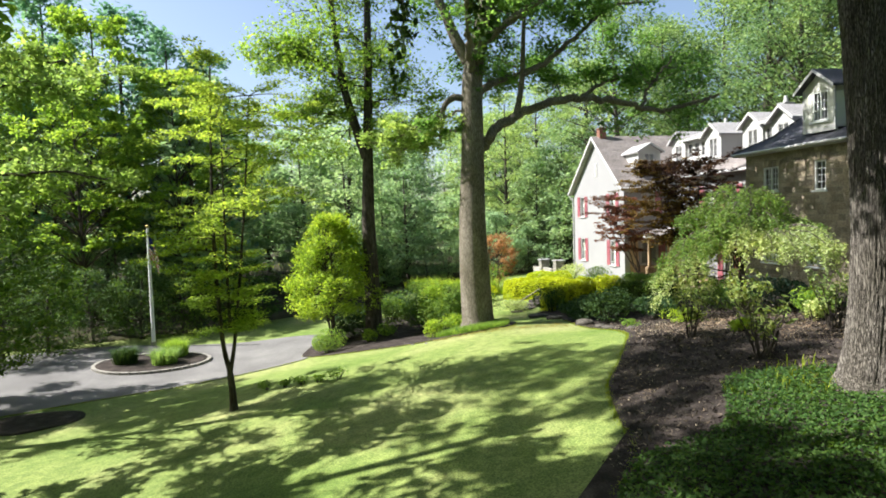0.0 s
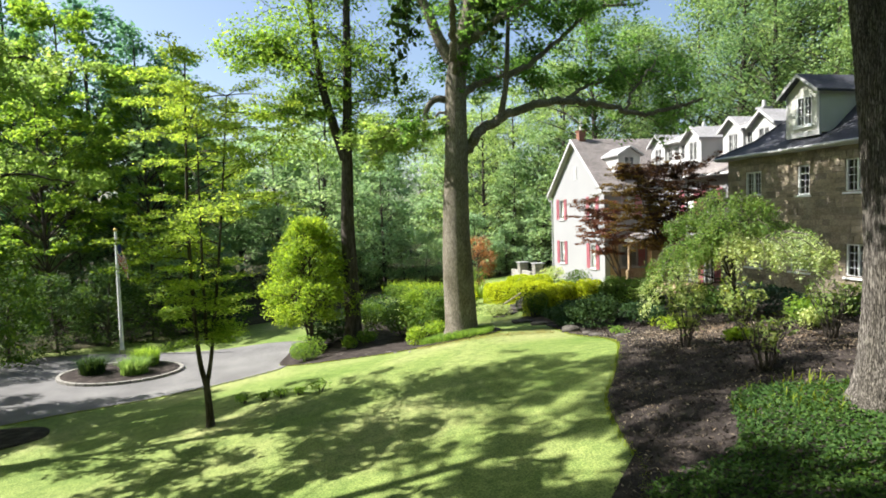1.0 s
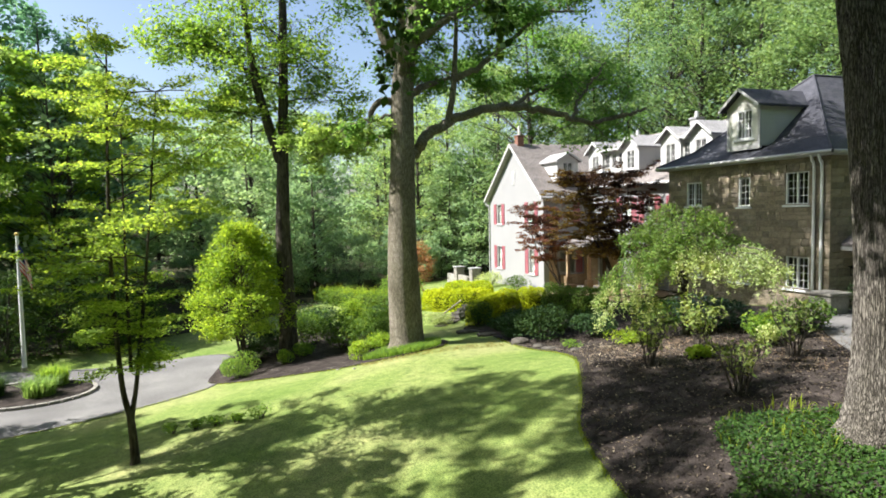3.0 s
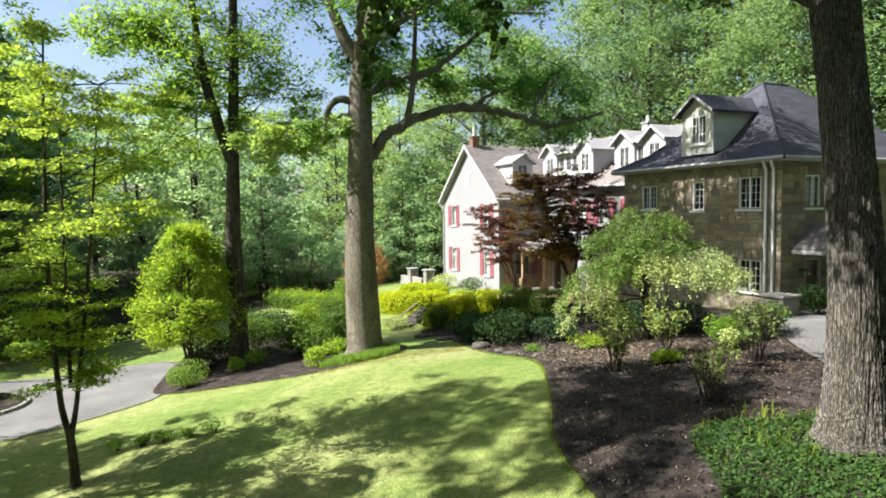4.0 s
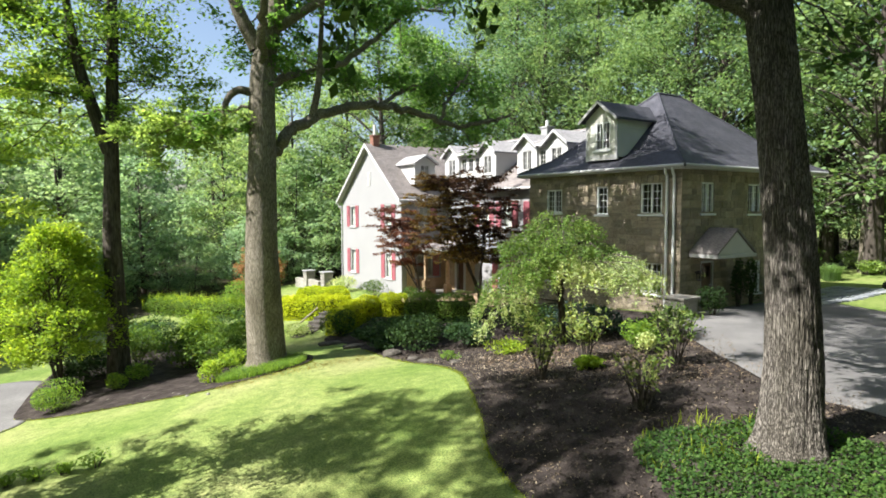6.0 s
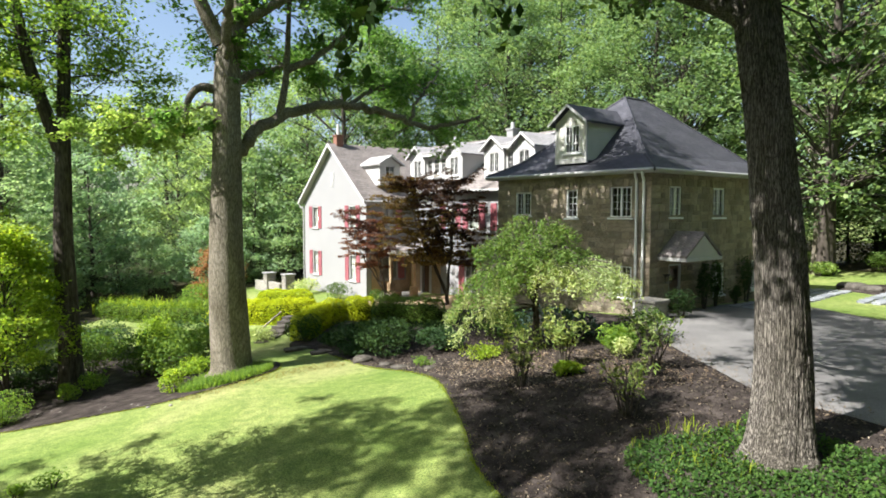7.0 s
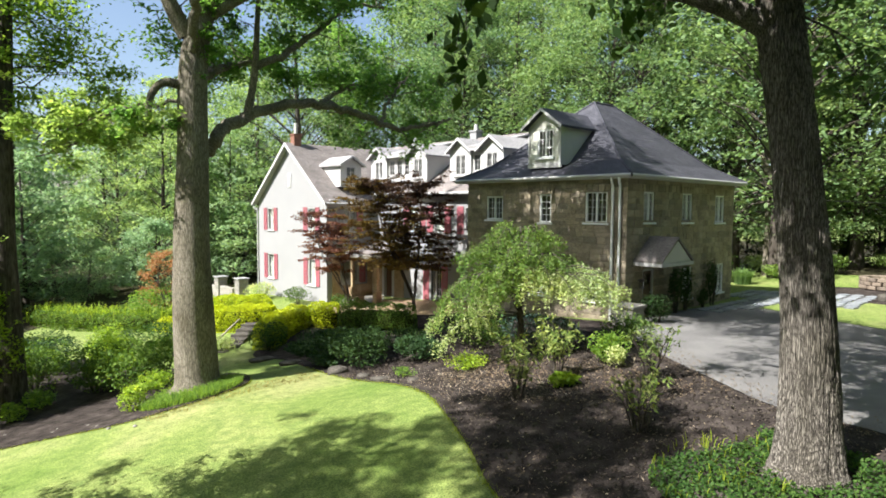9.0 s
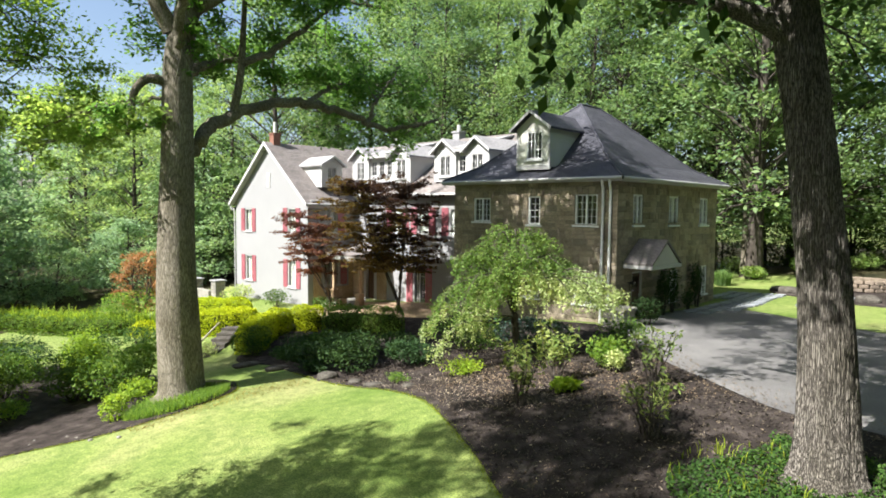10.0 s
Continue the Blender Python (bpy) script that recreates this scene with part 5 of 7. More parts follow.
def lawn_sapling():
    t = Tree(41)
    rng = t.rng
    bx, by, bz = -0.1, -23.9, gz(-0.1, -23.9)
    t.limb([(bx, by, bz - 0.2), (bx, by - 0.02, bz + 0.6), (bx + 0.01, by - 0.08, bz + 1.5)], 0.13, 0.09, 12, flare=0.06)
    s1 = t.limb([(bx, by - 0.06, bz + 1.2), (bx, by - 0.25, bz + 2.4), (bx + 0.05, by - 0.35, bz + 5.5), (bx, by - 0.3, bz + 8.5), (bx, by - 0.2, bz + 11.2)], 0.085, 0.02, 8)
    s2 = t.limb([(bx, by - 0.04, bz + 1.3), (bx - 0.1, by + 0.15, bz + 2.5), (bx - 0.1, by + 0.55, bz + 6), (bx - 0.15, by + 0.9, bz + 10)], 0.075, 0.015, 8)
    s3 = t.limb([(bx, by, bz + 2.6), (bx + 0.3, by + 0.05, bz + 6), (bx + 0.4, by + 0.1, bz + 9)], 0.05, 0.015, 8)
    for p in (s1, s2, s3):
        for z in np.arange(2.7, 11.0, 0.55):
            k = np.argmin(abs(p[:, 2] - (bz + z)))
            for _ in range(2):
                a = rng.uniform(0, 2 * np.pi)
                long = np.interp(z, [2.7, 4.6, 7.2, 10.8], [1.2, 2.0, 3.5, 2.3]) * rng.uniform(0.5, 1.12)
                q = t.twig(p[k], (np.cos(a), np.sin(a), rng.uniform(0.05, 0.5)), long, 0.018, 0.1, 0.03, 7)
                for m in (3, 4, 5, 6, 7):
                    t.tips.append((q[m] + rng.normal(0, 0.12, 3) * (1, 1, 0.4), 0.5))
    return t.build("young_tree", "young multi-stemmed tree with layered yellow-green foliage on the lawn", M_DARKBARK, L_SAPLING, 70, 0.095, (1, 1, 0.22), base=(bx, by, bz), up=1.2)


lawn_sapling()


def dome_tree(name, label, x, y, h, w, low, leaf, bark, seed, tips=120, per=40, size=0.15, stems=3, tuft=0.5, cone=0.0, category="tree", r=0.08, z=None, group=""):
    """A small tree: stems from the ground, an uneven crown from low to the top."""
    t = Tree(seed)
    rng = t.rng
    b = gz(x, y) if z is None else z
    ends = []
    for i in range(stems):
        a = rng.uniform(0, 2 * np.pi)
        s = w * 0.16 if stems > 1 else 0.05
        p = t.limb([(x + 0.06 * np.cos(a), y + 0.06 * np.sin(a), b - 0.2), (x + s * 0.5 * np.cos(a), y + s * 0.5 * np.sin(a), b + h * 0.25), (x + s * np.cos(a), y + s * np.sin(a), b + h * 0.55), (x + s * 0.8 * np.cos(a), y + s * 0.8 * np.sin(a), b + h * 0.9)], r, r * 0.2, 8, wiggle=0.02)
        ends.append(p)
    for i in range(tips):
        k = rng.uniform(0, 1)
        zz = low + (h - low) * k
        rad = w / 2 * (np.sin(np.pi * (0.12 + 0.8 * k ** (0.8 + cone * -0.3))) ** 0.7) * (1 - cone * k) * rng.uniform(0.55, 1.05)
        a = rng.uniform(0, 2 * np.pi)
        tip = np.array([x + rad * np.cos(a), y + rad * np.sin(a), b + zz])
        st = ends[rng.integers(len(ends))]
        o = st[np.argmin(abs(st[:, 2] - (b + zz * 0.75)))]
        mid = (o + tip) / 2 + (0, 0, 0.1 * h * 0.2)
        t.twigs.append(tube_arrays(np.array([o, mid, tip]), r * 0.18, r * 0.06, 4))
        t.tips.append((tip, tuft * rng.uniform(0.7, 1.25)))
    return t.build(name, label, bark, leaf, per, size, (1, 1, 0.7), base=(x, y, b), category=category, group=group)


dome_tree("lime_green_tree", "small rounded tree with bright lime-green leaves", -14.1, -21.0, 7.0, 5.4, 1.6, L_LIMETREE, M_DARKBARK, 51, 300, 100, 0.13, 3, 0.6, 0.42)
dome_tree("ornamental_tree", "low dark green multi-stemmed tree beside the drive", -6.3, -34.6, 8.2, 7.5, 1.8, L_SHRUB, M_DARKBARK, 52, 220, 60, 0.16, 5, 0.6, 0.0, r=0.07)
dome_tree("copper_tree", "small copper-red maple behind the hedge", -27.5, -8.5, 4.4, 3.8, 0.8, L_COPPER, M_DARKBARK, 53, 90, 50, 0.15, 3, 0.45)


def weeping_tree():
    """A low, weeping tree: layered, ragged boughs above, a long shelf to one side in a paler leaf that paints sunlight,
    hanging fringes of leaves.
    """
    t = Tree(61)
    rng = t.rng
    x, y = 0.5, -6.45
    b = gz(x, y)
    t.limb([(x, y, b - 0.2), (x + 0.06, y, b + 0.6), (x - 0.04, y + 0.05, b + 1.3), (x - 0.12, y + 0.1, b + 2.0), (x - 0.02, y + 0.2, b + 2.9)], 0.15, 0.06, 12, flare=0.08, wiggle=0.02)
    side = math.radians(57)
    upper, lower = [], []

    def bough(turn, out, top, fall, start, leaves, spread, fringe):
        """An arching bough with side twigs drooping from it and leaves along them."""
        a = side + turn
        c = np.array([math.cos(a), math.sin(a), 0.0])
        o = np.array([x, y, b])
        p = curve_points([o + (0, 0, start), o + c * out * 0.35 + (0, 0, top - 0.12), o + c * out * 0.72 + (0, 0, top), o + c * out + (0, 0, top - fall)], 8)
        p[1:] += np.cumsum(rng.normal(0, 0.02, (len(p) - 1, 3)), 0)
        t.twigs.append(tube_arrays(p, 0.035, 0.007, 5))
        across = np.array([-c[1], c[0], 0])
        for i in range(8, len(p), 2):
            for s in (-1, 1):
                way = across * s + c * rng.uniform(0.1, 0.9) + (0, 0, 0.15)
                w = t.twig(p[i], way, spread * rng.uniform(0.5, 1.15), 0.006, 0.16, 0.28, 6)
                for e in w[1:]:
                    for d in np.arange(0, rng.uniform(0.04, fringe) * (0.3 + rng.random()), 0.065):
                        leaves.append(e + rng.normal(0, 0.05, 3) - (0, 0, d))
                        leaves.append(e + rng.normal(0, 0.06, 3) - (0, 0, d))

    # the crown, in ragged tiers
    for k in range(10):
        bough(2 * math.pi * k / 10 + rng.uniform(-0.3, 0.3), rng.uniform(0.8, 1.5), rng.uniform(3.9, 4.5), 0.45, 2.6, upper, 0.55, 0.25)
    for k in range(14):
        bough(2 * math.pi * k / 14 + rng.uniform(-0.3, 0.3), rng.uniform(1.5, 2.3), rng.uniform(3.35, 3.85), 0.3, 2.4, upper, 0.6, 0.3)
    for turn, out, top, fall in ((2.5, 2.3, 3.0, 1.0), (2.8, 2.7, 2.7, 1.3), (3.2, 2.7, 2.6, 1.2), (3.6, 2.5, 2.9, 1.1), (-2.2, 1.9, 3.0, 0.8), (2.1, 2.3, 3.2, 0.8), (0.7, 2.4, 3.45, 0.25), (0.25, 2.6, 3.4, 0.25)):
        bough(turn, out, top, fall, 2.0, upper, 0.6, 0.5)
    for k in range(4):
        bough(-2.9 + 0.3 * k + rng.uniform(-0.1, 0.1), rng.uniform(1.3, 1.9), rng.uniform(2.9, 3.3), 0.7, 2.3, upper, 0.55, 0.5)
    # the shelf and the low tuft opposite, in the paler leaf that paints sunlight
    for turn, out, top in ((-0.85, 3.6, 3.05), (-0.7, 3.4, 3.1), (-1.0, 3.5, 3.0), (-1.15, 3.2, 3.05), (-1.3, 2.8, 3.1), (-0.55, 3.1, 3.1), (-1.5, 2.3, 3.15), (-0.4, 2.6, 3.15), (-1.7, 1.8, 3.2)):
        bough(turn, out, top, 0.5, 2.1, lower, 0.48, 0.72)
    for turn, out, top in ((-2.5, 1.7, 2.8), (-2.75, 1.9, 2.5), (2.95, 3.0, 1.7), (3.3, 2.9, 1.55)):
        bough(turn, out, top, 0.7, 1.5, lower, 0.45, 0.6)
    ob = t.build("weeping_tree", "low weeping tree, green in tiers above a drooping shelf coloured as sunlit", M_DARKBARK, L_WEEP, 1, 0.1, base=(x, y, b))
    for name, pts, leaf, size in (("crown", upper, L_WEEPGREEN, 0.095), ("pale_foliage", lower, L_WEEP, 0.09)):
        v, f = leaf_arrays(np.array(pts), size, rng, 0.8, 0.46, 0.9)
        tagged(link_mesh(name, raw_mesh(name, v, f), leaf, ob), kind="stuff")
    return ob


weeping_tree()


def layered_maple(x, y, h, w, seed, leaf, label, low=1.6, r=0.13, lean=(0, 0), second=None, per=26, step=0.42, arms=8):
    """A maple of flat, airy leaf tiers on several thin stems; second: leaves of the lower tiers, more to one side."""
    t = Tree(seed)
    rng = t.rng
    b = gz(x, y)
    lx, ly = lean
    stems = []
    for i in range(4):
        a = 2 * np.pi * i / 4 + rng.uniform(-0.4, 0.4)
        s = w * 0.15
        ca, sa = math.cos(a), math.sin(a)
        stems.append(t.limb([(x, y, b - 0.2), (x + 0.12 * ca + lx * 0.1, y + 0.12 * sa + ly * 0.1, b + 0.9), (x + s * ca + lx * 0.7, y + s * sa + ly * 0.7, b + h * 0.5), (x + s * 1.5 * ca + lx, y + s * 1.5 * sa + ly, b + h * 0.85)], r, 0.02, 8, wiggle=0.03))
    below = []
    for z in np.arange(low, h, step):
        k = (z - low) / (h - low)
        turn = rng.uniform(0, 6.28)
        for i in range(arms):
            p = stems[rng.integers(4)]
            o = p[np.argmin(abs(p[:, 2] - (b + z * 0.88)))]
            a = turn + 2 * np.pi * i / arms + rng.uniform(-0.4, 0.4)
            long = w * 0.36 * np.sin(np.pi * np.clip(0.22 + 0.7 * k, 0, 1)) ** 0.6 * rng.uniform(0.45, 1.15)
            q = t.twig(o, (math.cos(a), math.sin(a), 0.22), long, 0.016, 0.14, 0.02, 6)
            for m in (2, 3, 4, 5, 6):
                tip = (q[m] + rng.normal(0, 0.12, 3) * (1, 1, 0.4), 0.36)
                if second is not None and rng.random() < np.clip(1.15 - 1.5 * k - 0.18 * ((q[m][0] - x) + (q[m][1] - y)), 0, 1):
                    below.append(tip)
                else:
                    t.tips.append(tip)
    ob = t.build("red_maple", label, M_DARKBARK, leaf, per, 0.13, (1, 1, 0.28), base=(x, y, b), group="maples by the porch", up=1.0)
    if below:
        v, f = leaf_arrays(np.concatenate([p + in_ball(rng, per, (1, 1, 0.28), 0.2) * q for p, q in below]), 0.13, rng, 1.0, 0.55)
        tagged(link_mesh("lower_leaves", raw_mesh("lower_leaves", v, f), second, ob), kind="stuff")
    return ob


layered_maple(-12.05, -0.6, 8.1, 8.4, 71, L_RED, "dark purple-red maple with bronze lower leaves before the porch", 2.6, 0.1, (-0.4, -0.3), L_BRONZE, 46, 0.36, 12)
layered_maple(-17.3, -1.4, 6.6, 4.6, 72, L_CRIMSON, "airy crimson young maple leaning beside the dark one", 2.9, 0.06, (-0.9, -1.3), None, 34, 0.42, 8)


def leaning_tree():
    """An unseen tall tree, added to shade lawn and bed, that leans out over the grass."""
    t = Tree(81)
    trunk = t.limb([(6.4, -37.2, gz(6.4, -37.2) - 0.3), (6.2, -36.8, 2), (5.4, -35.0, 8), (4.2, -32.0, 14), (3.2, -29.6, 18), (2.8, -28.8, 21)], 0.26, 0.1, 14, flare=0.15, rough=0.03)
    t.fill(trunk, (0.8, -29.4, 18.5), (5.2, 5.6, 4.2), 42, 0.72)
    return t.build("leaning_tree", "unseen leaning tree added to shade the lawn, with yellow-green leaves", M_DARKBARK, L_LIME, 84, 0.2, base=(6.4, -37.2, gz(6.4, -37.2)))


leaning_tree()


# ---- woods ----
def wood_tree(seed, h, spread, low, leaf, tips, per, size, label, tuft=1.25, girth=0.016):
    t = Tree(seed)
    rng = t.rng
    lean = rng.normal(0, 0.3, 2)
    trunk = t.limb([(0, 0, -0.6), (lean[0] * 0.3, lean[1] * 0.3, h * 0.3), (lean[0], lean[1], h * 0.62), (lean[0] * 1.4, lean[1] * 1.4, h * 0.95)], girth * h, 0.05, 8, n=5, flare=0.1)
    for i in range(tips):
        k = rng.uniform(0, 1)
        z = low + (h - low) * k
        rad = spread * np.sin(np.pi * (0.22 + 0.7 * k)) ** 0.8 * rng.uniform(0.35, 1.05)
        a = rng.uniform(0, 2 * np.pi)
        tip = np.array([lean[0] + rad * math.cos(a), lean[1] + rad * math.sin(a), z])
        o = trunk[np.argmin(abs(trunk[:, 2] - max(z - rad * 0.7, h * 0.2)))]
        t.twigs.append(tube_arrays(np.array([o, (o + tip) / 2 + (0, 0, rad * 0.12), tip]), 0.0035 * h * (1.1 - k), 0.012, 4))
        t.tips.append((tip, tuft * rng.uniform(0.7, 1.3)))
    return t.build("woodland_tree", label, M_DARKBARK, leaf, per, size, (1, 1, 0.55), group="trees of the wood", up=0.8)


WOODS = [
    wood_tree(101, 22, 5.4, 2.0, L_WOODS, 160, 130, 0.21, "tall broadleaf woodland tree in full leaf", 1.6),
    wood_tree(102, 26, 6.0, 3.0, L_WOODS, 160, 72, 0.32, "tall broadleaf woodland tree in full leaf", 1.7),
    wood_tree(103, 18, 5.2, 1.5, L_VALLEY, 110, 46, 0.48, "tall woodland tree in full leaf, its green paled as haze", 1.6),
    wood_tree(104, 21, 3.8, 2.0, L_PINE, 110, 48, 0.38, "blue-green woodland conifer, brightened as if hazy"),
    # dark boxwood leaf here puts the canopy's shade into the colour
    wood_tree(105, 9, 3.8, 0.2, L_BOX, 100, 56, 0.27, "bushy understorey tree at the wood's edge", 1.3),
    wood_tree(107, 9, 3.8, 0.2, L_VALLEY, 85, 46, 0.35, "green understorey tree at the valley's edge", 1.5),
    wood_tree(106, 24, 6.8, 7.5, L_MAPLE, 150, 110, 0.36, "tall high-crowned tree, also added unseen for shade", 0.95, 0.009),
    wood_tree(108, 24, 6.2, 2.0, L_WOODS, 110, 22, 0.75, "tall broadleaf tree added unseen to block sky light", 1.7),
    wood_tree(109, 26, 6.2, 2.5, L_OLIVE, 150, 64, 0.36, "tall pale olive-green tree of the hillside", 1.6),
]


def plant_woods():
    rng = np.random.default_rng(77)
    spots = []

    def put(kind, x, y, s, gap=2.4):
        if any((x - a) ** 2 + (y - b) ** 2 < gap ** 2 for a, b in spots):
            return
        spots.append((x, y))
        m = Matrix.Translation((x, y, gz(x, y))) @ Matrix.Rotation(rng.uniform(0, 6.28), 4, "Z")
        ob = copy_thing(WOODS[kind], m)
        ob.scale = (s * rng.uniform(0.9, 1.1), s * rng.uniform(0.9, 1.1), s)

    def belt(n, kinds, x0, x1, y0, y1, s0, s1):
        for _ in range(n):
            put(int(rng.choice(kinds)), rng.uniform(x0, x1), rng.uniform(y0, y1), rng.uniform(s0, s1))

    # beyond the turning circle
    belt(20, [2, 6, 3, 2], -58, -30, -64, -32, 0.85, 1.15)
    belt(12, [5], -36, -29, -58, -34, 0.5, 0.9)
    put(6, -26.5, -38.5, 0.72)
    put(6, -31, -33, 0.8)
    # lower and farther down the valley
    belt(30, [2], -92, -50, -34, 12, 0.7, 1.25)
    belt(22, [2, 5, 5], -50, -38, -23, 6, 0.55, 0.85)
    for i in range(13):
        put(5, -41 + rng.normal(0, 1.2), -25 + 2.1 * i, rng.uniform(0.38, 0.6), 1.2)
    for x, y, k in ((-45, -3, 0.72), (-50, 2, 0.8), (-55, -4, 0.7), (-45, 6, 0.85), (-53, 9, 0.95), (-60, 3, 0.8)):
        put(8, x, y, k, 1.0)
    # behind the houses
    belt(20, [0, 0, 1], -42, 0, 17, 26, 1.0, 1.25)
    belt(11, [1], -50, 2, 27, 36, 1.2, 1.5)
    belt(8, [4], -36, -2, 15, 19, 0.7, 1.0)
    belt(18, [0, 0, 1, 1], -8, 26, 29, 40, 0.95, 1.25)
    belt(14, [4], -8, 24, 29.5, 36, 0.55, 0.9)
    belt(3, [1], -6, 34, 42, 52, 1.4, 1.5)
    put(0, 2.6, 25.6, 1.1)
    # behind the camera and beyond the court: unseen trees added to block sky light
    for x, y in ((27.5, -31), (30, -22), (29, -12.5), (25.5, -38), (18, -42), (11, -46), (31, -3), (27, -27), (26, -18)):
        put(7, x, y, rng.uniform(0.95, 1.15))
    belt(34, [7], 32, 62, -66, 26, 0.9, 1.3)
    belt(18, [7], -6, 34, -74, -54, 0.9, 1.2)
    # tall trees beyond the flagpole
    for x, y in ((-41, -40), (-38, -45), (-43, -45), (-35, -49.5), (-45, -37)):
        put(3, x, y, rng.uniform(1.15, 1.35), 1.2)
    # undergrowth at the far edge of the drive, its dark leaf painting the wood's shade
    for x, y, s in ((-15, -38.2, 0.5), (-17.6, -37.2, 0.55), (-19.8, -35.6, 0.5), (-21.4, -33.4, 0.55), (-22.9, -31.2, 0.5), (-24.2, -29.0, 0.55), (-25.6, -27.0, 0.5)):
        put(4, x, y, s, 1.5)
    belt(9, [0, 1, 2], -46, -34, 4, 18, 0.9, 1.15)
    # out of view: trees added to shade the lawn and close the sky over the court
    for x, y, k, s in ((7.6, -34.3, 6, 1.0), (12.7, -34.0, 6, 1.05), (22, -32, 6, 1.1), (-7.5, -43, 6, 0.9), (26, -24, 6, 0.95), (28, -16, 0, 0.9), (20, -3, 6, 1.0), (19, 7, 6, 1.05), (20, 17, 6, 1.05)):
        put(k, x, y, s)


plant_woods()
for w in WOODS:
    for o in [*w.children_recursive, w]:
        bpy.data.objects.remove(o)


def roadside_tree():
    """A broad tree whose bright boughs reach in over the lawn's corner."""
    t = Tree(82)
    x, y = -1.2, -33.2
    b = gz(x, y)
    trunk = t.limb([(x, y, b - 0.3), (x + 0.1, y - 0.1, b + 4), (x - 0.1, y + 0.1, b + 9), (x, y, b + 14), (x, y, b + 17)], 0.24, 0.07, 12, flare=0.12, rough=0.03)
    for z, a in ((6.5, 0.9), (7.5, 1.7), (8.5, 2.6), (9.5, 0.4), (10.5, 1.3), (11.5, 2.1), (9.0, 3.4), (12.5, 3.0), (13.0, 0.8)):
        c, s = math.cos(a), math.sin(a)
        k = trunk[np.argmin(abs(trunk[:, 2] - (b + z)))]
        q = t.limb([tuple(k), (k[0] + 1.8 * c, k[1] + 1.8 * s, k[2] + 0.8), (k[0] + 3.8 * c, k[1] + 3.8 * s, k[2] + 1.0), (k[0] + 5.4 * c, k[1] + 5.4 * s, k[2] + 0.7)], 0.08, 0.02, 7, wiggle=0.05)
        t.spray(q, 11, 1.7, 0.016, 0.35, 0.6, t0=0.25, forks=2)
    return t.build("roadside_tree", "broad tree with sunlit yellow-green boughs beside the drive", M_DARKBARK, L_ROADSIDE, 40, 0.17, base=(x, y, b))


roadside_tree()


def meadow_tree(x, y, h, r, seed, fork, label):
    """A tall pale-barked tree at the wood's edge, bare below and leafy above; fork: height where it parts, or 0."""
    t = Tree(seed)
    b = gz(x, y)
    if fork:
        trunk = t.limb([(x, y, b - 0.4), (x, y, b + fork * 0.5), (x, y, b + fork)], r, r * 0.8, 12, flare=0.15)
        arms = [t.limb([(x, y, b + fork - 0.3), (x + 0.25 * s * h * 0.3, y, b + fork + h * 0.2), (x + 0.25 * s * h * 0.5, y + 0.5, b + h * 0.95)], r * 0.7, 0.06, 9, wiggle=0.05) for s in (-1, 0.15, 1)]
    else:
        trunk = t.limb([(x, y, b - 0.4), (x + 0.1, y, b + h * 0.3), (x - 0.15, y, b + h * 0.65), (x, y, b + h)], r, 0.08, 12, flare=0.15)
        arms = [trunk]
    for p in arms:
        t.spray(p, 26 if not fork else 12, 3.2, 0.04, 0.5, 1.1, t0=0.38 if not fork else 0.25, forks=3)
    return t.build("meadow_tree", label, M_OAKBARK, L_WOODS, 46, 0.24, base=(x, y, b), group="tall trees beyond the meadow")


meadow_tree(2.0, 27.2, 19, 0.27, 83, 0, "tall straight pale-trunked tree at the wood's edge")
meadow_tree(-1.5, 21.5, 17, 0.34, 84, 6.5, "tall tree forking into pale limbs behind the stone house")


# ---- garden ----
def lumps(rng, n, w, d, h):
    """Lobes of a shrub: centres and radii within its width, depth and height."""
    out = []
    for _ in range(n):
        a, k = rng.uniform(0, 2 * np.pi), rng.uniform(0.15, 0.62)
        out.append((np.array([math.cos(a) * w / 2 * k, math.sin(a) * d / 2 * k, h * rng.uniform(0.42, 0.7)]), rng.uniform(0.26, 0.42)))
    return out


def bush(name, label, x, y, w, h, leaf, size=0.09, count=1600, seed=1, d=None, lobes=7, group="", category="shrub", up=0.5, wide=0.5, stems=6, shaggy=0.3, low=0.0, z=None):
    """A shrub: stems from the ground and leaves over the lobes of its outline."""
    rng = np.random.default_rng(seed)
    d = d or w
    b = gz(x, y) if z is None else z
    ob = thing(name, label, category, group, at=(x, y, b))
    parts = lumps(rng, lobes, w, d, h) + [(np.array([0, 0, h * 0.5]), 0.45)]
    cs = []
    per = count // len(parts)
    for c, r in parts:
        v = in_ball(rng, per, (w * r, d * r, h * r * 1.05), 1 - shaggy) + c
        cs.append(v[v[:, 2] > low + 0.03])
    cs = np.concatenate(cs) + (x, y, b)
    v, f = leaf_arrays(cs, size, rng, up, wide)
    tubes = []
    for _ in range(stems):
        a = rng.uniform(0, 6.28)
        tip = np.array([x + math.cos(a) * w * 0.28, y + math.sin(a) * d * 0.28, b + h * rng.uniform(0.5, 0.8)])
        tubes.append(tube_arrays(curve_points([(x + 0.05 * math.cos(a), y + 0.05 * math.sin(a), b - 0.1), (x + 0.5 * (tip[0] - x), y + 0.5 * (tip[1] - y), b + h * 0.3), tip], 3), 0.02 + 0.008 * h, 0.006, 5))
    tv, tf = join_arrays(tubes)
    link_mesh("stem", raw_mesh("stem", tv, tf, True), M_DARKBARK, ob)
    tagged(link_mesh("foliage", raw_mesh("foliage", v, f), leaf, ob), kind="stuff")
    return ob


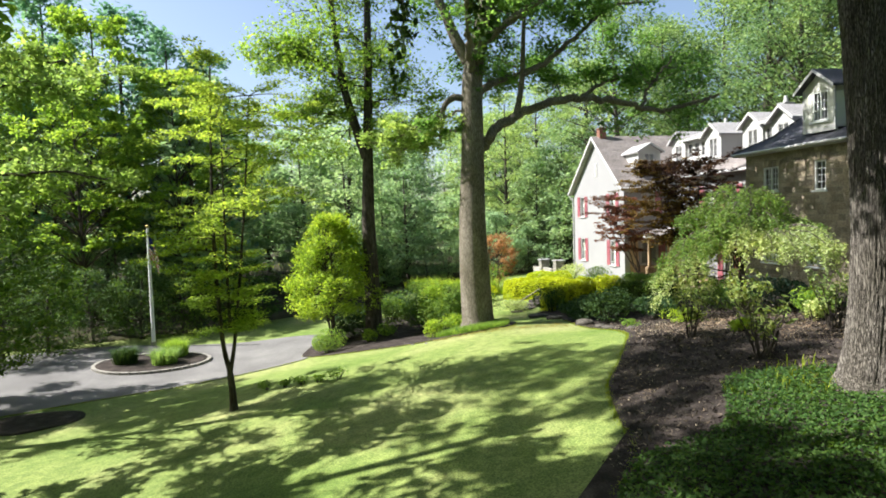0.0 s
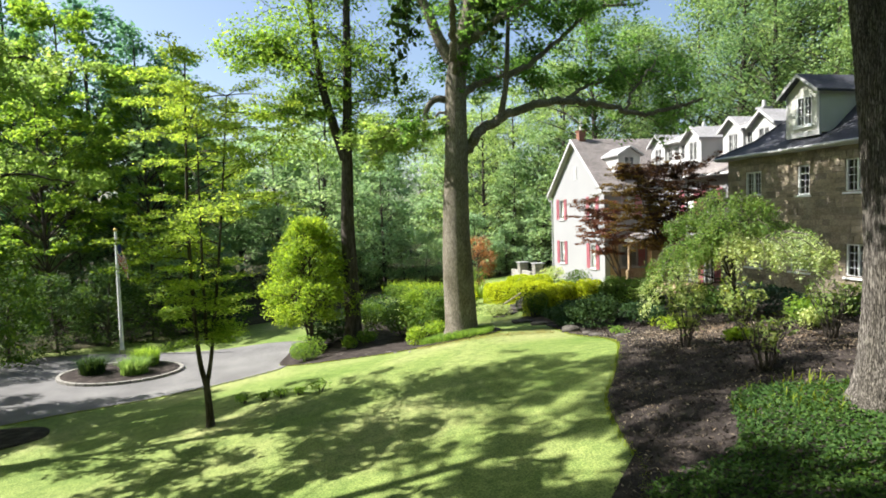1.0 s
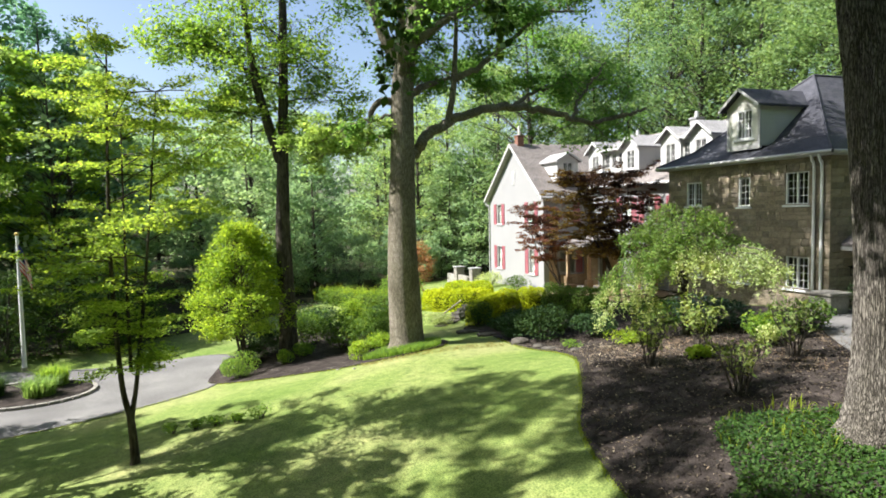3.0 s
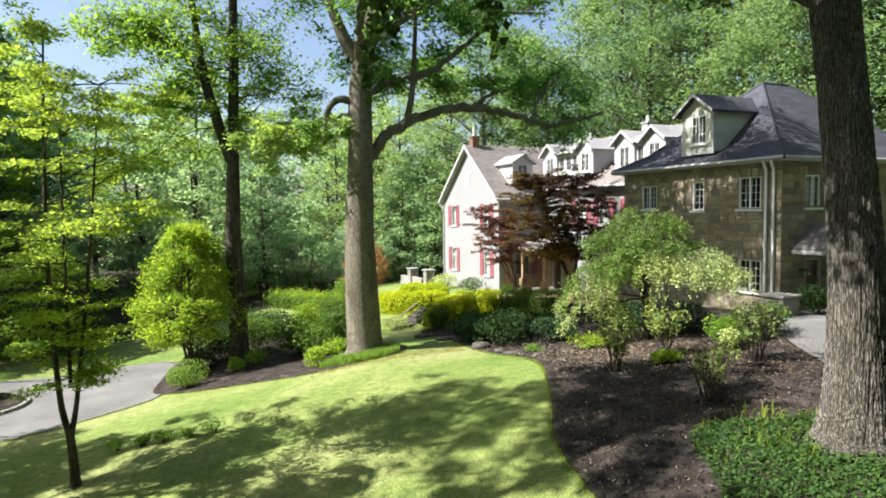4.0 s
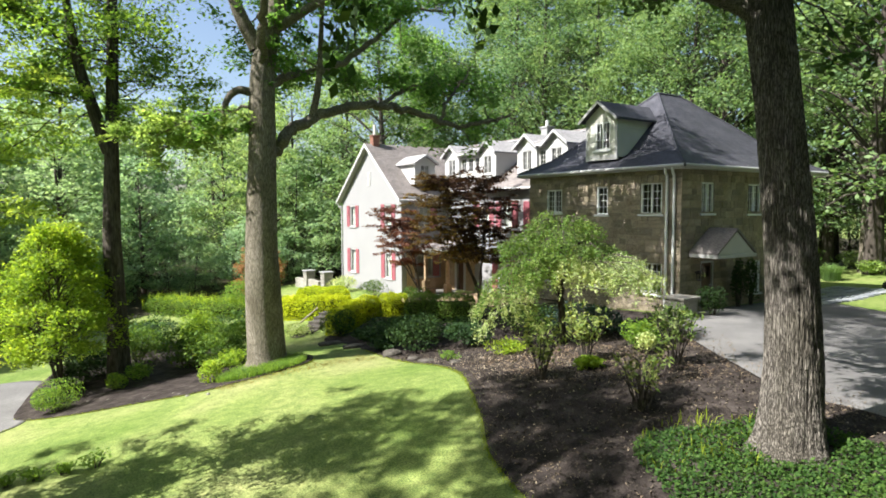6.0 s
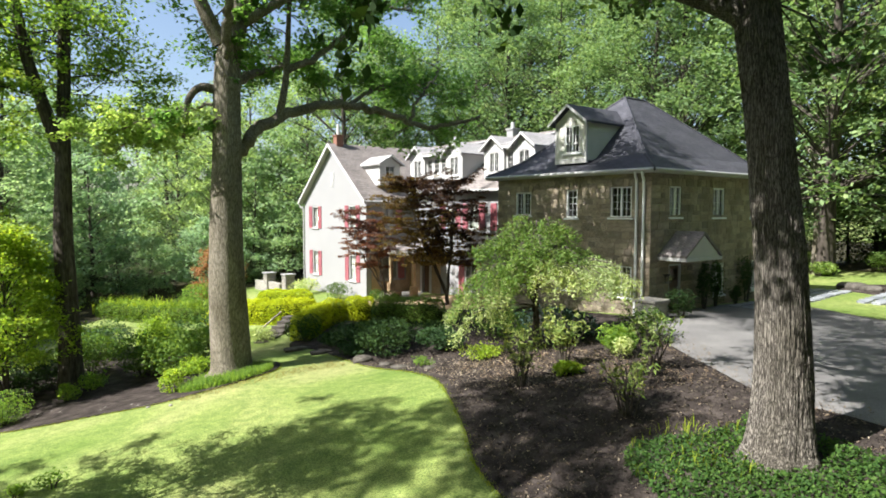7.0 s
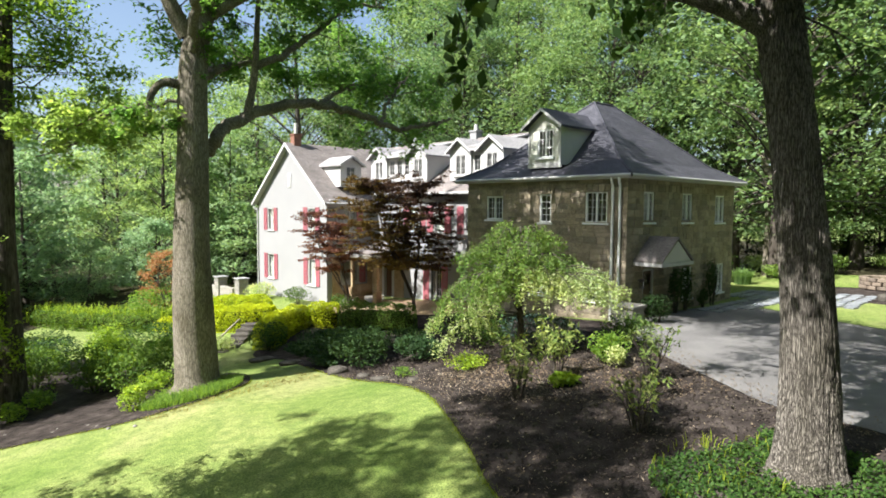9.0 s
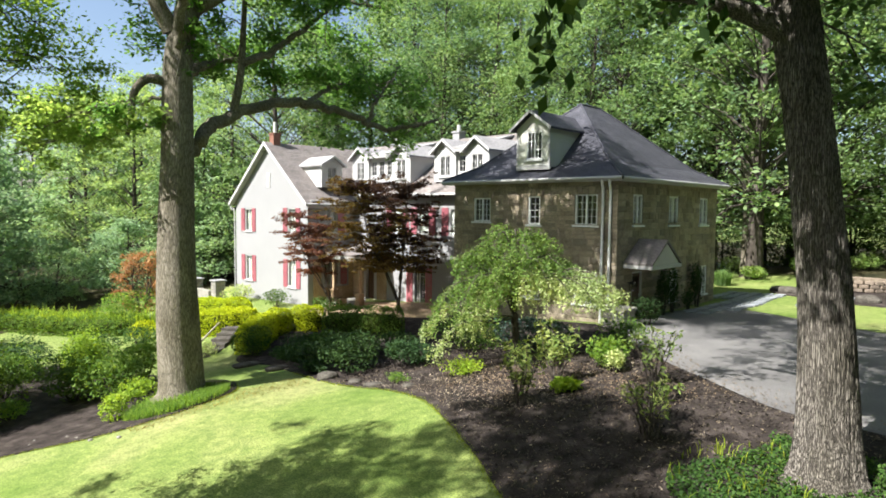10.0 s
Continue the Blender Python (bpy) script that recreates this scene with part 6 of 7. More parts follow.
def hedge(name, label, line, w, h, leaf, size=0.07, dens=520, seed=1, group=""):
    """A clipped hedge along a line: rounded top, dense small leaves over a solid dark filler core."""
    rng = np.random.default_rng(seed)
    p = curve_points(line, 8)
    seg = np.linalg.norm(np.diff(p, axis=0), axis=1)
    total = seg.sum()
    n = int(total * (w + 2 * h) * dens)
    s = rng.uniform(0, total, n)
    cum = np.concatenate([[0], np.cumsum(seg)])
    x, y = np.interp(s, cum, p[:, 0]), np.interp(s, cum, p[:, 1])
    tx, ty = np.interp(s, cum, np.gradient(p[:, 0])), np.interp(s, cum, np.gradient(p[:, 1]))
    q = np.hypot(tx, ty) + 1e-9
    a = rng.uniform(-0.12, math.pi + 0.12, n)
    wob = 1 + 0.04 * np.sin(s * 3.1 + seed) + 0.03 * np.sin(s * 7.3 + a * 2)
    end = np.minimum(1, np.sqrt(np.clip(np.minimum(s, total - s) / (w * 0.5), 0.02, 1)))
    pw = 0.55
    ca, sa = np.cos(a), np.sin(a)
    rr = rng.uniform(0.92, 1.02, n) * wob
    off = np.sign(ca) * np.abs(ca) ** pw * w / 2 * end * rr
    up = np.clip(np.sign(sa) * np.abs(sa) ** pw, 0, 1) * h * (0.55 + 0.45 * end) * rr
    low = rng.random(n) < 0.35
    up[low] *= rng.random(low.sum())
    px, py = x - ty / q * off, y + tx / q * off
    pts = np.stack([px, py, ground(px, py) + up + 0.03], -1)
    mid = p[len(p) // 2]
    ob = thing(name, label, "hedge", group, at=(mid[0], mid[1], gz(*mid[:2])))
    v, f = leaf_arrays(pts, size, rng, 0.7, 0.6)
    tagged(link_mesh("foliage", raw_mesh("foliage", v, f), leaf, ob), kind="stuff")
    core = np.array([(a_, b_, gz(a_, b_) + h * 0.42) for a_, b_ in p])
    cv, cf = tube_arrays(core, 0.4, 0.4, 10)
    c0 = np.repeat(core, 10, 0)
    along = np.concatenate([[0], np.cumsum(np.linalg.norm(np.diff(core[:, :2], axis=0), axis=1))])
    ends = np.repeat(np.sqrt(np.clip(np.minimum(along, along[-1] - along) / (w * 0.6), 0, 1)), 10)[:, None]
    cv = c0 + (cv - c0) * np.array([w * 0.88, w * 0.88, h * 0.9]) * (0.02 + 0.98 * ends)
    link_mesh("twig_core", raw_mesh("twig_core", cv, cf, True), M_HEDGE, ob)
    return ob


def blades(pts, length, rng, lean=0.5, width=0.012):
    """Grass blades: narrow, bent, of three triangles."""
    n = len(pts)
    a = rng.uniform(0, 2 * np.pi, n)
    L = length * rng.uniform(0.6, 1.25, n)
    d = np.stack([np.cos(a), np.sin(a), np.zeros(n)], -1)
    s = np.stack([-np.sin(a), np.cos(a), np.zeros(n)], -1) * width
    l = (lean * rng.uniform(0.3, 1.3, n))[:, None]
    up = np.array([0, 0, 1.0])
    mid = pts + up * (L * 0.6)[:, None] + d * l * (L * 0.3)[:, None]
    tip = pts + up * (L * (1 - 0.35 * l[:, 0]))[:, None] + d * l * L[:, None]
    v = np.stack([pts - s, pts + s, mid - s * 0.8, mid + s * 0.8, tip], 1).reshape(-1, 3)
    o = np.arange(n)[:, None] * 5
    f = np.concatenate([o + [0, 1, 3], o + [0, 3, 2], o + [2, 3, 4]], 1).reshape(-1, 3)
    return v, f


def grass_tuft(name, label, x, y, r, h, leaf, count, seed, lean=0.7, group="", width=0.012, category="ornamental grass"):
    rng = np.random.default_rng(seed)
    b = gz(x, y)
    ob = thing(name, label, category, group, at=(x, y, b))
    a, k = rng.uniform(0, 6.28, count), np.sqrt(rng.random(count)) * r * 0.5
    p = np.stack([x + np.cos(a) * k, y + np.sin(a) * k, np.full(count, b + 0.04)], -1)
    v, f = blades(p, h, rng, lean, width)
    tagged(link_mesh("blades", raw_mesh("blades", v, f), leaf, ob), kind="stuff")
    return ob


def rock(x, y, w, d, h, seed, label="weathered grey garden rock at the bed's edge", m=None, name="rock", group="rocks along the bed"):
    rng = np.random.default_rng(seed)
    bm = bmesh.new()
    bmesh.ops.create_icosphere(bm, subdivisions=3, radius=0.5)
    o = rng.uniform(0, 50, 3)
    for v in bm.verts:
        q = noise.noise(Vector(v.co) * 2.2 + Vector(o)) * 0.22 + noise.noise(Vector(v.co) * 6 + Vector(o)) * 0.06
        c = v.co * (1 + q)
        c = Vector([math.copysign(abs(t) ** 0.8, t) for t in c])
        v.co = Vector((c.x * w, c.y * d, c.z * h))
    bmesh.ops.rotate(bm, verts=bm.verts, matrix=Matrix.Rotation(rng.uniform(0, 6), 3, "Z"))
    ob = part(name, bm, m or M_ROCK, smooth=True)
    ob.location = (x, y, gz(x, y) + h * 0.22)
    return tagged(ob, label, "rock", group)


# rhododendrons in the mulch
def rhododendron(x, y, h, w, seed, stems=9, leaf_tips=1.0, label="leggy rhododendron with pale green leaf rosettes"):
    rng = np.random.default_rng(seed)
    b = gz(x, y)
    ob = thing("rhododendron", label, "shrub", "rhododendrons in the mulch", at=(x, y, b))
    tubes, tips = [], []
    for i in range(stems):
        a = 2 * np.pi * i / stems + rng.uniform(-0.4, 0.4)
        r = w / 2 * rng.uniform(0.5, 1.0)
        top = np.array([x + r * math.cos(a), y + r * math.sin(a), b + h * rng.uniform(0.7, 1.0)])
        p = curve_points([(x + 0.08 * math.cos(a), y + 0.08 * math.sin(a), b - 0.08), (x + r * 0.45 * math.cos(a), y + r * 0.45 * math.sin(a), b + h * 0.4), top], 5)
        p[1:-1] += rng.normal(0, 0.02, (len(p) - 2, 3))
        tubes.append(tube_arrays(p, 0.022, 0.008, 6))
        tips.append(top)
        for _ in range(4):
            q = p[rng.integers(4, len(p))]
            e = q + np.array([rng.normal(0, 0.16), rng.normal(0, 0.16), rng.uniform(0.06, 0.28)])
            tubes.append(tube_arrays(np.array([q, (q + e) / 2 + (0, 0, 0.02), e]), 0.009, 0.004, 4))
            tips.append(e)
    v, f = join_arrays(tubes)
    link_mesh("stem", raw_mesh("stem", v, f, True), M_DARKBARK, ob)
    tips = [t for t in tips if rng.random() < leaf_tips]
    cs = np.concatenate([t + rng.normal(0, 0.065, (12, 3)) for t in tips])
    v, f = leaf_arrays(cs, 0.15, rng, 0.5, 0.32)
    tagged(link_mesh("foliage", raw_mesh("foliage", v, f), L_RHODO, ob), kind="stuff")


rhododendron(3.7, -10.3, 1.55, 1.2, 1, 11)
rhododendron(3.5, -8.4, 1.45, 1.25, 2, 12)
rhododendron(7.45, -10.8, 1.3, 1.35, 3, 9, 0.35, "nearly bare leggy rhododendron in the mulch")
rhododendron(5.95, -7.6, 1.45, 1.2, 4, 10, 0.75)
rhododendron(7.1, -10.3, 1.15, 0.9, 5, 6, 0.45, "nearly bare leggy rhododendron in the mulch")
bush("hosta", "lime-green hosta clump at the foot of a shrub", 4.1, -8.9, 0.8, 0.42, L_LIME, 0.16, 260, 6, category="plant", stems=3, wide=0.6)
bush("hydrangea", "green hydrangea with pale faded flower heads", 4.0, -6.6, 1.1, 1.05, L_MAPLE, 0.1, 1300, 7)
bush("hydrangea", "hydrangea covered in pale cream flower heads", 4.5, -7.0, 0.75, 0.75, L_WEEP, 0.08, 600, 8)
bush("low_shrub", "small yellow-green plant at the bed's edge", -0.2, -8.3, 1.3, 0.55, L_LIME, 0.1, 700, 9)
bush("low_shrub", "small green plant between the rocks", -2.0, -9.5, 0.7, 0.35, L_MAPLE, 0.08, 350, 10)
bush("spreading_yew", "low blue-green spruce under the weeping tree", 0.2, -5.0, 3.6, 1.25, L_SPRUCE, 0.11, 2600, 11, 2.4)
bush("spreading_yew", "dark spreading shrub under the weeping tree", -2.6, -5.2, 3.2, 1.3, L_BOX, 0.11, 2600, 12, 2.4)
bush("spreading_yew", "dark low shrub against the stone wall", 3.0, -4.0, 1.9, 1.0, L_BOX, 0.1, 1500, 13, 1.6)

# rounded conifer and the dark planting on the bank
bush("mugo_pine", "dark rounded dwarf pine above the lawn's edge", -5.3, -8.9, 2.3, 1.55, L_FERN, 0.1, 3600, 21, shaggy=0.2)
bush("dark_perennial", "dark green perennials on the bank", -7.8, -8.9, 2.6, 0.85, L_FERN, 0.12, 1700, 22, 1.6)
bush("dark_perennial", "dark green perennials on the bank", -7.4, -7.4, 3.0, 1.0, L_FERN, 0.12, 2000, 23, 2.0)
bush("dark_perennial", "dark green perennials on the bank", -3.4, -7.6, 2.4, 1.0, L_FERN, 0.12, 1700, 24, 1.8)
bush("dark_perennial", "dark green perennials on the bank", -9.6, -7.2, 2.2, 0.8, L_BOX, 0.12, 1300, 25, 1.6)
bush("dark_perennial", "dark green perennials on the bank", -9.6, -8.9, 2.2, 0.7, L_FERN, 0.11, 1400, 27, 1.3)
bush("dark_perennial", "dark green perennials on the bank", -10.7, -7.6, 2.2, 0.8, L_FERN, 0.11, 1400, 28, 1.5)
bush("dark_perennial", "dark green perennials on the bank", -5.8, -6.3, 2.6, 0.9, L_FERN, 0.11, 1600, 29, 1.8)
bush("low_shrub", "low plants at the lawn's edge", -6.6, -9.7, 1.8, 0.5, L_FERN, 0.1, 900, 26, 0.9)

# hedges by the white house
G = "clipped hedges before the white house"
hedge("golden_hedge", "clipped golden-yellow privet hedge", [(-12.6, -9.0), (-13.6, -8.5), (-14.6, -7.6), (-15.4, -6.4), (-15.6, -5.2)], 1.5, 1.3, L_YELLOW, 0.09, 620, 31, G)
hedge("golden_hedge", "clipped golden-yellow privet hedge", [(-15.6, -5.2), (-14.4, -4.9), (-13.2, -4.9)], 1.1, 1.25, L_YELLOW, 0.09, 620, 32, G)
hedge("golden_hedge", "clipped golden-yellow privet hedge beside the steps", [(-22.5, -9.0), (-20.5, -8.4), (-18.6, -7.3), (-17.6, -6.0)], 1.3, 1.35, L_YELLOW, 0.095, 640, 33, G)
hedge("golden_hedge", "clipped golden-yellow privet hedge farther back", [(-25, -6.6), (-22.5, -6.0), (-20.2, -5.0)], 1.3, 1.3, L_YELLOW, 0.095, 640, 34, G)
hedge("boxwood_hedge", "clipped dark green hedge", [(-12.9, -4.9), (-11, -4.7), (-9.3, -4.6), (-7.4, -4.5)], 1.2, 1.3, L_SHRUB, 0.075, 520, 35, G)
bush("clipped_ball", "clipped dark green ball at the hedge's end", -12.2, -9.2, 1.7, 1.4, L_BOX, 0.075, 3200, 36, lobes=4, shaggy=0.14)
bush("low_shrub", "pale green shrub by the white wall", -26.8, -2.4, 2.2, 1.3, L_WEEP, 0.12, 1300, 37)
bush("low_shrub", "green shrub by the white wall", -22.2, -2.2, 1.9, 1.25, L_BOX, 0.11, 1300, 38)
bush("low_shrub", "green shrub beside the porch", -17.6, -1.3, 2.0, 0.9, L_BOX, 0.11, 1300, 39)

# plants about the old oak
rng_g = np.random.default_rng(90)


def strip(name, label, category, inside, box4, n, seed, leaf, size=None, blade=None, lift=0.02, tall=0.12, **kw):
    """Low plants over a stretch of ground: leaves of a size, or blades of a length."""
    rng = np.random.default_rng(seed)
    x, y = rng.uniform(box4[0], box4[1], n), rng.uniform(box4[2], box4[3], n)
    k = inside(x, y)
    x, y = x[k], y[k]
    z = ground(x, y) + lift
    if size:
        v, f = leaf_arrays(np.stack([x, y, z + rng.uniform(0.2, 1, len(x)) * tall], -1), size, rng, kw.get("up", 1.0), kw.get("wide", 0.5))
    else:
        v, f = blades(np.stack([x, y, z], -1), blade, rng, kw.get("lean", 0.6), kw.get("width", 0.01))
    return tagged(link_mesh(name, raw_mesh(name, v, f), leaf), label, category, kind="stuff")


strip("oak_grass_ring", "longer soft grass round the oak's foot", "grass", lambda x, y: (((x + 7.3) / 1.45) ** 2 + ((y + 14.6) / 1.7) ** 2 < 1) & (((x + 7.9) ** 2 + (y + 14.2) ** 2) > 0.4), (-9, -5.6, -16.6, -12.6), 9000, 3, L_MAPLE, blade=0.3)
bush("golden_spirea", "small bright yellow-green shrub on the mulch", -8.1, -16.35, 1.0, 0.95, L_LIME, 0.1, 900, 41)
bush("low_shrub", "loose yellow-green shrub beside the oak", -9.6, -14.9, 1.5, 0.9, L_LIME, 0.11, 1100, 42)

# left border
for i, (x, y, w, h, leaf, txt) in enumerate((
        (-11.4, -15.2, 2.3, 1.8, L_SHRUB, "rounded green shrub in the border"), (-13.2, -16.2, 2.4, 1.9, L_SHRUB, "dark rounded shrub in the border"), (-12.4, -13.9, 2.0, 1.9, L_MAPLE, "bright green shrub in the border"),
        (-14.9, -15.4, 1.6, 2.6, L_LIME, "upright yellow-green shrub in the border"), (-16.5, -17.8, 2.6, 2.0, L_SHRUB, "dark rounded shrub in the border"), (-15.2, -19.9, 2.2, 1.5, L_FERN, "low dark shrub under the trees"),
        (-17.0, -14.4, 2.6, 1.6, L_SHRUB, "dark rounded shrub in the border"), (-12.9, -18.2, 1.2, 0.8, L_MAPLE, "small green plant at the tree's foot"), (-12.0, -19.2, 0.9, 0.8, L_MAPLE, "small green plant at the tree's foot"),
        (-14.5, -20.8, 1.4, 1.0, L_FERN, "low dark shrub under the trees"), (-18.8, -20.4, 3.0, 1.6, L_FERN, "dark shrubs behind the border"), (-19.5, -17.0, 3.0, 1.8, L_FERN, "dark shrubs behind the border"))):
    bush("border_shrub", txt, x, y, w, h, leaf, 0.12, int(700 * w * h), 50 + i, group="shrubs of the border")
bush("clipped_ball", "clipped round green bush at the border's end", -10.9, -21.3, 1.75, 1.3, L_MAPLE, 0.07, 3600, 70, lobes=5, shaggy=0.15)
hedge("long_hedge", "long soft hedge topped by pale daylily leaves", [(-36, -14.5), (-31, -12.5), (-27, -10.8), (-24.5, -9.6)], 2.2, 1.0, L_SHRUB, 0.11, 300, 71)
strip("daylilies", "pale green daylily leaves along the long hedge", "plants", lambda x, y: np.abs(y - (-14.3 + (x + 36) * 0.43)) < 0.9, (-36, -24.5, -16, -8), 5200, 72, L_LIME, blade=1.35, width=0.03, lean=0.5)
bush("rounded_shrub", "pale green rounded shrub", -27.0, -9.6, 3.4, 2.4, L_MAPLE, 0.13, 2800, 72)
bush("rounded_shrub", "yellow-green rounded shrub on the upper lawn", -22.0, -10.4, 1.6, 1.2, L_YELLOW, 0.12, 900, 73)
bush("rounded_shrub", "green rounded shrub on the upper lawn", -19.8, -11.4, 2.0, 1.4, L_BOX, 0.12, 1200, 74)
bush("rounded_shrub", "green rounded shrub on the upper lawn", -20.6, -13.0, 2.2, 1.0, L_FERN, 0.12, 1200, 75)
bush("rounded_shrub", "pale grassy shrub beside the steps", -15.3, -10.5, 2.2, 0.75, L_WEEP, 0.1, 1500, 76)

# rocks, steps and the flat stones
for i, (x, y, w, d, h) in enumerate(((-5.3, -10.0, 0.7, 0.45, 0.34), (-3.7, -9.95, 0.42, 0.35, 0.2), (-2.6, -10.0, 0.6, 0.36, 0.18), (-8.4, -10.2, 0.9, 0.4, 0.2), (-10.6, -10.4, 1.0, 0.5, 0.22), (-1.1, -9.8, 0.38, 0.28, 0.16))):
    rock(x, y, w, d, h, 200 + i)
for i in range(9):
    x = -11.6 + i * 0.7 + rng_g.normal(0, 0.3)
    rock(x, -21.0 + (x + 11.6) * 0.62 + rng_g.normal(0.6, 0.35), 0.12, 0.1, 0.07, 230 + i, "small pale stone on the mulch edge", M_KERB, "pebble", "small stones along the border")


def garden_steps():
    ob = thing("garden_steps", "shallow stone steps with timber edges climbing between the hedges", "steps", at=(-16.3, -9.0, gz(-16.3, -9.0)))
    for i in range(6):
        k = i / 5
        x, y = -15.0 - 2.6 * k, -10.1 + 2.6 * k
        m = Matrix.Translation((x, y, gz(-15.0, -10.1) + 0.02 + 0.13 * i)) @ Matrix.Rotation(radians(45), 4, "Z")
        part("tread", box(bmesh.new(), (-0.42, -0.3, -0.15), (0.42, 0.35, 0.0), 0.02, m), M_ROCK, ob)
        part("riser", box(bmesh.new(), (-0.47, -0.4, -0.2), (0.47, -0.304, 0.012), 0.012, m), M_ROCK, ob)
    a, b = (-15.9, -10.4), (-18.3, -7.9)
    pipe("handrail", [(a[0], a[1], gz(*a) + 0.25), (b[0], b[1], gz(*b) + 0.75)], 0.045, M_TEAK, ob)
    return ob


garden_steps()


def terrace():
    ob = thing("terrace", "stone terrace with two steps before the porch", "terrace", at=(-17, 0.6, FLOOR))
    part("landing", box(bmesh.new(), (-20.1, -0.2, FLOOR - 0.9), (-13.0, 2.5, FLOOR - 0.02), 0.02), M_KERB, ob)
    for i in range(3):
        part("step", box(bmesh.new(), (-17.2, -0.2 - 0.4 * (i + 1), FLOOR - 0.95), (-13.9, -0.2 - 0.4 * i, FLOOR - 0.02 - 0.16 * (i + 1)), 0.02), M_TANSTONE if i else M_KERB, ob)
    for x in (-17.5, -13.6):
        part("pedestal", box(bmesh.new(), (x - 0.25, -0.75, FLOOR - 0.9), (x + 0.25, -0.25, FLOOR + 0.45), 0.02), M_TANSTONE, ob)


terrace()


def stone_pier(x, y, h, w=0.75):
    b = gz(x, y)
    ob = thing("stone_pier", "pale square stone pier with a flat cap", "pier", "piers of the garden wall", at=(x, y, b))
    n = 5
    for i in range(n):
        part("block", box(bmesh.new(), (x - w / 2, y - w / 2, b - 0.1 + i * h / n), (x + w / 2, y + w / 2, b - 0.1 + (i + 1) * h / n - 0.012), 0.02), M_KERB, ob)
    part("cap", box(bmesh.new(), (x - w / 2 - 0.08, y - w / 2 - 0.08, b - 0.1 + h), (x + w / 2 + 0.08, y + w / 2 + 0.08, b + h), 0.02), M_STUCCO, ob)


stone_pier(-29.6, -2.6, 1.45)
stone_pier(-32.6, -2.9, 1.5)
bm = bmesh.new()
for x in (-34.1, -31.1):
    box(bm, (x - 1.1, -3.15, gz(x, -3) - 0.2), (x + 1.1, -2.8, gz(x, -3) + 0.75), 0.02)
tagged(part("garden_wall", bm, M_KERB), "low pale stone wall between the piers", "wall", kind="structure")

patch("porch_paving", [(-18.4, -3.3), (-14.2, -2.7), (-11, -1.6), (-8.75, -0.9), (-8.7, 2.4), (-13.2, 2.4), (-18.4, 0.5)], M_TANSTONE, "tan stone paving before the porch", "paving", 0.06, rings=4)
# block planter at the house corner, shrubs along the side wall
bm = bmesh.new()
box(bm, (0.75, -1.15, -0.5), (1.65, -0.25, 0.72), 0.03)
box(bm, (0.68, -1.22, 0.724), (1.72, -0.18, 0.84), 0.02)
tagged(part("stone_planter", bm, M_KERB), "square grey stone planter at the house corner", "planter")
for i, (x, y, w, h) in enumerate(((1.9, 0.3, 1.2, 1.2), (1.15, 3.3, 0.7, 2.1), (1.05, 4.4, 0.7, 2.3), (1.0, 7.3, 0.8, 2.2), (1.05, 6.2, 0.6, 1.0))):
    bush("wall_shrub", "dark shrub trained against the stone wall", x, y, w, h, L_FERN, 0.1, int(800 * w * h), 80 + i, group="shrubs along the side wall")

# groundcover under the near tree
def cover_area(x, y):
    edge = 9.0 + 0.55 * np.sin(y * 1.7) + np.clip(-(y + 12.6), 0, 10) * 0.85
    return (x > edge) & (y < -9.6 - 0.15 * (x - 9)) & (y > -21) & (x < 22) & ((x - 10.71) ** 2 + (y + 10.95) ** 2 > 0.4)


strip("groundcover", "dense low green groundcover leaves round the near tree", "groundcover", cover_area, (8, 22, -21, -8.5), 165000, 5, L_COVER, size=0.072, tall=0.17, up=0.9, wide=0.6)
strip("long_grass", "tufts of long grass at the near tree's foot", "grass", lambda x, y: ((x - 9.5) / 1.2) ** 2 + ((y + 11.6) / 1.3) ** 2 < 1, (8.2, 11, -13, -10), 260, 6, L_GRASS, blade=0.3, width=0.012)
# fallen leaves and chips on the mulch
def in_outline(outline, x, y, centre, shrink=0.0):
    """Whether points lie within a smooth closed outline drawn round its centre."""
    e = closed_curve(outline, 8) - np.array(centre)
    a = np.arctan2(e[:, 1], e[:, 0])
    o = np.argsort(a)
    r = np.interp(np.arctan2(y - centre[1], x - centre[0]), a[o], np.hypot(e[o, 0], e[o, 1]), period=2 * np.pi)
    return np.hypot(x - centre[0], y - centre[1]) < r - shrink


def on_mulch(x, y):
    return in_outline(BED, x, y, (1.5, -8.2), 0.25) & ~cover_area(x, y)


strip("mulch_chips", "dark brown bark chips over the planting bed", "mulch", on_mulch, (-5, 13, -16, -4), 32000, 17,
      leaf_material("bark_chip", (0.010, 0.008, 0.007), (0.034, 0.028, 0.024), (0.11, 0.09, 0.078), 0.0), size=0.085, tall=0.03, lift=0.045, up=1.2, wide=0.4)
strip("leaf_litter", "scattered pale dry leaves on the mulch", "leaf litter", on_mulch, (-3, 13, -16, -4), 3000, 7,
      leaf_material("dry_leaf", (0.12, 0.085, 0.06), (0.24, 0.185, 0.14), (0.45, 0.38, 0.30), 0.1), size=0.06, tall=0.02, lift=0.06, up=2.5)
strip("leaf_litter", "drift of tan dry leaves under the weeping tree", "leaf litter", lambda x, y: (((x - 3.2) / 4.2) ** 2 + ((y + 8.3) / 1.9) ** 2 < 1) & on_mulch(x, y), (-1.5, 8, -11, -6), 5200, 8,
      leaf_material("tan_leaf", (0.10, 0.06, 0.04), (0.19, 0.13, 0.09), (0.28, 0.21, 0.15), 0.1), size=0.07, tall=0.02, lift=0.055, up=2.5)

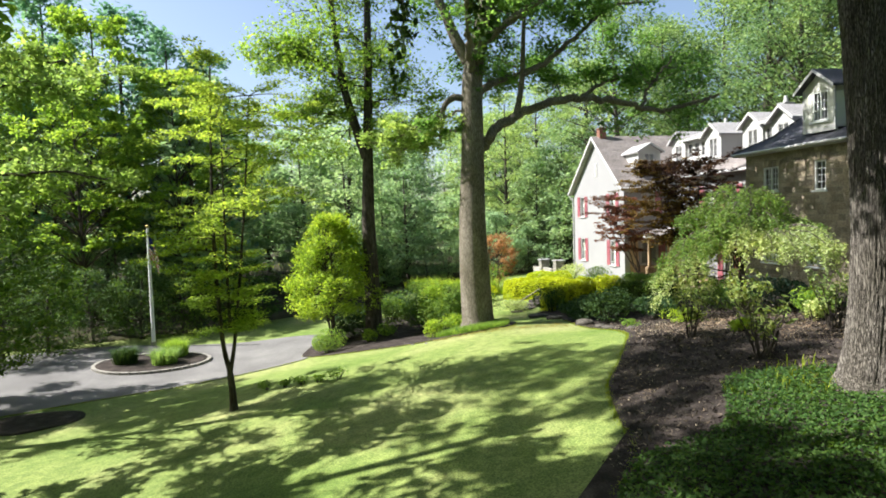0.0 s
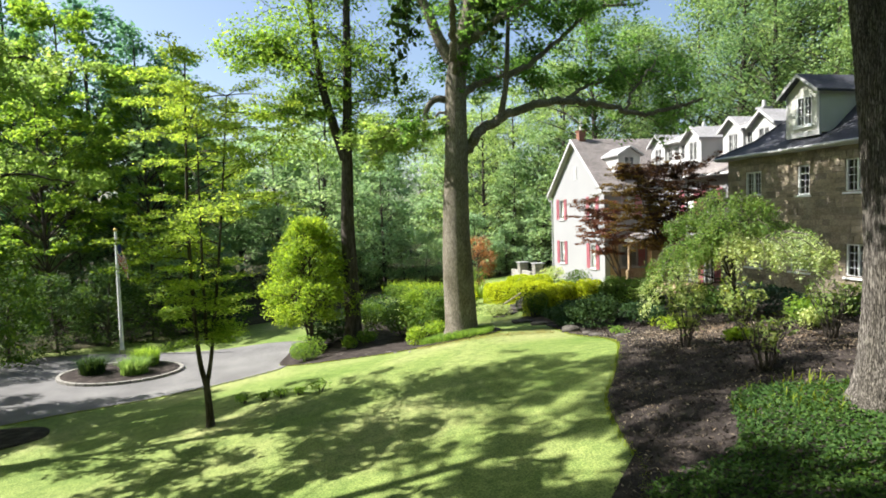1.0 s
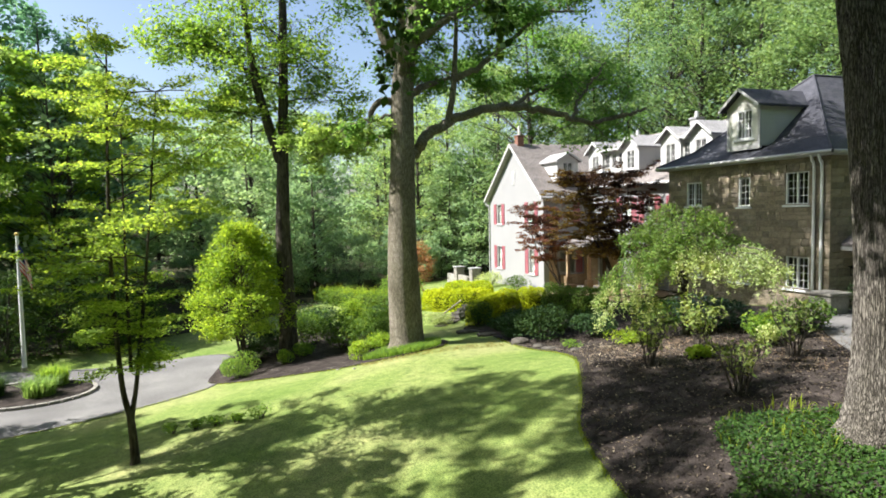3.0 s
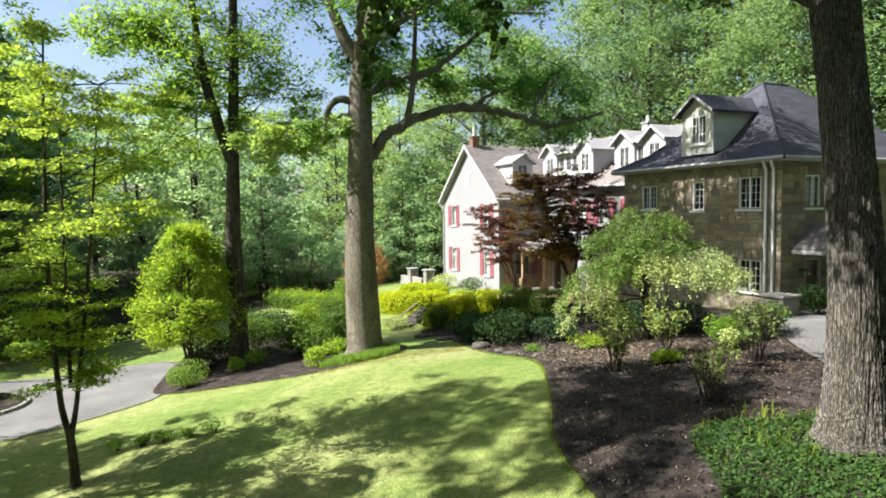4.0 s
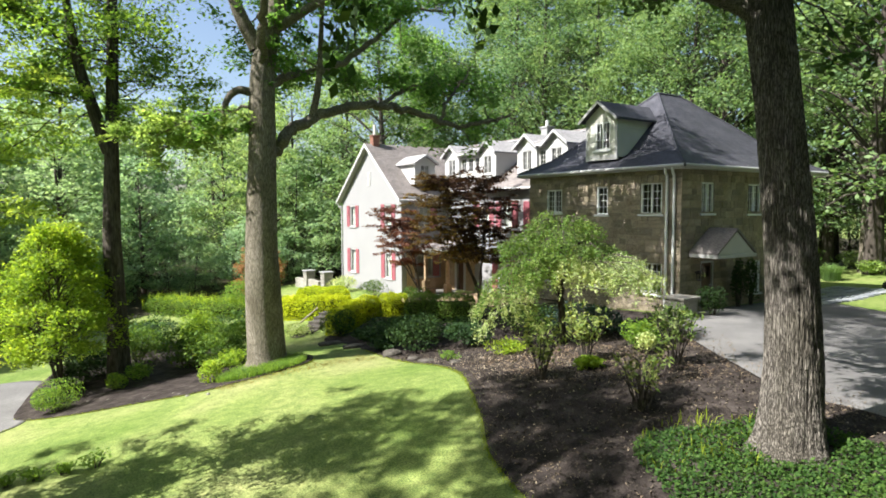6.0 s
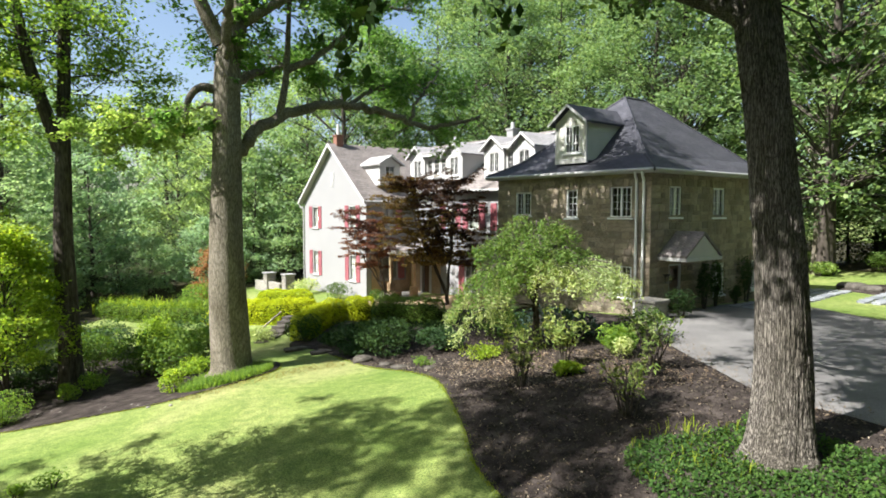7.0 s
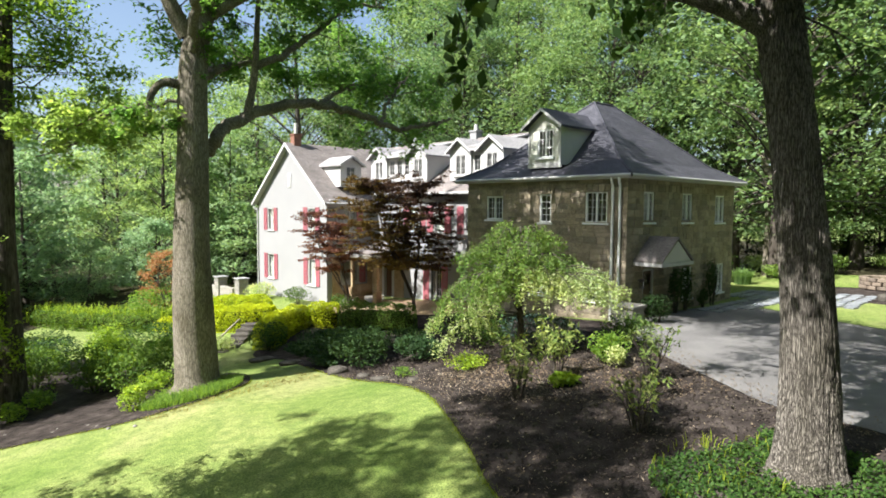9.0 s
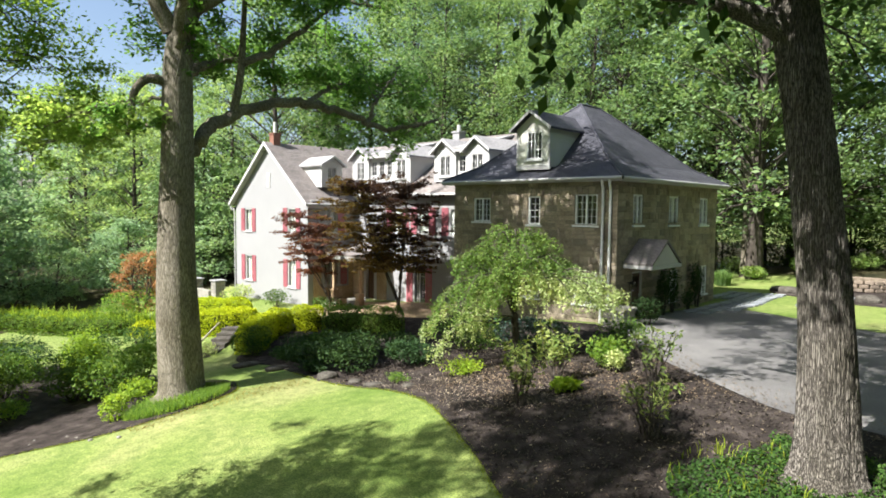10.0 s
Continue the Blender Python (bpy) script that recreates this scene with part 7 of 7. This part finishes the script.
strip("leaf_litter", "pale dry leaves thick on the sunny end of the bed", "leaf litter", lambda x, y: (((x - 0.8) / 4.0) ** 2 + ((y + 9.6) / 1.5) ** 2 < 1) & on_mulch(x, y), (-3.4, 5, -11.3, -8), 2600, 35,
      leaf_material("bleached_leaf", (0.17, 0.13, 0.108), (0.29, 0.235, 0.2), (0.45, 0.385, 0.34), 0.1), size=0.05, tall=0.02, lift=0.06, up=2.5)


def court_edge(x, y):
    """The strip of asphalt along the bed where leaves gather."""
    e = np.interp(x, [3.3, 5.1, 6.9, 9.1, 11.1], [-3.7, -5.3, -6.7, -8.2, -8.5])
    r = np.random.default_rng(31).random(len(x))
    return (y > e - 0.3) & (y - e < 1.6 * r * r)


strip("leaf_litter", "brown leaves and bark blown onto the asphalt edge", "leaf litter", court_edge, (3.3, 11.1, -8.8, -2), 9000, 33,
      leaf_material("court_leaf", (0.06, 0.042, 0.03), (0.13, 0.092, 0.064), (0.22, 0.165, 0.12), 0.1), size=0.06, tall=0.02, lift=0.065, up=2.5)
grass_tuft("fountain_grass", "small tuft of pale grass beyond the path", -1.2, 16.6, 0.9, 1.0, L_ROADSIDE, 700, 9, width=0.016)
strip("worn_grass", "dry tan grass along the lawn's edge by the oak", "grass", lambda x, y: np.abs(x + 5.6 + 0.12 * (y + 13) ** 2 * 0.2) < 0.25 + 0.5 * np.random.default_rng(5).random(len(x)), (-8, -4.4, -16.6, -10.6), 5200, 12, L_DRY, blade=0.05, width=0.012)
# lawn row of small plants
for i, (x, y, w, h) in enumerate(((-2.45, -23.2, 0.7, 0.4), (-2.2, -22.5, 0.5, 0.3), (-2.0, -21.9, 0.7, 0.35), (-1.7, -21.3, 0.6, 0.3), (-1.4, -20.6, 0.9, 0.42))):
    bush("lawn_shrub", "small sparse shrub in a strip of the lawn", x, y, w, h, L_MAPLE, 0.08, 260, 100 + i, group="row of small shrubs on the lawn", stems=5, shaggy=0.6)
patch("tree_ring", [(-3.2, -33.2), (-2.2, -31.4), (-3.4, -29.9), (-5.2, -30.6), (-5.6, -32.4), (-4.8, -33.5)], M_MULCH, "ring of dark mulch at the drive's edge", "soil", 0.03, rings=6)


# island in the drive
def island():
    c = np.array([-14.1, -30.5])
    ring = np.array([(c[0] + 2.1 * math.cos(a) * 1.0 + 0.1, c[1] + 2.75 * math.sin(a)) for a in np.linspace(0, 2 * np.pi, 12, endpoint=False)])
    patch("island_bed", ring.tolist(), M_MULCH, "oval mulch island in the turning circle", "mulch bed", 0.12, rings=8)
    kerb = thing("island_kerb", "ring of pale kerb stones round the island", "kerb", at=(c[0], c[1], gz(*c)))
    n = 36
    for i in range(n):
        a0, a1 = 2 * np.pi * i / n + 0.008, 2 * np.pi * (i + 1) / n - 0.008
        bm = bmesh.new()
        vs = []
        for zz in (0, 1):
            for a, r in ((a0, 0.0), (a1, 0.0), (a1, 0.17), (a0, 0.17)):
                x, y = c[0] + 0.1 + (2.1 + r) * math.cos(a), c[1] + (2.75 + r) * math.sin(a)
                vs.append(bm.verts.new((x, y, gz(x, y) + (0.15 if zz else -0.1))))
        for f in ((0, 3, 2, 1), (4, 5, 6, 7), (0, 1, 5, 4), (1, 2, 6, 5), (2, 3, 7, 6), (3, 0, 4, 7)):
            bm.faces.new([vs[k] for k in f])
        part("kerb_stone", bm, M_KERB, kerb)


island()
grass_tuft("fountain_grass", "rounded tuft of fountain grass on the island", -14.1, -31.9, 1.1, 1.0, L_FERN, 700, 1, group="grasses on the island", width=0.016)
grass_tuft("fountain_grass", "bright yellow-green tuft of fountain grass on the island", -13.6, -29.8, 1.2, 0.95, L_ROADSIDE, 800, 2, group="grasses on the island", width=0.016)
grass_tuft("fountain_grass", "rounded tuft of fountain grass on the island", -15.3, -29.7, 1.2, 1.1, L_MAPLE, 800, 3, group="grasses on the island", width=0.016)


def flagpole():
    x, y = -18.95, -31.9
    b = gz(x, y)
    ob = thing("flagpole", "white flagpole with a limp red, white and blue flag", "flagpole", at=(x, y, b))
    pipe("pole", [(x, y, b - 0.2), (x, y, b + 3.5), (x, y, b + 7.1)], 0.115, M_LIFTWHITE, ob, 12, r1=0.065)
    bm = bmesh.new()
    bmesh.ops.create_uvsphere(bm, u_segments=12, v_segments=8, radius=0.11, matrix=Matrix.Translation((x, y, b + 7.18)))
    part("finial", bm, surface("brass", [(0.3, (0.5, 0.36, 0.12)), (0.7, (0.6, 0.45, 0.18))], 3, 0.3, 0, metal=1.0), ob)
    pipe("collar", [(x, y, b - 0.05), (x, y, b + 0.25)], 0.16, M_KERB, ob, 12)
    pipe("halyard", [(x + 0.1, y + 0.06, b + 1.0), (x + 0.08, y + 0.05, b + 6.9)], 0.006, M_WHITE, ob, 5)
    # the cloth hangs in folds: stripes side by side and a blue field
    m, nodes, links, bs = shader("flag_cloth")
    uv = nodes.new("ShaderNodeUVMap")
    sep = nodes.new("ShaderNodeSeparateXYZ")
    links.new(uv.outputs[0], sep.inputs[0])

    def math_node(op, a, v):
        q = nodes.new("ShaderNodeMath")
        q.operation = op
        links.new(a, q.inputs[0])
        q.inputs[1].default_value = v
        return q.outputs[0]
    stripe = math_node("LESS_THAN", math_node("FRACT", math_node("MULTIPLY", sep.outputs[1], 6.5), 0), 0.5)
    col = mix_rgb(nodes, links, stripe, (0.75, 0.74, 0.72), (0.45, 0.02, 0.03))
    field = nodes.new("ShaderNodeMath")
    field.operation = "MULTIPLY"
    links.new(math_node("LESS_THAN", sep.outputs[0], 0.42), field.inputs[0])
    links.new(math_node("GREATER_THAN", sep.outputs[1], 0.46), field.inputs[1])
    links.new(mix_rgb(nodes, links, field.outputs[0], col, (0.02, 0.03, 0.14)), bs.inputs["Base Color"])
    bs.inputs["Roughness"].default_value = 0.8
    nu, nv = 24, 16
    vs, fs, uvs = [], [], []
    for i in range(nu + 1):
        for j in range(nv + 1):
            u, v = i / nu, j / nv
            out = 0.75 * u ** 0.8
            drop = 1.15 * u ** 1.2
            sway = 0.10 * math.sin(u * 9 + v * 2.5) * u ** 0.5
            vs.append((x + 0.07 + sway, y + 0.05 + out * (0.72 - 0.1 * v), b + 5.3 + 1.35 * v - drop * (0.9 + 0.2 * v)))
            uvs.append((u, v))
    for i in range(nu):
        for j in range(nv):
            a = i * (nv + 1) + j
            fs.append((a, a + nv + 1, a + nv + 2, a + 1))
    me = raw_mesh("flag", vs, fs, True)
    layer = me.uv_layers.new(name="uv")
    for lp in me.loops:
        layer.data[lp.index].uv = uvs[lp.vertex_index]
    link_mesh("flag", me, m, ob, "red and white striped flag with a blue corner")


flagpole()


# flagged path beside the stone house, and what lies beyond it
def flag_path():
    rng = np.random.default_rng(4)
    ob = tagged(new("flagstone_path"), "irregular blue-grey flagstone path beside the house", "path", kind="structure")
    for i in range(12):
        for j in range(17):
            x0, y0 = -0.56 + i * 0.62, 4.74 + j * 0.62
            cx, cy = x0 + 0.31 + 0.05 * math.sin(j), y0 + 0.31
            walk_way = cx < min(2.2 + 0.28 * (cy - 6) + 0.6, 3.3) and cx > (1.15 if cy < 10.9 else 0.0)
            if not (walk_way and cy < 14.2 or 4.3 < cx < 6.1 and 10.6 < cy < 14.9):
                continue
            pts = []
            k = 6
            for q in range(k):
                a = 2 * np.pi * q / k + rng.uniform(-0.2, 0.2)
                r = 0.31 * rng.uniform(0.88, 1.1)
                pts.append((cx + r * math.cos(a), cy + r * math.sin(a)))
            bm = bmesh.new()
            top = [bm.verts.new((a, b, gz(a, b) + 0.075)) for a, b in pts]
            bot = [bm.verts.new((a, b, gz(a, b) - 0.03)) for a, b in pts]
            bm.faces.new(top)
            for q in range(k):
                bm.faces.new((top[q], bot[q], bot[(q + 1) % k], top[(q + 1) % k]))
            bmesh.ops.recalc_face_normals(bm, faces=bm.faces)
            part("flagstone", bm, M_FLAG, ob)


flag_path()
patch("far_bed", [(2.0, 15.0), (4.0, 13.6), (6.5, 12.6), (10, 12.8), (12, 14.5), (9, 16.6), (5, 17.2), (2.6, 16.6)], M_MULCH, "mulch bed beyond the path", "mulch bed", 0.05, rings=8)
for i, (x, y, w, h) in enumerate(((2.9, 15.2, 1.0, 0.45), (3.7, 14.8, 1.1, 0.4), (6.9, 13.6, 0.9, 0.5), (2.3, 15.6, 0.8, 0.35))):
    rock(x, y, w, 0.8, h, 300 + i, "rough log-shaped rock beside the path", group="rocks beyond the path")
for i, (x, y, w, h) in enumerate(((-0.5, 20, 1.6, 1.0), (2.0, 22.5, 2.0, 1.3), (7.5, 24.5, 2.5, 1.4), (11, 24, 2.4, 1.4), (4.6, 25.5, 2.4, 1.2), (-3, 23.5, 2.4, 1.3), (9.2, 20.5, 1.6, 0.9))):
    bush("meadow_shrub", "pale sunlit wild shrub at the wood's edge", x, y, w, h, L_ROADSIDE, 0.16, 900, 120 + i, group="wild shrubs at the wood's edge")


def fire_pit():
    x, y = 5.95, 17.7
    b = gz(x, y)
    ob = thing("stone_ring", "low round ring of rough stone blocks", "fire pit", at=(x, y, b))
    for row in range(3):
        for i in range(16):
            a = 2 * np.pi * (i + 0.5 * (row % 2)) / 16
            m = Matrix.Translation((x + 1.15 * math.cos(a), y + 1.15 * math.sin(a), b + 0.11 + row * 0.21)) @ Matrix.Rotation(a, 4, "Z")
            part("block", box(bmesh.new(), (-0.16, -0.21, -0.1), (0.16, 0.21, 0.1), 0.03, m), M_PITSTONE, ob)


fire_pit()
cable = thing("service_cable", "dark service cable from the eaves to the wood", "cable", at=(SX1 + 0.4, SD + 0.3, EAVE - 0.5))
p0, p1 = np.array([SX1 + 0.4, SD + 0.3, EAVE - 0.5]), np.array([16.0, 30.0, 6.5])
pipe("wire", [p0 + (p1 - p0) * k - (0, 0, 4 * 0.9 * k * (1 - k)) for k in np.linspace(0, 1, 14)], 0.018, M_DARKMETAL, cable, 6)


# ragged grass along the lawn's edges
def edge_grass(name, line, seed, spread=0.05, n=170, blade=0.05):
    rng = np.random.default_rng(seed)
    p = curve_points(line, 10)
    seg = np.linalg.norm(np.diff(p, axis=0), axis=1)
    cum = np.concatenate([[0], np.cumsum(seg)])
    s = rng.uniform(0, cum[-1], int(cum[-1] * n))
    x = np.interp(s, cum, p[:, 0]) + rng.normal(0, spread, len(s))
    y = np.interp(s, cum, p[:, 1]) + rng.normal(0, spread, len(s))
    v, f = blades(np.stack([x, y, ground(x, y) + 0.01], -1), blade, rng, 0.8, 0.008)
    tagged(link_mesh(name, raw_mesh(name, v, f), L_GRASS), "ragged fringe of grass along the mulch", "grass", kind="stuff")


edge_grass("edge_grass", BED_EDGE[:-1], 1)
edge_grass("edge_grass", LEFT_BED[:9], 2)
edge_grass("edge_grass", DRIVE[1:6], 3)
